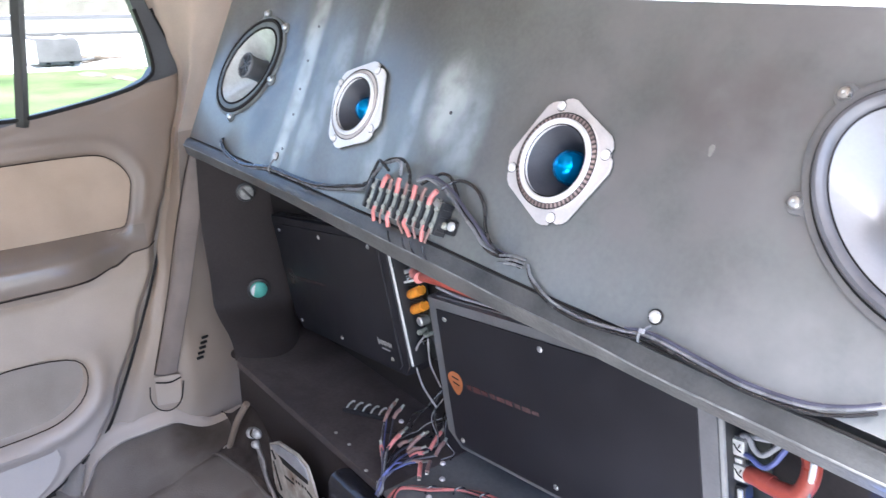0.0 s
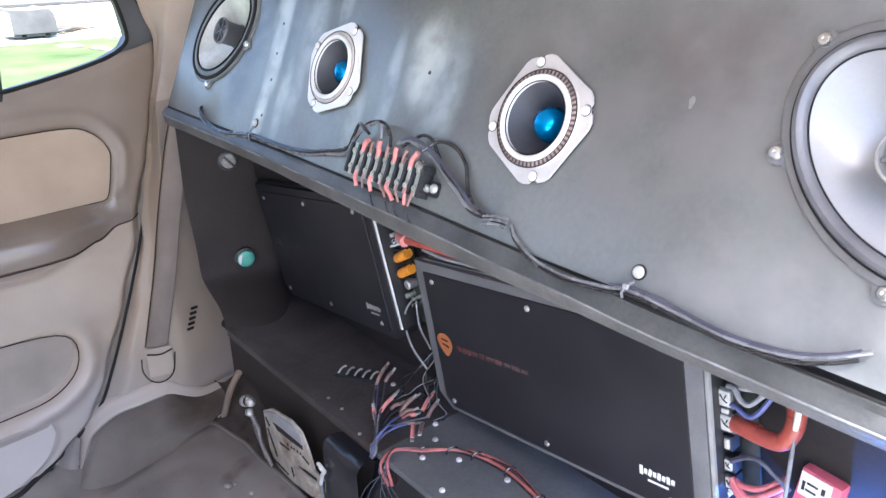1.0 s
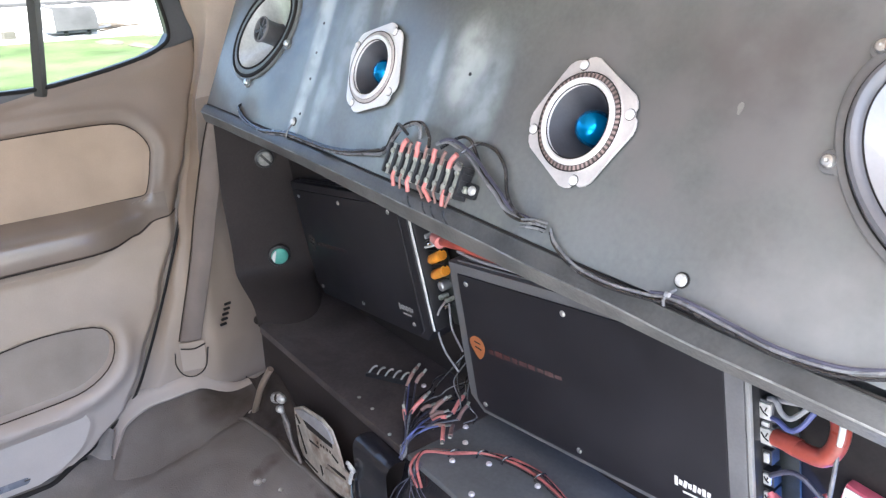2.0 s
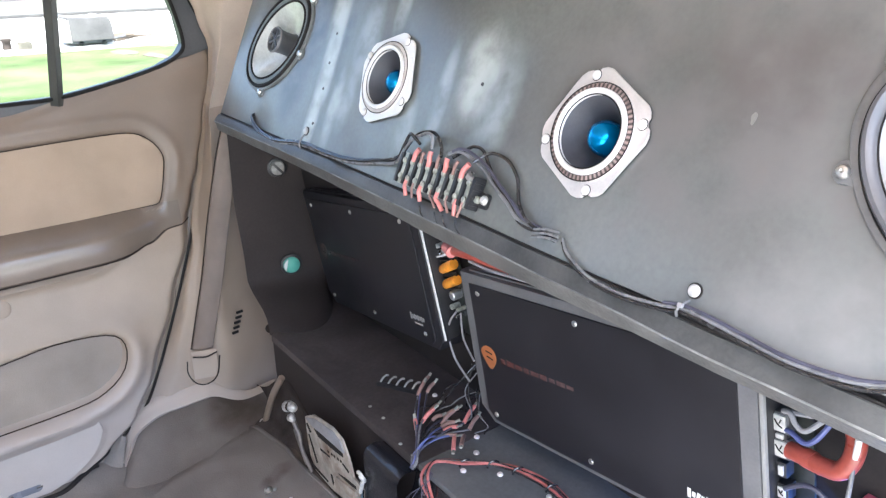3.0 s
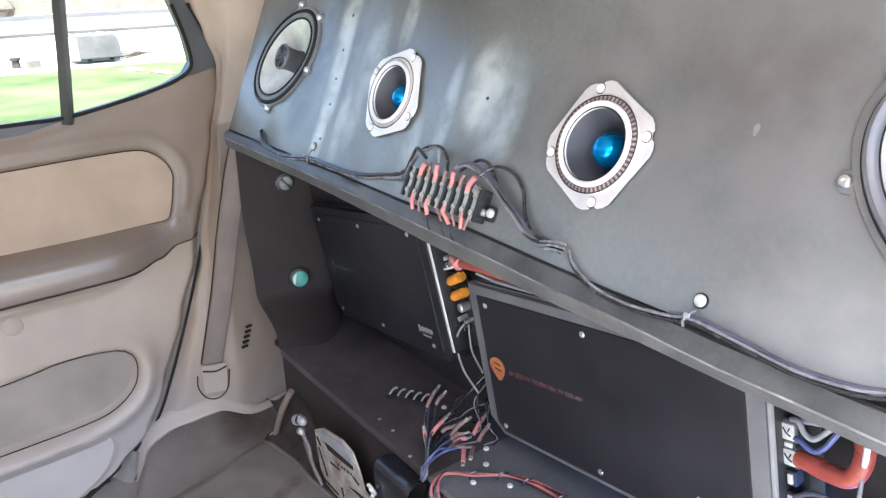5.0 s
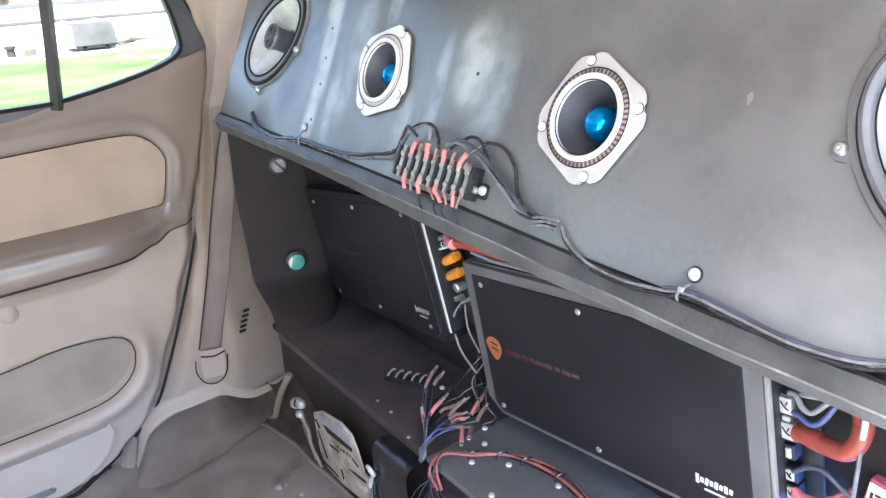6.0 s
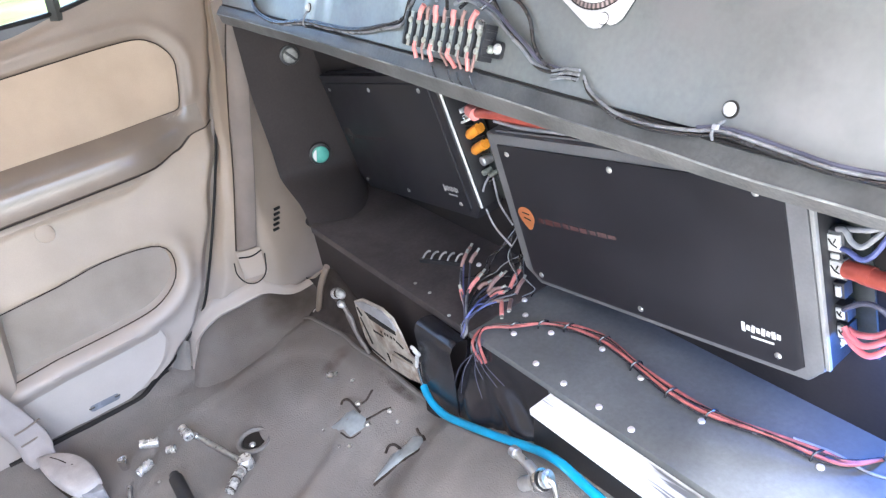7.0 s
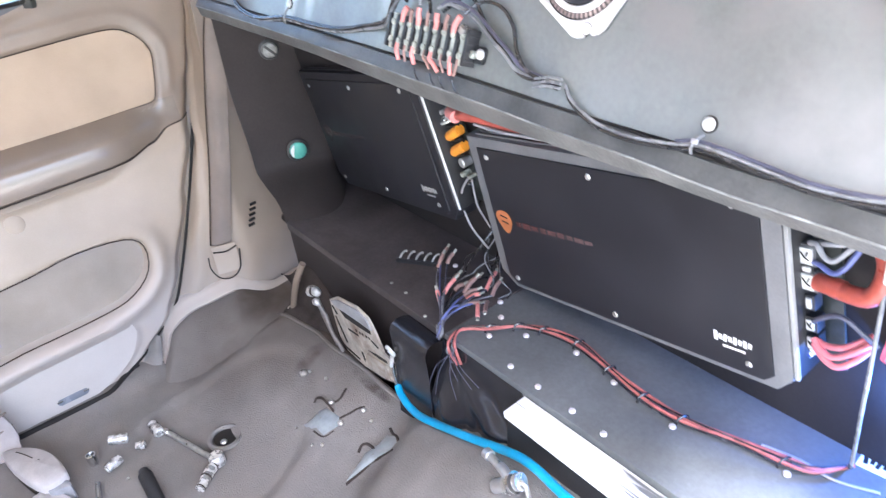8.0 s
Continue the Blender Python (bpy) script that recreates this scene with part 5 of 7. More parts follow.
def amplifier(m, label, open_end=False):
    # far amplifier: same model, its shade put into darker heatsink, emblem and print
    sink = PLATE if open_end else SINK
    t = thing("amplifier", m, label, "amplifier", "amplifiers")
    out = [(-0.252, 0.137), (0.262, 0.132), (0.262, -0.112), (0.240, -0.134), (-0.222, -0.130), (-0.252, -0.104)]
    bm = bmesh.new()
    prism(bm, out, -0.052, -0.001, None, 0.006)
    body = part("heatsink", bm, sink, t, "heatsink body darkened for shade" if open_end else "grey metal heatsink body")
    for k in range(5):
        bm = bmesh.new()
        box(bm, 0.47, 0.004, 0.030, pose(0.0, -0.134, -0.030), 0.001) if k == 0 else box(bm, 0.47, 0.003, 0.003, pose(0.0, 0.138, -0.010 * k, 0, 0, 0), 0.001)
        part("fin", bm, sink, body)
    bm = bmesh.new()
    prism(bm, [(-0.228, 0.120), (0.239, 0.118), (0.239, -0.112), (0.226, -0.123), (-0.212, -0.119), (-0.228, -0.104)], -0.001, 0.0018, None, 0.001)
    part("cover_plate", bm, PLATE, t, "matt black cover plate")
    bm = bmesh.new()
    box(bm, 0.005, 0.235, 0.042, pose(0.2645, 0.008, -0.030), 0.001)
    part("end_plate", bm, BLACK, t, "black end plate")
    bm = bmesh.new()
    box(bm, 0.0050, 0.235, 0.0028 if open_end else 0.006, pose(0.2650, 0.008, -0.0055), 0.001)
    part("end_rim", bm, WHITE if open_end else ENDRIM, t, "bright rim of the end plate")
    bm = bmesh.new()
    box(bm, 0.030, 0.225, 0.004, pose(0.284, 0.004, -0.046), 0.001)
    part("terminal_base", bm, PCB, t, "dark terminal board")
    clamps = ((0.0470, 0.020, 0.015), (0.0305, 0.006, 0.009), (0.0150, 0.020, 0.015), (-0.0130, 0.013, 0.006), (-0.0415, 0.014, 0.009), (-0.0660, 0.015, 0.009))
    for y, s, w in () if open_end else clamps:
        bm = bmesh.new()
        box(bm, w + 0.006, s + 0.006, 0.016, pose(0.2725, y, -0.032), 0.001)
        block = part("terminal_block", bm, FRAME if s > 0.018 else BLACK, t)
        bm = bmesh.new()
        box(bm, w, s, 0.004, pose(0.2725, y, -0.0235), 0.0012)
        part("terminal_clamp", bm, NICKEL, block, "bright terminal clamp")
        if w > 0.008 and s > 0.01:
            bm = bmesh.new()
            tube(bm, [(0.2725 - w * 0.3, y + s * 0.24, -0.0214), (0.2725 - w * 0.05, y - s * 0.06, -0.0213), (0.2725 + w * 0.28, y - s * 0.22, -0.0214)], 0.0009, 6, 3)
            tube(bm, [(0.2725 + w * 0.22, y + s * 0.28, -0.0214), (0.2725 + w * 0.05, y + s * 0.02, -0.0214)], 0.0008, 6, 1)
            part("clamp_slot", bm, SEAL, block, "dark slot in the clamp")
    if not open_end:
        bm = bmesh.new()
        box(bm, 0.036, 0.007, 0.010, pose(0.262, -0.0925, -0.034, 0, 0, 50), 0.001)
        plug = part("signal_plug", bm, BLACK, t, "black signal plug")
        for k in range(6):
            bm = bmesh.new()
            box(bm, 0.0026, 0.0076, 0.003, pose(0.262, -0.0925, 0, 0, 0, 50) @ pose(-0.014 + 0.0056 * k, 0, -0.028), 0.0005)
            part("plug_pin", bm, WHITE, plug)
    if open_end:
        for y, w in ((0.024, 0.0095), (-0.004, 0.0095)):
            bm = bmesh.new()
            tube(bm, [(0.268, y - 0.007, -0.030), (0.287, y, -0.026), (0.312, y + 0.009, -0.028)], w * 0.92, 14, 5)
            coil = part("coil", bm, ORANGE, t, "orange wound coil")
            for dy in (-0.0118, 0.0118):
                bm = bmesh.new()
                tube(bm, [(0.262, y + dy - 0.004, -0.030), (0.285, y + dy, -0.026), (0.312, y + dy + 0.005, -0.029)], 0.0017, 6, 4)
                part("coil_edge", bm, SEAL, coil, "dark edge of the coil")
        bm = bmesh.new()
        tube(bm, [(0.262, 0.040, -0.024), (0.290, 0.047, -0.022), (0.306, 0.052, -0.024)], 0.0022, 8, 4)
        part("jumper", bm, WHITE, t, "white jumper strip")
        for x, y, r, mt in ((0.262, 0.071, 0.005, CHROME), (0.265, 0.059, 0.005, ALU), (0.268, 0.046, 0.006, CHROME), (0.284, 0.052, 0.005, ALU), (0.282, -0.030, 0.009, ALU), (0.256, -0.049, 0.004, CHROME), (0.271, -0.053, 0.005, TERMINAL), (0.259, -0.066, 0.004, TERMINAL), (0.280, -0.070, 0.004, CHROME), (0.290, -0.055, 0.004, TERMINAL)):
            bm = bmesh.new()
            lathe(bm, [(r, -0.044), (r, -0.028), (r * 0.8, -0.026), (0, -0.026)], 12, pose(x, y, 0))
            part("component", bm, mt, t)
    for x in (-0.208, 0.0, 0.208):
        for y in (-0.107, 0.107):
            bm = bmesh.new()
            screw_head(bm, 0.0046, 0.0022, pose(x, y, 0.0018))
            part("screw", bm, STEEL, t)
    # round emblem and faded bars of print
    bm = bmesh.new()
    prism(bm, round_outline([(-0.222, 0.006), (-0.210, 0.017), (-0.194, 0.016), (-0.186, 0.004), (-0.190, -0.010), (-0.202, -0.022), (-0.214, -0.012)], 4), 0.0018, 0.0023)
    emblem = part("emblem", bm, EMBLEM_SHADED if open_end else LOGO, t, "orange emblem darkened for shade" if open_end else "orange emblem")
    for x0, y0, x1, y1 in ((-0.210, 0.008, -0.195, 0.006), (-0.209, -0.001, -0.195, -0.004)):
        bm = bmesh.new()
        tube(bm, [(x0, y0, 0.0024), (x1, y1, 0.0024)], 0.0011, 6, 1)
        part("emblem_stroke", bm, PLATE, emblem)
    for k in range(9):
        bm = bmesh.new()
        box(bm, 0.0105 + 0.0030 * ((k * 5) % 3), 0.0082 - 0.0003 * k + 0.0016 * (k % 2), 0.0004, pose(-0.170 + 0.0182 * k, 0.0 + 0.0003 * k, 0.0021), 0)
        part("print_bar", bm, PRINT_SHADED if open_end else (PRINT, PRINT_DIM, PRINT_PINK)[0 if k < 3 else 1 if k < 6 else 2], t, "faded red print", smooth=False)
    for k in range(8):
        bm = bmesh.new()
        box(bm, 0.0048, 0.0105 - 0.003 * (k % 2) + (0.003 if k == 0 else 0), 0.0004, pose(0.166 + 0.0066 * k, -0.079, 0.0021, 0, 0, -3 - 6 * (k % 3)), 0)
        part("label_bar", bm, ENDRIM if open_end else WHITE, t, "white print", smooth=False)
    bm = bmesh.new()
    box(bm, 0.030, 0.003, 0.0004, pose(0.190, -0.091, 0.0021), 0)
    part("label_bar", bm, ENDRIM if open_end else WHITE, t, "white print", smooth=False)
    return t


AMP_NEAR = amp_pose((-0.106, 0.122, 0.479), 0.004, -0.075, 0.154)
AMP_FAR = amp_pose((-0.720, 0.140, 0.469), -0.062, -0.109, 0.199)
amplifier(AMP_NEAR, "black car amplifier with an orange emblem, standing on the shelf")
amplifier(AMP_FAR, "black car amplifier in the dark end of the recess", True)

# ---- small parts on the speaker panel ----
def facing(p, n, up=(0, 0, 1)):
    """A pose at p whose z looks along n."""
    z = Vector(n).normalized()
    x = Vector(up).cross(z).normalized()
    return Matrix.Translation(p) @ Matrix((x, z.cross(x), z)).transposed().to_4x4()


def terminal_strip():
    t = thing("terminal_strip", panel_pose(-0.281, 0.036), "barrier terminal strip with red crimped wires on the panel", "terminal strip")
    bm = bmesh.new()
    box(bm, 0.164, 0.040, 0.009, pose(-0.001, 0, 0.0045), 0.0015)
    part("base", bm, BLACK, t)
    bm = bmesh.new()
    prism(bm, rounded(0.024, 0.020, 0.005), 0, 0.005, pose(0.0875, -0.005, 0), 0.001)
    tab = part("end_tab", bm, BLACK, t, "black mounting tab")
    bm = bmesh.new()
    screw_head(bm, 0.0062, 0.004, pose(0.0935, -0.004, 0.005))
    part("screw", bm, NICKEL, tab)
    bm = bmesh.new()
    lathe(bm, [(0.0048, 0.004), (0.0048, 0.010), (0.003, 0.012), (0, 0.012)], 12, pose(0.0835, -0.006, 0))
    part("rivet", bm, TERMINAL, tab, "dull rivet")
    bm = bmesh.new()
    tube(bm, [(0.068, 0.016, 0.018), (0.073, 0.022, 0.020)], 0.0052, 10, 1)
    part("ring_lug", bm, STEEL, t, "bare metal lug")
    n = 10
    for k in range(n):
        x = -0.0800 + 0.0177 * k
        bm = bmesh.new()
        box(bm, 0.0056, 0.042, 0.018, pose(x, 0, 0.010, 0, 0, -1), 0.0008)
        for y in (-0.014, -0.005, 0.005, 0.014):
            box(bm, 0.0078, 0.0030, 0.017, pose(x, y, 0.0098, 0, 0, -1), 0.0008)
        part("barrier", bm, BLACK, t)
        if k < n - 1:
            bm = bmesh.new()
            box(bm, 0.0074, 0.044, 0.004, pose(x + 0.0088, 0, 0.0150, 0, 0, -1), 0.001)
            for y in (0.011, -0.011):
                lathe(bm, [(0.0040, 0), (0.0040, 0.0026), (0.0024, 0.0036), (0, 0.0036)], 10, pose(x + 0.0092, y, 0.0168))
            part("contact_bar", bm, CONTACT, t, "tinned metal contact bar")
    for x0, x1, y1, mt in ((-0.050, -0.042, 0.031, CRIMP), (-0.034, -0.030, 0.029, CRIMP_TAN), (-0.0165, -0.0165, 0.033, CRIMP), (0.001, 0.004, 0.032, CRIMP_TAN), (0.020, 0.0205, 0.031, CRIMP), (0.037, 0.042, 0.032, CRIMP_TAN), (0.054, 0.064, 0.033, CRIMP)):
        bm = bmesh.new()
        tube(bm, [(x0 - 0.001, 0.013, 0.018), (x0, 0.020, 0.0195), ((x0 + x1) / 2, 0.026, 0.0215), (x1, y1, 0.0215)], 0.0036 if mt == CRIMP else 0.0024, 10, 4)
        part("crimp", bm, mt, t, "crimped wire sleeve")
    for x0, x1, mt in ((-0.055, -0.051, CRIMP), (-0.038, -0.036, CRIMP_TAN), (-0.021, -0.017, CRIMP), (0.004, 0.016, CRIMP_TAN), (0.017, 0.032, CRIMP), (0.038, 0.044, CRIMP_TAN), (0.057, 0.057, CRIMP), (0.069, 0.064, CRIMP_TAN)):
        bm = bmesh.new()
        tube(bm, [(x0, -0.014, 0.017), (x0, -0.023, 0.0175), ((x0 + x1) / 2, -0.028, 0.016), (x1, -0.035, 0.014)], 0.0029 if mt == CRIMP else 0.0018, 10, 4)
        part("crimp", bm, mt, t, "crimped wire sleeve")
    for x in (-0.017, 0.016, 0.034, 0.060):
        bm = bmesh.new()
        tube(bm, [(x, -0.040, 0.012), (x + 0.004, -0.050, 0.009), (x + 0.014, -0.055, 0.004), (x + 0.026, -0.048, -0.006)], 0.0010, 8, 5)
        part("wire_tail", bm, WIRE, t, "grey wire tail")
    return t


terminal_strip()


def panel_line(pts, out=0.004, shift=(0.0, 0.0)):
    return [on_panel(p[0] + shift[0], p[1] + shift[1], p[2] if len(p) > 2 else out) for p in pts]


def wire_bundle(runs, label, r=0.0026, group="speaker wires"):
    """Several insulated wires that run together."""
    t = thing("speaker_wire", pose(0, 0, 0), label, "wire", group)
    for pts, mt in runs:
        bm = bmesh.new()
        tube(bm, pts, r, 8, 6)
        part("strand", bm, mt, t)
    return t


LEFT = [(-0.890, 0.034, -0.003), (-0.882, 0.026, 0.006), (-0.843, 0.009), (-0.769, 0.003), (-0.671, 0.016), (-0.594, 0.0165), (-0.530, 0.018), (-0.477, 0.0245), (-0.448, 0.031), (-0.388, 0.043, 0.008), (-0.370, 0.064, 0.014), (-0.357, 0.081, 0.020), (-0.346, 0.083, 0.024), (-0.325, 0.074, 0.022)]
LEFT_B = LEFT[:10] + [(-0.366, 0.068, 0.014), (-0.350, 0.082, 0.018), (-0.334, 0.090, 0.020), (-0.316, 0.096, 0.022), (-0.302, 0.092, 0.024), (-0.298, 0.078, 0.022)]
LEFT_C = LEFT[:9] + [(-0.384, 0.050, 0.008), (-0.350, 0.086, 0.014), (-0.318, 0.0965, 0.016), (-0.298, 0.093, 0.018), (-0.284, 0.081, 0.018), (-0.274, 0.069, 0.022)]
wire_bundle([(panel_line(LEFT), WIRE), (panel_line(LEFT_B, 0.005, (0.001, -0.0052)), WIRE_GREY), (panel_line(LEFT_C, 0.007, (0, -0.0026)), WIRE)], "black speaker wires clipped along the panel's lower rim", 0.0023)
TAIL = [(-0.050, 0.0235, 0.005), (-0.038, 0.011, 0.005), (-0.003, -0.003, 0.006), (0.043, -0.007, 0.008), (0.094, -0.002, 0.008), (0.122, 0.003, 0.006), (0.180, -0.001, 0.008), (0.226, -0.004, 0.010), (0.272, 0.0, 0.008), (0.302, 0.010, 0.006), (0.322, 0.021, 0.006)]
RUN = [(-0.261, 0.073, 0.022), (-0.250, 0.079, 0.020), (-0.236, 0.079, 0.016), (-0.205, 0.070, 0.012), (-0.170, 0.051, 0.010), (-0.143, 0.0385, 0.010), (-0.118, 0.024, 0.008), (-0.086, 0.0205, 0.006)]
LOOP_A = [(-0.260, 0.070, 0.014), (-0.248, 0.082, 0.010), (-0.234, 0.0915, 0.008), (-0.215, 0.090, 0.008), (-0.197, 0.0755, 0.008), (-0.177, 0.0585, 0.008), (-0.140, 0.037, 0.008), (-0.110, 0.021, 0.008), (-0.055, 0.022, 0.008)]
LOOP_B = [(-0.215, 0.072, 0.018), (-0.206, 0.088, 0.006), (-0.188, 0.0905, 0.004), (-0.166, 0.085, 0.004), (-0.148, 0.072, 0.004), (-0.141, 0.062, 0.004), (-0.128, 0.043, 0.006), (-0.104, 0.027, 0.008), (-0.055, 0.018, 0.010)]
wire_bundle([(panel_line(RUN), WIRE_GREY), (panel_line(LOOP_A), WIRE), (panel_line(LOOP_B), WIRE), (panel_line(RUN, 0.01, (0.006, 0.0045)), WIRE_VIOLET)], "grey and black speaker wires looping down beside the terminal strip", 0.0022)
wire_bundle([(panel_line(TAIL), WIRE_GREY), (panel_line(TAIL, 0.006, (0.002, -0.0040)), WIRE), (panel_line(TAIL[4:], 0.006, (0.002, 0.0034)), WIRE_VIOLET)], "thin grey and violet wires along the edging", 0.0017)
bm = bmesh.new()
tube(bm, panel_line([(0.316, 0.017, 0.006), (0.326, 0.023, 0.006), (0.331, 0.026, 0.006)]), 0.0022, 10, 3, 0.7)
tagged(part("wire_end", bm, LEADGREY), "pale stripped end of the speaker wires", "wire end")


def cable_tie(pts, label="pale cable tie round the speaker wires"):
    bm = bmesh.new()
    tube(bm, pts, 0.0016, 6, 3)
    return tagged(part("cable_tie", bm, WIRE if "black" in label else WIRE_GREY), label, "cable tie", "cable ties")


cable_tie(panel_line([(-0.670, 0.030, 0.003), (-0.668, 0.022, 0.008), (-0.668, 0.010, 0.009), (-0.670, 0.004, 0.003)]))
cable_tie(panel_line([(0.1185, 0.012, 0.003), (0.117, 0.007, 0.010), (0.114, 0.0, 0.011), (0.112, -0.006, 0.004)]))
bm = bmesh.new()
box(bm, 0.0055, 0.0045, 0.004, panel_pose(0.1165, 0.0055, 0.0115), 0.0008)
tagged(part("tie_head", bm, LEADGREY), "pale lock of the cable tie", "cable tie", "cable ties")
for dv in (0.027, 0.0225, 0.018):
    cable_tie(panel_line([(-0.088, dv - 0.005, 0.012), (-0.068, dv, 0.013), (-0.050, dv + 0.001, 0.012)]), "cut end of a grey wire")
# faint scar of filler on the paint
for u, v, r in ((0.114, 0.188, 0.0038),):
    bm = bmesh.new()
    prism(bm, round_outline([(r * (1 + 0.3 * math.sin(3 * a)) * math.cos(a) * 0.7, r * 1.6 * math.sin(a)) for a in (radians(40 * k) for k in range(9))], 3), 0, 0.0006, panel_pose(u, v))
    tagged(part("paint_chip", bm, material("worn_primer", (0.23, 0.22, 0.21), rough=0.6, var=0.2, scale=60, fine=300, bump=0.1)), "pale chip in the panel's paint", "paint chip")


# ---- recess ----
def round_cap(p, n, r, mt, slot, label, name):
    t = thing(name, facing(p, n), label, "cap")
    bm = bmesh.new()
    lathe(bm, [(r * 1.35, 0.0), (r * 1.3, 0.002), (r * 1.02, 0.003)], 28)
    part("recess_ring", bm, BLACK, t)
    bm = bmesh.new()
    lathe(bm, [(r, 0.0), (r, 0.006), (r * 0.85, 0.009), (r * 0.4, 0.0105), (0, 0.011)], 28)
    part("cap", bm, mt, t)
    bm = bmesh.new()
    if slot:
        box(bm, r * 1.8, r * 0.34, 0.003, pose(0, 0, 0.0100, 0, 0, -48), 0.0006)
        part("slot", bm, BLACK, t)
    else:
        prism(bm, [(r * 0.9 * math.cos(radians(a)), r * 0.9 * math.sin(radians(a))) for a in range(124, 237, 14)], 0.008, 0.0112, pose(-0.001, 0, 0, 0, 0, -12), 0.001)
        part("pale_half", bm, WHITE, t)
    return t


round_cap((-1.030, 0.1115, 0.605), (0.96, -0.24, 0.0), 0.0165, DULL, True, "slotted metal fastener in the dark cheek board", "slotted_fastener")
round_cap((-1.0215, 0.1195, 0.3715), (0.96, -0.24, 0.0), 0.0195, GREEN, False, "green and white plastic cap in the dark cheek board", "green_button")


def cable(name, m, pts, r, mt, label, group="", seg=12):
    bm = bmesh.new()
    tube(bm, [m @ Vector(p) for p in pts], r, seg, 6)
    return tagged(part(name, bm, mt), label, "cable", group)


EYE4 = Matrix.Identity(4)
# power leads at the amplifiers' ends
cable("power_cable", AMP_FAR, [(0.318, 0.060, -0.030), (0.345, 0.066, -0.014), (0.379, 0.068, -0.010), (0.416, 0.064, -0.014), (0.480, 0.052, -0.022), (0.53, 0.045, -0.040)], 0.0088, RED, "thick red power cable under the panel's edging", "power cables")
cable("power_cable", AMP_FAR, [(0.400, 0.058, -0.006), (0.450, 0.050, -0.008), (0.500, 0.047, -0.010), (0.555, 0.044, -0.012)], 0.0026, LEADGREY, "thin pale grey wire under the panel's edging", "power cables")
bm = bmesh.new()
tube(bm, [AMP_FAR @ Vector(p) for p in ((0.315, 0.064, -0.022), (0.330, 0.070, -0.012), (0.352, 0.066, -0.006))], 0.010, 12, 4)
tagged(part("cable_lug", bm, CRIMP), "pink sleeved lug on the power cable", "cable lug")
cable("hanging_wire", AMP_FAR, [(0.300, -0.052, -0.020), (0.276, -0.072, -0.018), (0.258, -0.095, -0.018), (0.254, -0.118, -0.018), (0.262, -0.153, -0.018), (0.294, -0.185, -0.018)], 0.0019, LEADGREY, "pale grey wire hanging between the amplifiers", "hanging wires")
cable("hanging_wire", AMP_FAR, [(0.305, -0.055, -0.024), (0.302, -0.080, -0.022), (0.300, -0.108, -0.022), (0.322, -0.140, -0.020)], 0.0017, LEADGREY, "pale grey wire hanging between the amplifiers", "hanging wires")
cable("power_cable", AMP_NEAR, [(0.283, 0.0168, -0.025), (0.298, 0.0175, -0.022), (0.322, 0.0165, -0.018), (0.340, 0.0195, -0.017), (0.351, 0.034, -0.018), (0.355, 0.054, -0.022), (0.350, 0.070, -0.028), (0.338, 0.084, -0.036)], 0.0100, RED, "thick glossy red power cable bent upwards", "power cables", 16)
for pts in ([(0.276, -0.057, -0.022), (0.286, -0.066, -0.018), (0.300, -0.070, -0.016), (0.320, -0.058, -0.018), (0.336, -0.046, -0.030)], [(0.276, -0.064, -0.022), (0.288, -0.074, -0.016), (0.304, -0.080, -0.014), (0.320, -0.070, -0.018), (0.332, -0.058, -0.034)], [(0.276, -0.060, -0.026), (0.290, -0.062, -0.022), (0.312, -0.056, -0.022), (0.334, -0.042, -0.036)]):
    cable("speaker_lead", AMP_NEAR, pts, 0.0036, LEAD, "pink speaker lead curling from the amplifier", "speaker leads", 10)
for pts, mt in (([(0.276, -0.036, -0.024), (0.285, -0.028, -0.022), (0.300, -0.018, -0.020), (0.314, -0.018, -0.020), (0.330, -0.032, -0.022), (0.340, -0.050, -0.030)], WIRE_VIOLET), ([(0.276, 0.040, -0.026), (0.289, 0.042, -0.020), (0.304, 0.038, -0.016), (0.316, 0.046, -0.016), (0.326, 0.062, -0.022), (0.333, 0.078, -0.034)], WIRE_BLUE), ([(0.276, 0.062, -0.026), (0.287, 0.066, -0.020), (0.296, 0.056, -0.016), (0.306, 0.053, -0.016), (0.318, 0.064, -0.022), (0.330, 0.076, -0.034)], LEADGREY), ([(0.286, 0.064, -0.026), (0.300, 0.068, -0.022), (0.318, 0.072, -0.024), (0.332, 0.084, -0.036)], LEADGREY)):
    cable("signal_lead", AMP_NEAR, pts, 0.0030, mt, "thin signal lead at the amplifier's end", "signal leads", 8)
bm = bmesh.new()
tube(bm, [AMP_NEAR @ Vector(p) for p in ((0.302, 0.0176, -0.0215), (0.312, 0.0170, -0.0200))], 0.0109, 16, 2)
tagged(part("cable_sleeve", bm, RED), "glossy red sleeve round the power cable", "cable sleeve")
bm = bmesh.new()
tube(bm, [(0.2405, 0.1285, 0.600), (0.2410, 0.128, 0.590), (0.2405, 0.1290, 0.578)], 0.0032, 10, 3)
tagged(part("wire_sleeve", bm, WHITE), "white sleeve on the dropping wire", "wire sleeve")
cable("drop_wire", EYE4, [(0.239, 0.130, 0.604), (0.242, 0.130, 0.532), (0.243, 0.135, 0.42), (0.240, 0.150, 0.32), (0.226, 0.183, 0.276)], 0.0024, WIRE_GREY, "grey wire dropping from the edging to the shelf", "", 8)
bm = bmesh.new()
lathe(bm, [(0.007, 0), (0.007, 0.004), (0.004, 0.007), (0, 0.007)], 14, facing((0.238, 0.126, 0.612), (0.3, -0.9, 0.2)))
tagged(part("wire_clip", bm, WHITE), "white clip holding the grey wire", "wire clip")


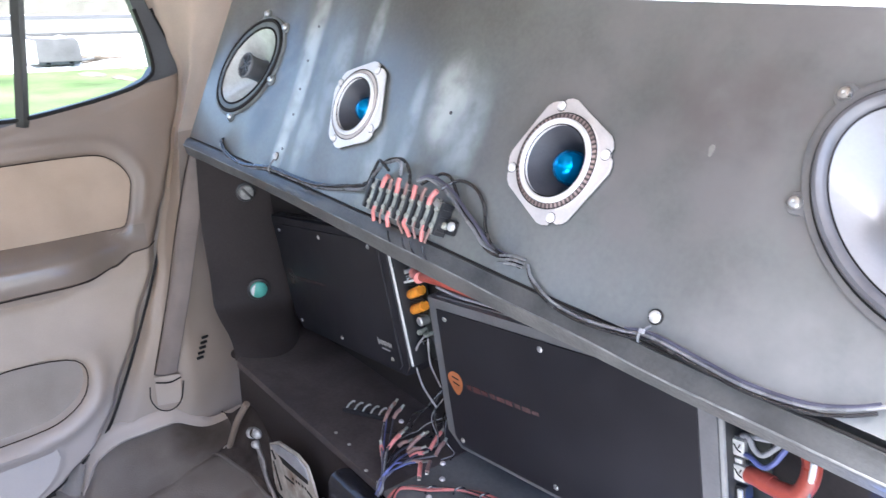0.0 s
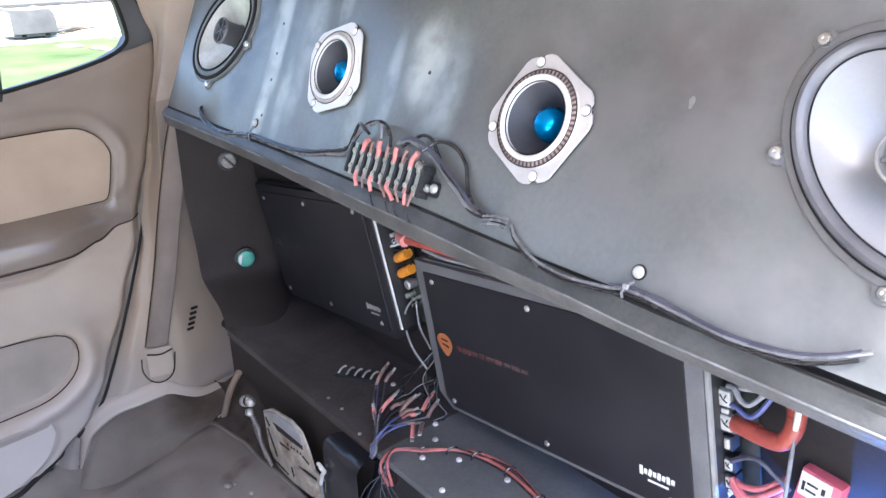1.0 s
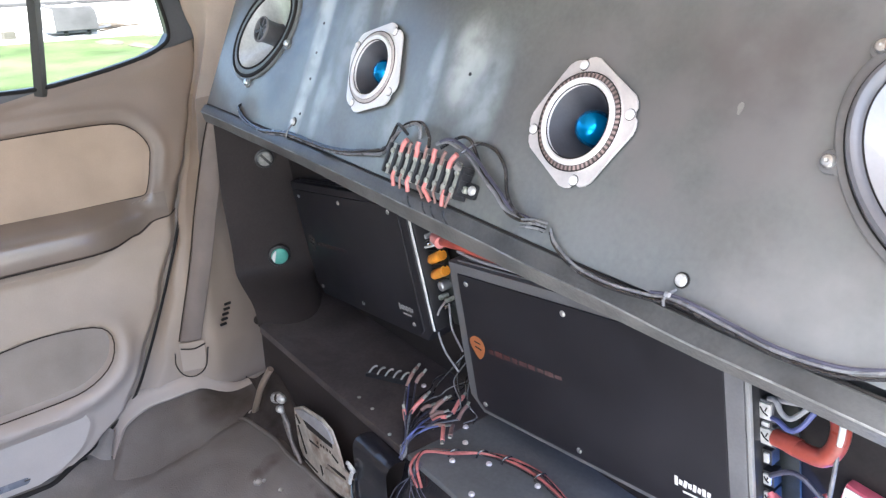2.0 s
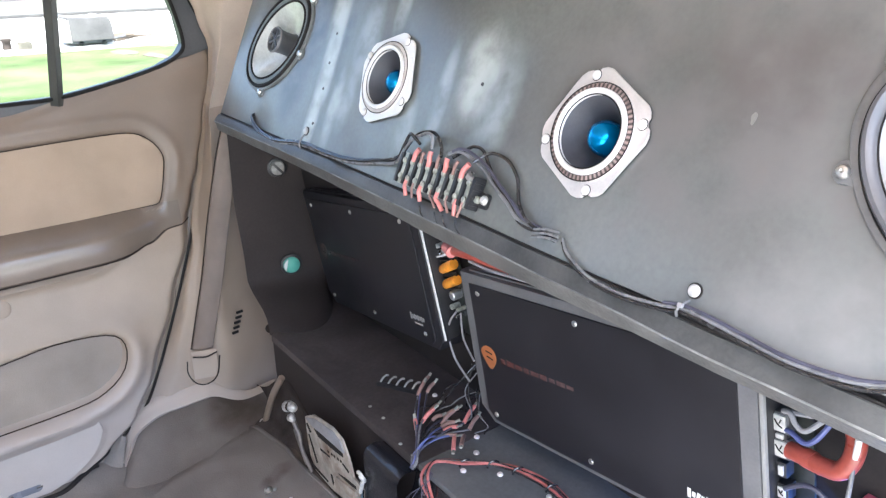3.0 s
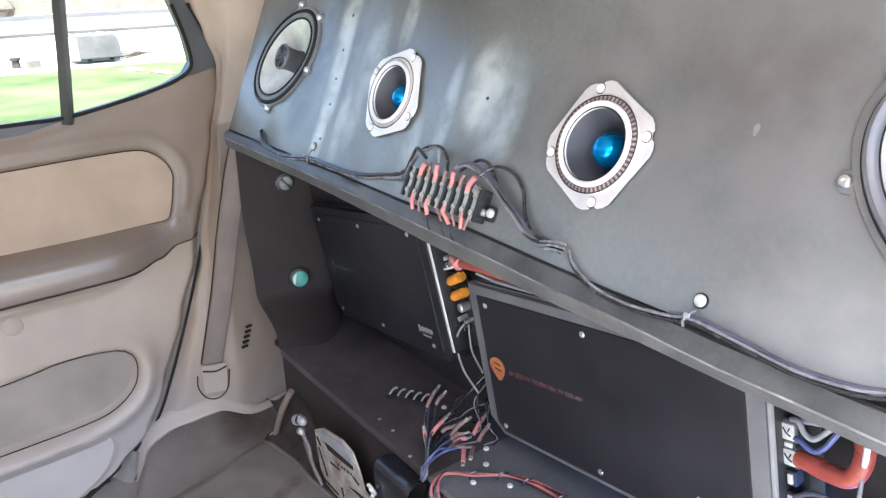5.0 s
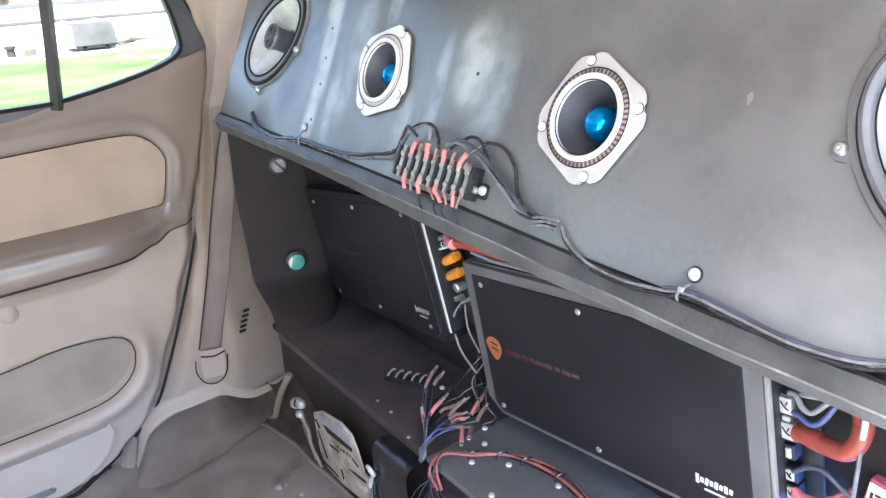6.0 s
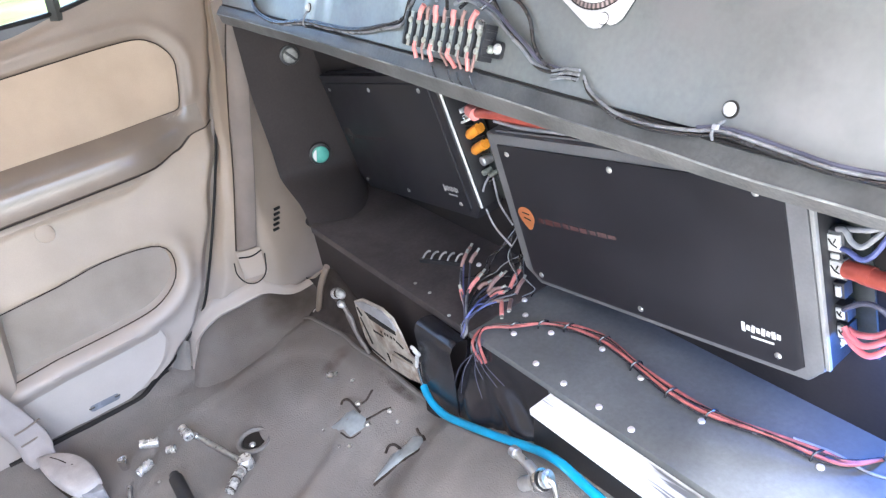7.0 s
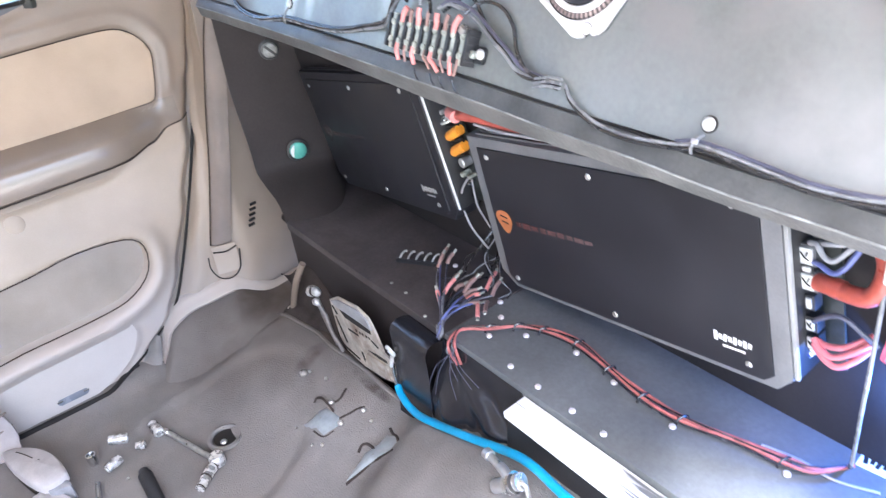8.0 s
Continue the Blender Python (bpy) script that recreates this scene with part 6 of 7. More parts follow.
def fuse_holder():
    t = thing("fuse_holder", pose(0.262, 0.176, 0.483, 0, 6, -4), "red fuse holder with a white printed label", "fuse holder")
    bm = bmesh.new()
    box(bm, 0.046, 0.024, 0.056, None, 0.005)
    body = part("body", bm, material("translucent_red_plastic", (0.75, 0.16, 0.22), rough=0.3, var=0.2, scale=30, fine=200, bump=0.05), t)
    for x in (-0.012, 0.012):
        bm = bmesh.new()
        lathe(bm, [(0.004, 0), (0.004, 0.002), (0.0025, 0.003), (0, 0.003)], 12, pose(x, -0.012, -0.020, 90))
        part("rivet", bm, STEEL, body)
    bm = bmesh.new()
    box(bm, 0.034, 0.001, 0.030, pose(-0.003, -0.0128, 0.010, 0, -4), 0)
    lab = part("label", bm, WHITE, t, "white label")
    for x, z, w, h in ((-0.015, 0.006, 0.003, 0.012), (-0.006, 0.012, 0.012, 0.0026), (-0.006, 0.003, 0.012, 0.0026), (0.006, 0.012, 0.004, 0.008)):
        bm = bmesh.new()
        box(bm, w, 0.001, h, pose(x, -0.0136, z + 0.001, 0, -4), 0)
        part("print_bar", bm, BLACK, lab)
    bm = bmesh.new()
    lathe(bm, [(0.006, 0), (0.006, 0.003), (0, 0.004)], 12, pose(0.036, 0.006, -0.074, 90))
    part("led", bm, BLUELED, t, "glowing blue lamp")
    return t


fuse_holder()
led_data = bpy.data.lights.new("blue_lamp", "POINT")
led_data.energy, led_data.color, led_data.shadow_soft_size = 0.48, (0.09, 0.28, 1.0), 0.006
led_lamp = new("blue_lamp", led_data)
led_lamp.location = (0.292, 0.166, 0.404)


# ---- on the shelf ----
def shelf_screw(x, y):
    bm = bmesh.new()
    lathe(bm, [(0.0050, 0.2705), (0.0050, 0.2735), (0.0038, 0.2755), (0, 0.2760)], 14, pose(x, y, 0))
    return tagged(part("shelf_screw", bm, CAST), "bright screw in the dark shelf", "screw", "shelf screws")


for x, y in ((-0.285, 0.051), (-0.242, 0.092), (-0.156, 0.116), (-0.072, 0.105), (0.039, 0.093), (0.182, 0.125), (-0.205, 0.025), (-0.143, 0.022), (-0.074, 0.021), (-0.015, 0.019), (-0.341, 0.125), (-0.308, 0.097), (-0.490, 0.145)):
    shelf_screw(x, y)
for x, y in ((-0.406, 0.011), (-0.368, 0.010), (-0.534, 0.0295), (-0.488, 0.029)):
    bm = bmesh.new()
    lathe(bm, [(0.0034, 0.2705), (0.0034, 0.2728), (0.0024, 0.2738), (0, 0.2740)], 12, pose(x, y, 0))
    tagged(part("shelf_screw", bm, TERMINAL), "dull sunk screw near the shelf's edge", "screw", "shelf screws")
REDRUN = [(-0.300, -0.010, 0.240), (-0.310, -0.012, 0.272), (-0.322, 0.010, 0.281), (-0.318, 0.030, 0.281), (-0.292, 0.058, 0.281), (-0.262, 0.092, 0.281), (-0.225, 0.113, 0.281), (-0.163, 0.126, 0.281), (-0.090, 0.113, 0.281), (-0.019, 0.102, 0.281), (0.044, 0.104, 0.281), (0.117, 0.121, 0.281), (0.172, 0.132, 0.281), (0.203, 0.143, 0.281), (0.226, 0.178, 0.280)]
red = thing("remote_wire", pose(0, 0, 0), "dusty red wires tied in a bundle along the shelf", "wire")
for k, (dx, dy, dz, mt) in enumerate(((0, 0, 0, RED_DUSTY), (0.003, 0.007, 0.0005, RED_DUSTY), (0.0015, 0.0035, 0.0022, WIRE), (-0.002, -0.004, -0.002, WIRE))):
    bm = bmesh.new()
    wob = [(x + dx + 0.002 * math.sin(5 * i + k), y + dy + 0.002 * math.cos(4 * i + 2 * k), z + dz) for i, (x, y, z) in enumerate(REDRUN)]
    tube(bm, wob, 0.0025 if mt == RED_DUSTY else 0.0013, 8, 6)
    part("strand", bm, mt, red)
cable("shelf_wire", EYE4, [(0.140, 0.136, 0.283), (0.155, 0.143, 0.280), (0.186, 0.153, 0.276), (0.225, 0.154, 0.2742), (0.269, 0.172, 0.2742)], 0.0018, LEADGREY, "thin pale wire lying on the shelf", "", 8)
for k in (4, 5, 6, 7, 8, 9, 10, 12):
    x, y, z = REDRUN[k]
    cable_tie([(x - 0.003, y - 0.007, 0.274), (x - 0.002, y - 0.004, 0.2825), (x + 0.001, y + 0.003, 0.2855), (x + 0.003, y + 0.010, 0.283), (x + 0.004, y + 0.012, 0.274)], "black cable tie on the red wires")
# white sticker with unreadable print
stk = thing("sticker", pose(0.244, 0.214, 0.2725, 0, 0, 6), "white sticker with black print on the shelf", "sticker")
bm = bmesh.new()
box(bm, 0.036, 0.034, 0.001, pose(0, 0, 0.0005), 0)
part("paper", bm, WHITE, stk)
for k in range(4):
    bm = bmesh.new()
    box(bm, 0.005, 0.020 - 0.005 * (k % 2), 0.0006, pose(-0.0115 + 0.0078 * k, 0.001 * (k % 2), 0.0013, 0, 0, 12 - 8 * k), 0)
    part("print_bar", bm, BLACK, stk)

TIPS = [(-0.5265, 0.1567), (-0.4909, 0.1444), (-0.4396, 0.1144), (-0.4068, 0.1352), (-0.4087, 0.1002), (-0.3786, 0.1061), (-0.3883, 0.1583), (-0.3629, 0.1447), (-0.3575, 0.0955), (-0.3159, 0.0549), (-0.3105, 0.0671), (-0.4247, 0.0548), (-0.5080, 0.1330), (-0.4200, 0.0920), (-0.3950, 0.1180), (-0.3450, 0.0840)]
ROOTS = [(-0.5143, 0.1304), (-0.4888, 0.1261), (-0.4335, 0.0863), (-0.4049, 0.1028), (-0.4115, 0.0818), (-0.3889, 0.0851), (-0.3708, 0.1203), (-0.3530, 0.1178), (-0.3818, 0.0855), (-0.3508, 0.0845), (-0.3469, 0.1013), (-0.4129, 0.0490), (-0.4980, 0.1120), (-0.4180, 0.0640), (-0.3960, 0.0900), (-0.3640, 0.0700)]
harness = thing("wire_harness", pose(0, 0, 0), "tangle of blue wires ending in pink crimp sleeves on the shelf", "wire harness")
rnd = random.Random(4)
for k, (a, b) in enumerate(zip(TIPS, ROOTS)):
    z0, z1 = 0.280 + rnd.random() * 0.008, 0.290 + rnd.random() * 0.012
    bm = bmesh.new()
    mid = Vector(((b[0] - 0.362) / 2 + rnd.uniform(-0.006, 0.006), (b[1] + 0.012) / 2, 0.288 + rnd.random() * 0.008))
    tube(bm, [(-0.352 + rnd.uniform(-0.004, 0.004), -0.004, 0.262), (-0.356 + rnd.uniform(-0.006, 0.006), 0.008, 0.280), mid, (b[0], b[1], z0)], 0.0016, 8, 5)
    part("strand", bm, (WIRE_BLUE, WIRE_VIOLET, WIRE_GREY, WIRE_VIOLET, WIRE)[k % 5], harness)
    bm = bmesh.new()
    tube(bm, [(b[0], b[1], z0), ((a[0] + b[0]) / 2, (a[1] + b[1]) / 2, (z0 + z1) / 2 + 0.003), (a[0], a[1], z1)], 0.0036, 10, 3)
    part("crimp", bm, CRIMP if k in (6, 8, 9, 11, 13) else CRIMP_TAN, harness, "crimp sleeve")
    bm = bmesh.new()
    d = (Vector((a[0], a[1], z1)) - Vector((b[0], b[1], z0))).normalized() * 0.010
    tube(bm, [(a[0], a[1], z1), Vector((a[0], a[1], z1)) + d], 0.0030, 8, 1, 0.5)
    part("spade", bm, TERMINAL, harness, "dull metal spade tip")
rnd = random.Random(11)
for k in range(9):
    a = Vector((-0.395 + rnd.uniform(-0.02, 0.02), 0.180 + rnd.uniform(-0.01, 0.015), 0.335 + rnd.uniform(-0.03, 0.05)))
    b = Vector((-0.47 + 0.016 * k + rnd.uniform(-0.01, 0.01), 0.150 + rnd.uniform(-0.02, 0.012), 0.2765))
    m1 = a.lerp(b, 0.4) + Vector((rnd.uniform(-0.02, 0.01), -0.004, rnd.uniform(-0.015, 0.015)))
    m2 = a.lerp(b, 0.8) + Vector((rnd.uniform(-0.015, 0.015), -0.006, rnd.uniform(0.0, 0.012)))
    cable("loose_wire", EYE4, [a, m1, m2, b, b + Vector((rnd.uniform(-0.03, 0.02), rnd.uniform(-0.035, -0.01), 0.0))], 0.0012, (WIRE, WIRE, WIRE_GREY)[k % 3], "thin dark loose wire trailing onto the shelf", "loose wires", 6)
comb = thing("connector_comb", pose(-0.552, 0.101, 0.276, 0, 0, 30), "black connector strip with four bent spades on the shelf", "connector")
bm = bmesh.new()
box(bm, 0.085, 0.008, 0.008, None, 0.0015)
part("bar", bm, BLACK, comb)
for k in range(5):
    bm = bmesh.new()
    x = -0.036 + 0.017 * k
    tube(bm, [(x, 0.001, 0.003), (x + 0.002, 0.008, 0.009), (x + 0.006, 0.015, 0.012), (x + 0.0105, 0.016, 0.012)], 0.0021, 8, 3)
    part("spade", bm, DULL, comb, "bent dull spade")


# ---- gap below the shelf ----
def black_cover():
    """A black box-like cover under the shelf's edge, running on as creased film."""
    t = thing("plastic_cover", pose(0, 0, 0), "shiny black plastic cover below the shelf's front edge", "plastic cover")
    bm = bmesh.new()
    rows = []
    for i in range(22):
        x = -0.462 + 0.115 * i / 21
        end = 0.020 * (1 - step(-0.462, -0.450, x))
        row = []
        for y, z in ((0.012, 0.252), (-0.004, 0.260), (-0.018, 0.262), (-0.030, 0.257), (-0.036, 0.246), (-0.037, 0.20), (-0.040, 0.14), (-0.046, 0.06), (-0.050, -0.02)):
            w = 0.003 * noise.noise(Vector((x * 20, z * 14, 2.0)))
            row.append((x, y + w + end * 0.4, z - end))
        rows.append(row)
    sheet(bm, rows)
    part("box_end", bm, SHINY, t)
    bm = bmesh.new()
    rows = []
    for i in range(40):
        x = -0.350 + 0.192 * i / 39
        row = []
        for k in range(26):
            q = k / 25
            y, z = 0.004 - 0.036 * step(0.0, 0.45, q) - 0.010 * q, 0.262 - 0.012 * step(0.0, 0.1, q) - 0.25 * q
            w = abs(noise.noise(Vector((x * 9 + z * 13, z * 6 - x * 9, 5.0)))) * 0.020 * step(0.0, 0.25, q)
            row.append((x, y - w, z + 0.3 * w))
        rows.append(row)
    sheet(bm, rows)
    part("film", bm, SHINY, t, "creased black film")
    return t


for k, (x, y, z) in enumerate(((-0.272, -0.026, 0.236), (-0.240, -0.024, 0.238), (-0.312, -0.046, 0.196), (-0.226, -0.020, 0.247), (-0.262, -0.040, 0.212), (-0.330, -0.044, 0.205))):
    cable("stray_wire", EYE4, [(-0.316 + 0.002 * k, 0.006, 0.276), (-0.312 + 0.002 * k, -0.008, 0.268), ((x - 0.312) / 2, (y - 0.014) / 2 - 0.006, (z + 0.268) / 2 + 0.004), (x, y - 0.004, z)], 0.0006, WIRE_VIOLET, "thin dull stray wire over the black film", "stray wires", 6)
SHINY = material("shiny_black_film", (0.016, 0.016, 0.020), rough=0.25, var=0.3, scale=12, fine=80, bump=0.08, spec=0.7, even=True)
black_cover()


DENTED = material("pale_dented_metal", (0.47, 0.46, 0.44), rough=0.38, metal=0.4, var=0.45, scale=120, fine=400, bump=0.3)
ROD = material("grey_brown_rod", (0.17, 0.152, 0.140), rough=0.5, metal=0.2, var=0.4, scale=60, fine=300, bump=0.2)


def hinge_bracket():
    t = thing("seat_bracket", pose(0, 0, 0), "pale rusty seat hinge bracket bolted to the floor", "seat bracket")
    m = Matrix(((1, 0, 0, 0), (0, 0, -1, -0.030), (0, 1, 0, 0), (0, 0, 0, 1)))
    bm = bmesh.new()
    plate = [(-0.683, 0.1966), (-0.6455, 0.2200), (-0.568, 0.2340), (-0.5316, 0.2280), (-0.5127, 0.2009), (-0.4964, 0.1640), (-0.4548, 0.1578), (-0.4696, 0.1081), (-0.5152, 0.0936), (-0.5833, 0.0807), (-0.6163, 0.083), (-0.6531, 0.0838), (-0.673, 0.1094), (-0.6788, 0.1425)]
    prism(bm, plate, 0.0, 0.004, m, 0.001)
    p = part("plate", bm, RUST, t)
    # doubled upper bar, dark slots and a folded lower flange
    bm = bmesh.new()
    prism(bm, [(-0.676, 0.1985), (-0.640, 0.2160), (-0.566, 0.2290), (-0.537, 0.2230), (-0.523, 0.2040), (-0.600, 0.1990), (-0.650, 0.1945)], 0.0042, 0.0072, m, 0.001)
    part("bar", bm, LEADGREY, p, "grey doubled bar")
    for slot in ([(-0.645, 0.1900), (-0.612, 0.1945), (-0.532, 0.1985), (-0.531, 0.1900), (-0.570, 0.1850), (-0.628, 0.1800)], [(-0.556, 0.1390), (-0.526, 0.1467), (-0.490, 0.1512), (-0.488, 0.1458), (-0.516, 0.1410)], [(-0.6780, 0.1840), (-0.6730, 0.1880), (-0.6580, 0.1740), (-0.6640, 0.1690)], [(-0.588, 0.1180), (-0.582, 0.1190), (-0.574, 0.0960), (-0.580, 0.0950)], [(-0.672, 0.1620), (-0.668, 0.1640), (-0.640, 0.1120), (-0.646, 0.1080)], [(-0.625, 0.1560), (-0.585, 0.1600), (-0.587, 0.1565), (-0.622, 0.1520)], [(-0.535, 0.1760), (-0.512, 0.1700), (-0.514, 0.1660), (-0.536, 0.1720)], [(-0.660, 0.0960), (-0.600, 0.0930), (-0.602, 0.0890), (-0.655, 0.0900)]):
        bm = bmesh.new()
        prism(bm, slot, 0.0042, 0.0050, m)
        part("slot", bm, SEAL, p, "dark slot")
    bm = bmesh.new()
    prism(bm, [(-0.5603, 0.1300), (-0.5740, 0.1000), (-0.5680, 0.0925), (-0.5150, 0.1030), (-0.4740, 0.1150), (-0.4900, 0.1400)], 0.0042, 0.0085, m, 0.0015)
    part("flange", bm, RUST, p, "folded lower flange")
    for x in (-0.590, -0.576, -0.566, -0.552, -0.541):
        bm = bmesh.new()
        box(bm, 0.0050, 0.0008, 0.0048, pose(x, -0.0348, 0.172 + 0.16 * (x + 0.565), 0, 8), 0)
        part("print_bar", bm, SEAM_DARK, p, "dark stamped mark", smooth=False)
    for a, b in (((-0.7314, 0.141), (-0.664, 0.076)), ((-0.7129, 0.1403), (-0.684, 0.084))):
        bm = bmesh.new()
        tube(bm, [(a[0], -0.036, a[1]), ((a[0] + b[0]) / 2, -0.040, (a[1] + b[1]) / 2 + 0.004), (b[0], -0.038, b[1])], 0.0040, 10, 4)
        part("lever", bm, ROD, t, "bent grey-brown rod")
    # lumpy pale knuckle of two dented balls
    for x, z, r, squash in ((-0.742, 0.193, 0.0120, 0.85), (-0.722, 0.201, 0.0100, 1.0), (-0.731, 0.172, 0.0088, 1.0), (-0.756, 0.184, 0.0070, 1.0)):
        bm = bmesh.new()
        bmesh.ops.create_icosphere(bm, subdivisions=3, radius=r)
        for v in bm.verts:
            v.co *= 1 + 0.22 * noise.noise(v.co * 110 + Vector((x * 60, 0, 0)))
            v.co = Vector((v.co.x * 1.15 - 0.25 * v.co.z, v.co.y, v.co.z * squash)) + Vector((x, -0.042, z))
        part("knuckle", bm, DENTED, t, "pale dented metal knuckle")
    bm = bmesh.new()
    tube(bm, [(-0.7365, -0.0430, 0.1830), (-0.7345, -0.0425, 0.1800)], 0.0086, 14, 1)
    tube(bm, [(-0.7300, -0.0440, 0.1995), (-0.7285, -0.0440, 0.2000)], 0.0098, 14, 1)
    part("groove", bm, SEAM_DARK, t, "dark groove of the knuckle")
    bm = bmesh.new()
    tube(bm, [(-0.735, -0.040, 0.178), (-0.725, -0.038, 0.155), (-0.712, -0.036, 0.136)], 0.0050, 10, 3)
    part("stem", bm, ROD, t, "grey-brown stem")
    for cx, cz, ring_r, wire_r, pin in ((-0.447, 0.206, 0.0085, 0.0034, ((-0.441, 0.199), (-0.446, 0.186), (-0.451, 0.170))),):
        bm = bmesh.new()
        tube(bm, [(cx + ring_r * math.cos(a), -0.046 - 0.004 * math.sin(a), cz + ring_r * 1.1 * math.sin(a)) for a in (radians(24 * k + 200) for k in range(14))], wire_r, 8, 1)
        tube(bm, [(x, -0.047, z) for x, z in pin], wire_r * 0.95, 8, 3)
        for v in bm.verts:
            v.co += 0.0016 * Vector((noise.noise(v.co * 90), noise.noise(v.co * 90 + Vector((5, 0, 0))), noise.noise(v.co * 90 + Vector((0, 5, 0)))))
        part("eye_hook", bm, NICKEL, t, "pale dented metal eye hook")
    bm = bmesh.new()
    tube(bm, [(-0.451, -0.043, 0.172), (-0.4495, -0.045, 0.155), (-0.445, -0.046, 0.138), (-0.441, -0.046, 0.122)], 0.0040, 10, 3, 0.7)
    part("lug", bm, CHROME, t, "bare cable lug")
    bm = bmesh.new()
    tube(bm, [(-0.806, -0.022, 0.222), (-0.820, -0.030, 0.195), (-0.842, -0.034, 0.160), (-0.873, -0.036, 0.104), (-0.890, -0.036, 0.074)], 0.0070, 10, 4)
    part("post", bm, TAUPE, t, "taupe coated post")
    bm = bmesh.new()
    lathe(bm, [(0.0095, -0.010), (0.0095, 0.008), (0.006, 0.012), (0, 0.012)], 14, Matrix.Translation((-0.898, -0.037, 0.064)) @ pose(0, 0, 0, 20, 30))
    part("foot", bm, CREAM, t, "cream plastic foot")
    bm = bmesh.new()
    tube(bm, [(-0.86, -0.050, 0.050), (-0.78, -0.052, 0.050), (-0.70, -0.050, 0.036), (-0.62, -0.048, 0.022), (-0.52, -0.046, 0.020)], 0.007, 10, 4)
    part("rail", bm, STEEL, t, "low steel rail")
    return t


hinge_bracket()
cable("ground_cable", EYE4, [(-0.443, -0.046, 0.129), (-0.430, -0.050, 0.121), (-0.402, -0.056, 0.118), (-0.366, -0.058, 0.118), (-0.307, -0.058, 0.137), (-0.210, -0.060, 0.178), (-0.092, -0.062, 0.228), (-0.017, -0.068, 0.234), (0.055, -0.073, 0.228), (0.13, -0.08, 0.20)], 0.0068, BLUE, "thick bright blue cable along the shelf's foot", "", 14)


def anchor():
    t = thing("anchor_bolt", pose(0, 0, 0), "steel anchor bolt and bent link beside the blue cable", "anchor bolt")
    for a, b, r, mt in (((-0.136, -0.089, 0.226), (-0.126, -0.090, 0.227), 0.0085, ALU), ((-0.126, -0.090, 0.227), (-0.100, -0.093, 0.226), 0.0058, STEEL), ((-0.100, -0.106, 0.200), (-0.080, -0.099, 0.216), 0.0105, ALU), ((-0.080, -0.099, 0.216), (-0.076, -0.0975, 0.219), 0.0150, STEEL), ((-0.073, -0.0965, 0.2215), (-0.069, -0.095, 0.2245), 0.0160, CHROME), ((-0.066, -0.094, 0.227), (-0.060, -0.092, 0.2315), 0.0125, STEEL)):
        bm = bmesh.new()
        tube(bm, [a, b], r, 16, 1)
        part("bolt", bm, mt, t)
    bm = bmesh.new()
    tube(bm, [(-0.100, -0.093, 0.228), (-0.090, -0.096, 0.231), (-0.080, -0.098, 0.229)], 0.0075, 10, 3)
    part("nut", bm, ALU, t, "bright nut")
    bm = bmesh.new()
    tube(bm, [(-0.066, -0.094, 0.232), (-0.052, -0.092, 0.230), (-0.048, -0.092, 0.214), (-0.043, -0.094, 0.196), (-0.030, -0.096, 0.178), (-0.022, -0.096, 0.160)], 0.0036, 10, 4)
    part("link", bm, STEEL, t, "bent steel link")
    bm = bmesh.new()
    tube(bm, [(-0.024, -0.096, 0.168), (-0.016, -0.098, 0.150), (-0.008, -0.100, 0.130)], 0.014, 14, 3)
    part("sleeve", bm, SINK, t, "dull grey sleeve")
    return t


anchor()


# ---- belt, vents and buttons on the pillar trim ----
belt = thing("seat_belt", pose(0, 0, 0), "grey-brown seat belt hanging over cream pillar trim", "seat belt")
bm = bmesh.new()
rows = []
for k, (x, y, z) in enumerate(smooth_line([(-1.072, 0.052, 0.745), (-1.066, 0.040, 0.715), (-1.066, 0.014, 0.636), (-1.078, -0.016, 0.504), (-1.072, -0.048, 0.377), (-1.064, -0.088, 0.245), (-1.062, -0.100, 0.205)], 6)):
    d = Vector((0.42, 0.90, 0.06)) * 0.0225
    rows.append([Vector((x, y, z)) + d * s + Vector((0.006, -0.003, 0)) * (1 - s * s) for s in (-1, -0.9, -0.4, 0, 0.4, 0.9, 1)])
sheet(bm, rows)
web = part("webbing", bm, WEB, belt)
sol = web.modifiers.new("thickness", "SOLIDIFY")
sol.thickness = 0.0022
bm = bmesh.new()
tube(bm, [(-1.050, -0.142, 0.190), (-1.048, -0.144, 0.160), (-1.044, -0.130, 0.132), (-1.040, -0.105, 0.124), (-1.036, -0.082, 0.142), (-1.034, -0.072, 0.190)], 0.0015, 8, 5)
part("anchor_rim", bm, SEAL, belt, "dark anchor ring")
bm = bmesh.new()
sheet(bm, [[(-1.060 + 0.004 * j, -0.128 + 0.052 * j / 4, 0.205 - 0.018 * i) for j in range(5)] for i in range(5)])
cover = part("anchor_cover", bm, CREAM, belt, "cream anchor cover")
bm = bmesh.new()
tube(bm, [(-1.052, -0.128, 0.196), (-1.046, -0.100, 0.190), (-1.044, -0.074, 0.196)], 0.0018, 8, 4)
part("anchor_slot", bm, SEAL, belt, "dark slot edge")
bm = bmesh.new()
tube(bm, [(row[0].x - 0.004, row[0].y - 0.002, row[0].z) for row in rows], 0.0016, 6, 1)
part("web_dark_edge", bm, SEAM_DARK, belt, "dark edge beside the webbing")

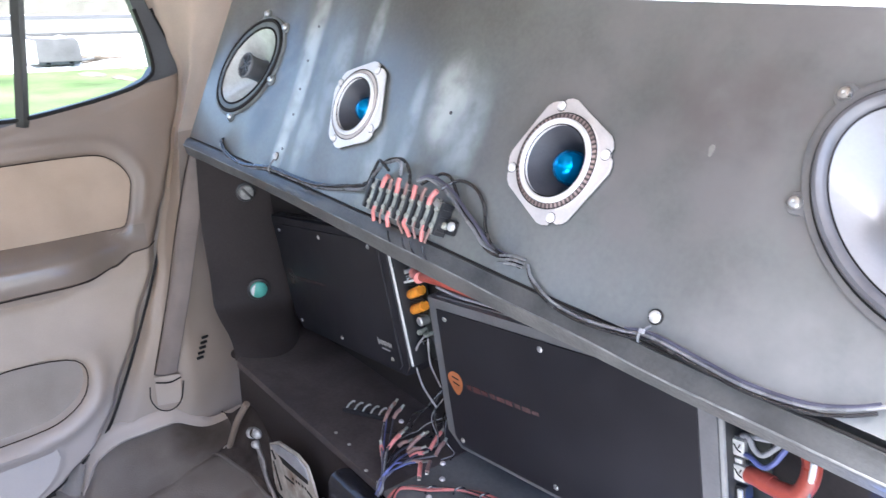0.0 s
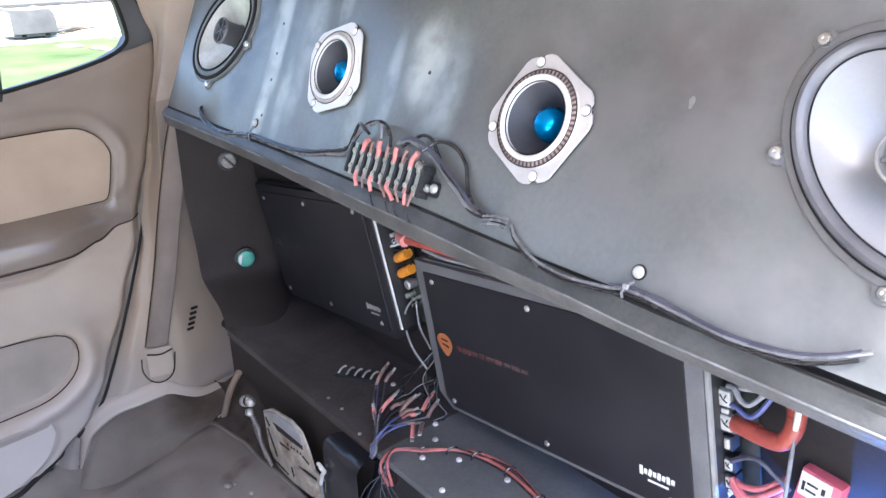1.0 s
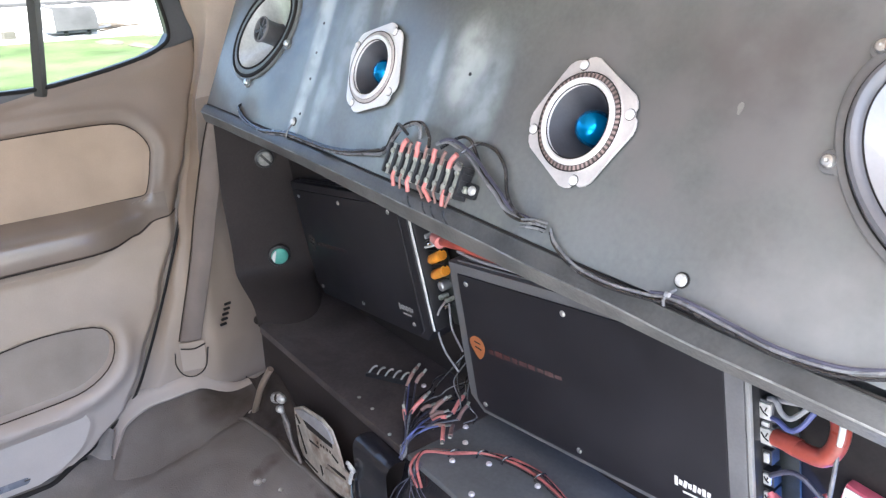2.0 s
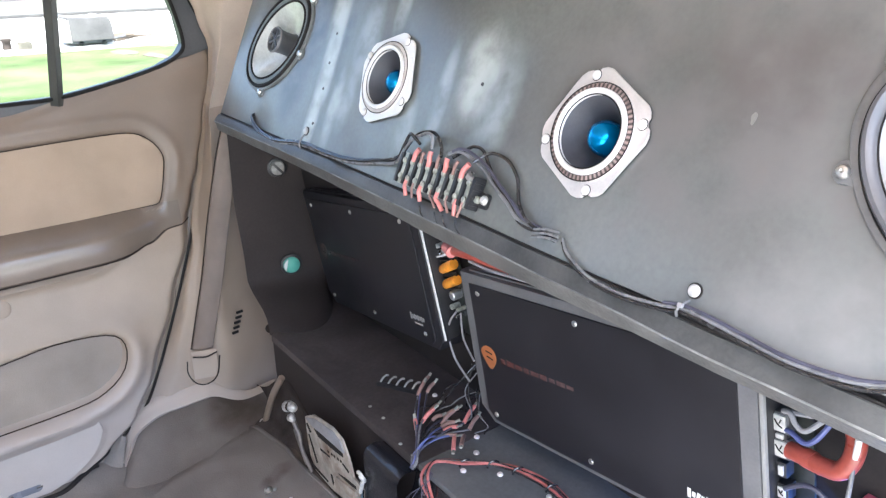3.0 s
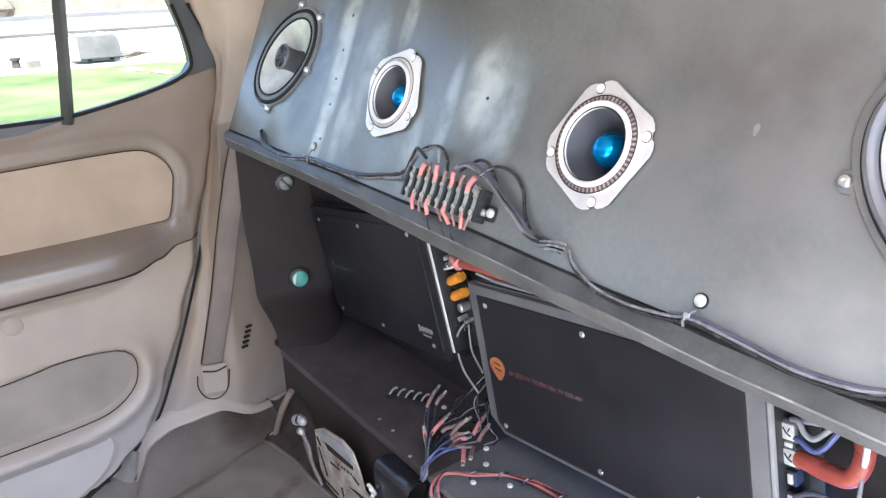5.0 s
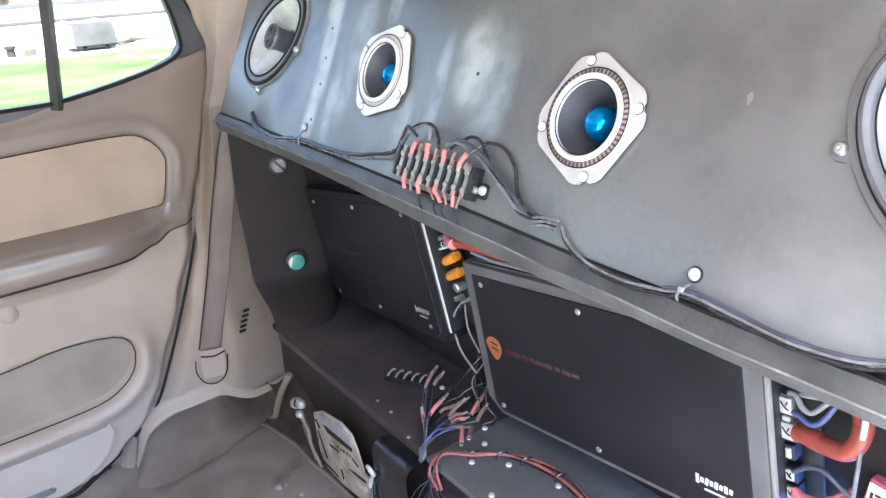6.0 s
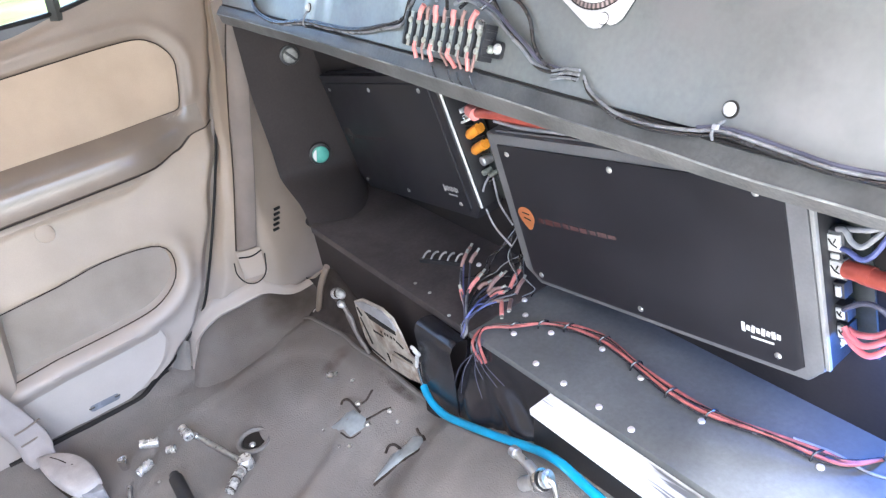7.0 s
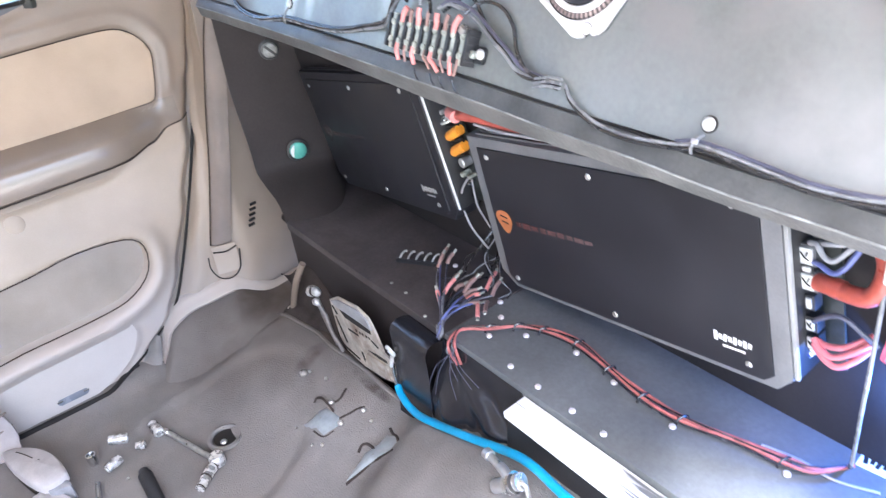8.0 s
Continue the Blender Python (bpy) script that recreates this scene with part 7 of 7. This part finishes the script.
vent = thing("vent", pose(0, 0, 0), "row of dark vent slots in the cream trim", "vent")
for k in range(5):
    bm = bmesh.new()
    z = 0.272 - 0.0122 * k
    box(bm, 0.004, 0.016, 0.0058, Matrix.Translation((-1.0560, -0.005 - 0.004 * k, z)) @ pose(0, 0, 0, 0, 0, 8), 0.001)
    part("slot", bm, SEAL, vent)
bm = bmesh.new()
lathe(bm, [(0.012, 0), (0.012, 0.003), (0.009, 0.004), (0.008, 0.001), (0, 0.001)], 24, facing((-1.083, 0.076, 0.192), (0.97, -0.2, 0.1)))
tagged(part("trim_plug", bm, SEAM_DARK), "dark round plug at the edge of the trim", "trim plug")


# ---- things lying on the carpet ----
def lie(x, y, lift=0.0):
    return Vector((x, y, carpet_height(x, y) + lift))


SOCKET = material("worn_chromed_socket", (0.72, 0.71, 0.69), rough=0.28, metal=0.6, var=0.35, scale=90, fine=300, bump=0.1)


def socket(a, b, r, label="chromed socket lying on the carpet"):
    """A wrench socket: two stepped barrels, hollow at its end."""
    pa, pb = lie(*a, r), lie(*b, r)
    t = thing("wrench_socket", facing(pa, pb - pa, (0, 0, 1) if abs((pb - pa).normalized().z) < 0.9 else (1, 0, 0)), label, "socket", "sockets")
    h = (pb - pa).length
    bm = bmesh.new()
    lathe(bm, [(0, 0.002), (r * 0.45, 0.002), (r * 0.5, 0), (r * 0.85, 0), (r * 0.9, h * 0.05), (r * 0.9, h * 0.45), (r, h * 0.52), (r, h * 0.97), (r * 0.94, h), (r * 0.72, h), (r * 0.68, h * 0.6), (0, h * 0.6)], 24)
    part("barrel", bm, SOCKET, t)
    bm = bmesh.new()
    lathe(bm, [(r * 1.005, h * 0.55), (r * 1.005, h * 0.60)], 24)
    part("band", bm, STEEL, t)
    return t


socket((-0.880, -0.402), (-0.842, -0.400), 0.011)
socket((-0.893, -0.489), (-0.880, -0.455), 0.0105)
socket((-0.818, -0.515), (-0.832, -0.486), 0.0100)
socket((-0.844, -0.450), (-0.836, -0.434), 0.0085, "short dull socket on the carpet")
up = thing("wrench_socket", Matrix.Translation(lie(-0.858, -0.530, 0.001)), "chromed socket standing on the carpet", "socket", "sockets")
bm = bmesh.new()
lathe(bm, [(0.009, 0), (0.010, 0.012), (0.010, 0.024), (0.0075, 0.025), (0.007, 0.012), (0, 0.012)], 22)
part("barrel", bm, CHROME, up)

rat = thing("ratchet", pose(0, 0, 0), "chromed ratchet with an extension and socket on the carpet", "ratchet")
pa, pb = lie(-0.838, -0.388, 0.010), lie(-0.690, -0.344, 0.012)
bm = bmesh.new()
tube(bm, [pa, pa.lerp(pb, 0.12), pa.lerp(pb, 0.5), pb], 0.0055, 12, 4)
part("handle", bm, STEEL, rat)
bm = bmesh.new()
tube(bm, [pa - (pb - pa) * 0.02, pa.lerp(pb, 0.06)], 0.0078, 12, 2)
part("knob", bm, CHROME, rat)
bm = bmesh.new()
lathe(bm, [(0, -0.012), (0.013, -0.012), (0.0155, -0.008), (0.0155, 0.008), (0.013, 0.012), (0, 0.012)], 24, Matrix.Translation(lie(-0.681, -0.340, 0.014)))
part("head", bm, SOCKET, rat)
for a, b, r in (((-0.672, -0.352), (-0.655, -0.372), 0.0105), ((-0.654, -0.374), (-0.637, -0.394), 0.0095)):
    bm = bmesh.new()
    tube(bm, [lie(*a, r + 0.001), lie(*b, r + 0.001)], r, 18, 1)
    part("extension", bm, SOCKET, rat)

for x, y, r in ((-0.6545, -0.373, 0.0108), (-0.671, -0.353, 0.0109), (-0.6385, -0.392, 0.0099)):
    bm = bmesh.new()
    p = lie(x, y, 0.0110)
    tube(bm, [p + Vector((-0.0008, 0.0010, 0)), p + Vector((0.0008, -0.0010, 0))], r, 18, 1)
    part("groove", bm, SEAM_DARK, rat, "dark groove")
bm = bmesh.new()
tube(bm, [lie(-0.800, -0.540, 0.006), lie(-0.785, -0.544, 0.006), lie(-0.762, -0.548, 0.006), lie(-0.735, -0.556, 0.006)], 0.0045, 10, 4)
tagged(part("drive_bit", bm, STEEL), "thin steel drive bit on the carpet", "drive bit")
grip = thing("tool_handle", pose(0, 0, 0), "black rubber tool handle on the carpet", "tool handle")
bm = bmesh.new()
tube(bm, [lie(-0.745, -0.462, 0.012), lie(-0.715, -0.463, 0.014), lie(-0.670, -0.465, 0.014), lie(-0.61, -0.468, 0.012)], 0.0135, 14, 4, 0.8)
part("grip", bm, RUBBER, grip)
bm = bmesh.new()
tube(bm, [lie(-0.758, -0.461, 0.010), lie(-0.745, -0.462, 0.012)], 0.010, 12, 2)
part("cap", bm, BLACK, grip)

# grommet ring with a dark hole
ring = thing("floor_grommet", Matrix.Translation(lie(-0.728, -0.302, 0.0035)), "worn ring round a hole in the carpet", "grommet")
bm = bmesh.new()
lathe(bm, [(0.037, 0.0), (0.036, 0.005), (0.031, 0.006), (0.027, 0.003), (0.026, -0.004)], 36)
part("rim", bm, CARPET, ring)
bm = bmesh.new()
lathe(bm, [(0.024, 0.0012), (0.012, 0.0008), (0, 0.0008)], 28)
part("hole", bm, SEAL, ring, "dark hole")
bm = bmesh.new()
screw_head(bm, 0.007, 0.004, pose(0.010, -0.008, 0.001))
part("bolt", bm, STEEL, ring)


def floor_bracket(outline, dark, bolts, label):
    """A painted sheet-metal gusset that shows through a torn cut in the carpet."""
    cx, cy = sum(p[0] for p in outline) / len(outline), sum(p[1] for p in outline) / len(outline)
    t = thing("floor_bracket", Matrix.Translation(lie(cx, cy)), label, "floor bracket", "floor brackets")
    base = lie(cx, cy)

    def ground(x, y, lift):
        return lie(x, y, lift) - base

    bm = bmesh.new()
    rows = [[ground(cx + (x - cx) * q, cy + (y - cy) * q, 0.0055 - 0.0055 * q ** 4) for x, y in outline + outline[:1]] for q in (1.0, 0.92, 0.7, 0.4, 0.05)]
    sheet(bm, rows)
    bmesh.ops.remove_doubles(bm, verts=bm.verts, dist=1e-5)
    part("gusset", bm, PAINTED, t, "blue-grey painted metal")
    for pts, r, lift in dark:
        bm = bmesh.new()
        tube(bm, [ground(x, y, lift + h) for x, y, h in pts], r, 8, 4, 0.32)
        part("tear", bm, DARK_CARPET, t, "dark brown tear in the carpet" if lift < 0.001 else "dark curled edge of the torn carpet")
    for x, y, r in bolts:
        bm = bmesh.new()
        lathe(bm, [(r, 0), (r, r * 0.6), (r * 0.6, r), (0, r)], 12, Matrix.Translation(ground(x, y, 0.002)))
        part("bolt", bm, STEEL, t)
    return t


DARK_CARPET = material("dark_brown_carpet", (0.055, 0.045, 0.040), rough=0.95, var=0.45, scale=25, fine=350, bump=0.5, spec=0.1)
PAINTED = material("blue_grey_painted_metal", (0.27, 0.30, 0.315), rough=0.35, var=0.25, scale=30, fine=200, bump=0.1, stain=0.4, stain_color=(0.12, 0.12, 0.12))
floor_bracket([(-0.5964, -0.1829), (-0.5910, -0.1650), (-0.5855, -0.1487), (-0.5759, -0.1365), (-0.5357, -0.1320), (-0.5223, -0.1451), (-0.5333, -0.1723), (-0.5807, -0.1815)], (
    ([(-0.6186, -0.143, 0.0), (-0.6219, -0.1353, 0.001), (-0.6028, -0.131, 0.002), (-0.5795, -0.1315, 0.002), (-0.5546, -0.1333, 0.001)], 0.0027, 0.002),
    ([(-0.5755, -0.1275, 0), (-0.5703, -0.1097, 0), (-0.5760, -0.0970, 0), (-0.5817, -0.0862, 0)], 0.0030, 0.0),
    ([(-0.5328, -0.1339, 0), (-0.5230, -0.1133, 0), (-0.5190, -0.1000, 0), (-0.5110, -0.0879, 0)], 0.0030, 0.0),
    ([(-0.5600, -0.1795, 0), (-0.5313, -0.1740, 0), (-0.5218, -0.1550, 0)], 0.0022, 0.0)), ((-0.519, -0.1391, 0.006), (-0.5031, -0.0957, 0.005), (-0.5752, -0.1245, 0.006)), "painted metal bracket showing through a torn carpet")
floor_bracket([(-0.4129, -0.1973), (-0.4188, -0.1831), (-0.4189, -0.1606), (-0.4240, -0.1473), (-0.4151, -0.1138), (-0.4186, -0.0986), (-0.3976, -0.0930), (-0.3740, -0.1060), (-0.3730, -0.1224), (-0.3880, -0.1382), (-0.3979, -0.1577), (-0.4046, -0.1793)], (
    ([(-0.4368, -0.1526, 0.0), (-0.4425, -0.1409, 0.001), (-0.4346, -0.1332, 0.002), (-0.4165, -0.1322, 0.002), (-0.4031, -0.1346, 0.001)], 0.0027, 0.002),
    ([(-0.4081, -0.2004, 0), (-0.3995, -0.1697, 0), (-0.3932, -0.1478, 0), (-0.3776, -0.1312, 0), (-0.3620, -0.1220, 0)], 0.0036, 0.0),
    ([(-0.4282, -0.0855, 0), (-0.4130, -0.0900, 0), (-0.3976, -0.0915, 0), (-0.3720, -0.1020, 0)], 0.0030, 0.0)), (), "painted metal bracket in a second carpet cut")
for x, y, r in ((-0.7012, -0.118, 0.009), (-0.6943, -0.1076, 0.004), (-0.6379, -0.099, 0.004), (-0.606, -0.1953, 0.003), (-0.5372, -0.1968, 0.003), (-0.5184, -0.1844, 0.004), (-0.4723, -0.0983, 0.004), (-0.775, -0.490, 0.003)):
    bm = bmesh.new()
    lathe(bm, [(r, -0.001), (r, r * 0.5), (r * 0.5, r * 0.9), (0, r)], 10, Matrix.Translation(lie(x, y)))
    tagged(part("loose_bolt", bm, STEEL), "small loose bolt on the carpet", "bolt", "loose bolts")

# slack belt of the front seat at the pillar's foot
strap = thing("slack_belt", pose(0, 0, 0), "pale grey seat belt lying slack at the pillar's foot", "seat belt")
bm = bmesh.new()
rows = []
line = smooth_line([(-1.038, -0.735, 0.30), (-1.034, -0.710, 0.19), (-1.026, -0.678, 0.09), (-1.012, -0.660, 0.030), (-0.992, -0.660, 0.002), (-0.968, -0.655, -0.010)], 8)
for i, p in enumerate(line):
    s = i / (len(line) - 1)
    d = Vector((0.10 + 0.25 * s, 0.95 - 0.2 * s, 0.12)).normalized() * 0.026 * (1 + 0.3 * math.sin(3 * s))
    rows.append([p + d * q + Vector((0, 0, 0.010 * noise.noise(Vector((8 * s, 2 * q, 0))) * s)) for q in (-1, -0.5, 0, 0.5, 1)])
sheet(bm, rows)
w2 = part("webbing", bm, PALEWEB := material("pale_grey_webbing", (0.37, 0.34, 0.335), rough=0.8, var=0.15, scale=15, fine=700, bump=0.4, spec=0.25), strap)
md = w2.modifiers.new("thickness", "SOLIDIFY")
md.thickness = 0.003
for z in (0.066, 0.034):
    bm = bmesh.new()
    tube(bm, [(-1.012, -0.682, z - 0.006), (-1.008, -0.655, z), (-1.010, -0.629, z + 0.006)], 0.0020, 6, 3)
    part("stitching", bm, WEB, strap, "dark stitched band")
# moulded belt cover: a chamfered white plastic tongue over a second, lower piece
cover = thing("belt_cover", pose(0, 0, 0), "white plastic seat belt anchor cover lying on the carpet", "belt cover")
TONGUE = [(-0.9823, -0.6631), (-0.9639, -0.6291), (-0.9247, -0.5996), (-0.8781, -0.5833), (-0.8335, -0.5780), (-0.8130, -0.5830), (-0.8130, -0.6240), (-0.8878, -0.6545), (-0.9533, -0.6670)]
bm = bmesh.new()
outline = round_outline(TONGUE, 3)
mx, my = sum(p[0] for p in outline) / len(outline), sum(p[1] for p in outline) / len(outline)
rows = []
for q, z in ((1.0, -0.004), (1.015, 0.004), (1.0, 0.010), (0.95, 0.0130), (0.80, 0.0148), (0.45, 0.0160), (0.02, 0.0165)):
    rows.append([(mx + (x - mx) * q, my + (y - my) * q, z + 0.004 * (x - mx) / 0.1 * (z > 0)) for x, y in outline + outline[:1]])
sheet(bm, rows)
bmesh.ops.remove_doubles(bm, verts=bm.verts, dist=1e-5)
WHITEPLASTIC = material("scuffed_white_plastic", (0.50, 0.475, 0.47), rough=0.38, var=0.15, scale=25, fine=250, bump=0.1, stain=0.35, stain_color=(0.24, 0.22, 0.21))
tongue = part("tongue", bm, WHITEPLASTIC, cover)
for pts, r in (([(-0.9554, -0.6432, 0.0125), (-0.932, -0.631, 0.0140), (-0.909, -0.6207, 0.0146)], 0.0012), ([(-0.894, -0.613, 0.0162), (-0.8872, -0.6106, 0.0166), (-0.882, -0.612, 0.0168)], 0.0018), ([(-0.842, -0.600, 0.0170), (-0.8336, -0.5954, 0.0172), (-0.826, -0.5990, 0.0170), (-0.8290, -0.6060, 0.0172)], 0.0015)):
    bm = bmesh.new()
    tube(bm, pts, r, 6, 3, 0.5)
    part("groove", bm, SEAM_DARK, tongue, "dark moulded groove")
# end face of the white cover greyed for its shade
bm = bmesh.new()
prism(bm, round_outline([(-0.8135, -0.5850), (-0.7950, -0.5790), (-0.7900, -0.5850), (-0.8090, -0.6180)], 3), -0.034, 0.004, None, 0.003)
part("end_face", bm, LEADGREY, cover, "grey shaded end face")
bm = bmesh.new()
prism(bm, round_outline([(-0.8360, -0.6330), (-0.8160, -0.6080), (-0.7980, -0.5990), (-0.7488, -0.5805), (-0.7300, -0.6100), (-0.8118, -0.6600)], 3), -0.034, -0.010, None, 0.004)
part("lower_piece", bm, WHITEPLASTIC, cover)
# dark block paints the shade in the gap under the tongue
bm = bmesh.new()
prism(bm, [(x * 0.92 + mx * 0.08, y * 0.92 + my * 0.08) for x, y in outline], -0.036, -0.003)
part("underside", bm, SEAM_DARK, cover, "dark block for the shade under the tongue")

# carpet tongue between the door's foot and the scuff trim
bm = bmesh.new()
rows = []
for k in range(13):
    q = k / 12
    a = Vector((-1.092, -0.360, -0.036)).lerp(Vector((-1.094, -0.300, 0.052)), q)
    b = Vector((-1.046, -0.326, -0.042)).lerp(Vector((-1.078, -0.292, 0.036)), q)
    rows.append([a.lerp(b, i / 6) + Vector((0.007, -0.004, 0)) * math.sin(math.pi * i / 6) + Vector((0.002, 0, 0)) * noise.noise(Vector((i, 3 * q, 9))) for i in range(7)])
sheet(bm, rows)
tagged(part("carpet_tongue", bm, CARPET), "grey carpet tongue beside the door's foot", "carpet", kind="structure")

# dark sheet for the shaded gap below the shelf, and the cut carpet's turned lip
CUT = smooth_line([(-1.050, -0.058, 0), (-1.005, -0.072, 0), (-0.945, -0.070, 0), (-0.881, -0.060, 0), (-0.835, -0.051, 0), (-0.765, -0.042, 0), (-0.700, -0.043, 0), (-0.6455, -0.037, 0), (-0.590, -0.034, 0), (-0.520, -0.034, 0), (-0.450, -0.032, 0)], 5)
bm = bmesh.new()
sheet(bm, [[(p.x, y, carpet_height(p.x, y) + 0.0045) for y in (0.0 if p.x < -0.86 else -0.029, (p.y - 0.02) / 2, p.y)] for p in CUT])
pan = bm
bm = bmesh.new()
tube(bm, [(p.x, p.y, carpet_height(p.x, p.y) + 0.004 + 0.002 * noise.noise(Vector((p.x * 20, 0, 0)))) for p in CUT], 0.0042, 8, 1, 0.7)
tagged(part("carpet_lip", bm, CARPET), "frayed turned lip of the cut carpet", "carpet", kind="structure")
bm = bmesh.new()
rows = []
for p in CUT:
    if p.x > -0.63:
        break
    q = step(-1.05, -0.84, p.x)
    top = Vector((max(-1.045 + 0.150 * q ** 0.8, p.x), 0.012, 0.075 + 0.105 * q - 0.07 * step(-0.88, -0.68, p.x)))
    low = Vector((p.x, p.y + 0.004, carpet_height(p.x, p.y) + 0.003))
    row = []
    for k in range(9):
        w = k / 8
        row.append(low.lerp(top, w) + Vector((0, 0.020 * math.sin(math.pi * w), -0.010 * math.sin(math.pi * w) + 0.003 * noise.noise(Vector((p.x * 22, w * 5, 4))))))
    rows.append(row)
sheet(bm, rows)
tagged(part("carpet_flap", bm, DARK_CARPET), "dark brown carpet flap climbing to the shelf's corner", "carpet", kind="structure")
bm = pan
tagged(part("gap_sheet", bm, material("dark_brown_gap_sheet", (0.07, 0.052, 0.040), rough=0.7, var=0.4, scale=25, fine=150, bump=0.3)), "dark brown sheet for the shaded gap beside the cut carpet", "floor", kind="structure")
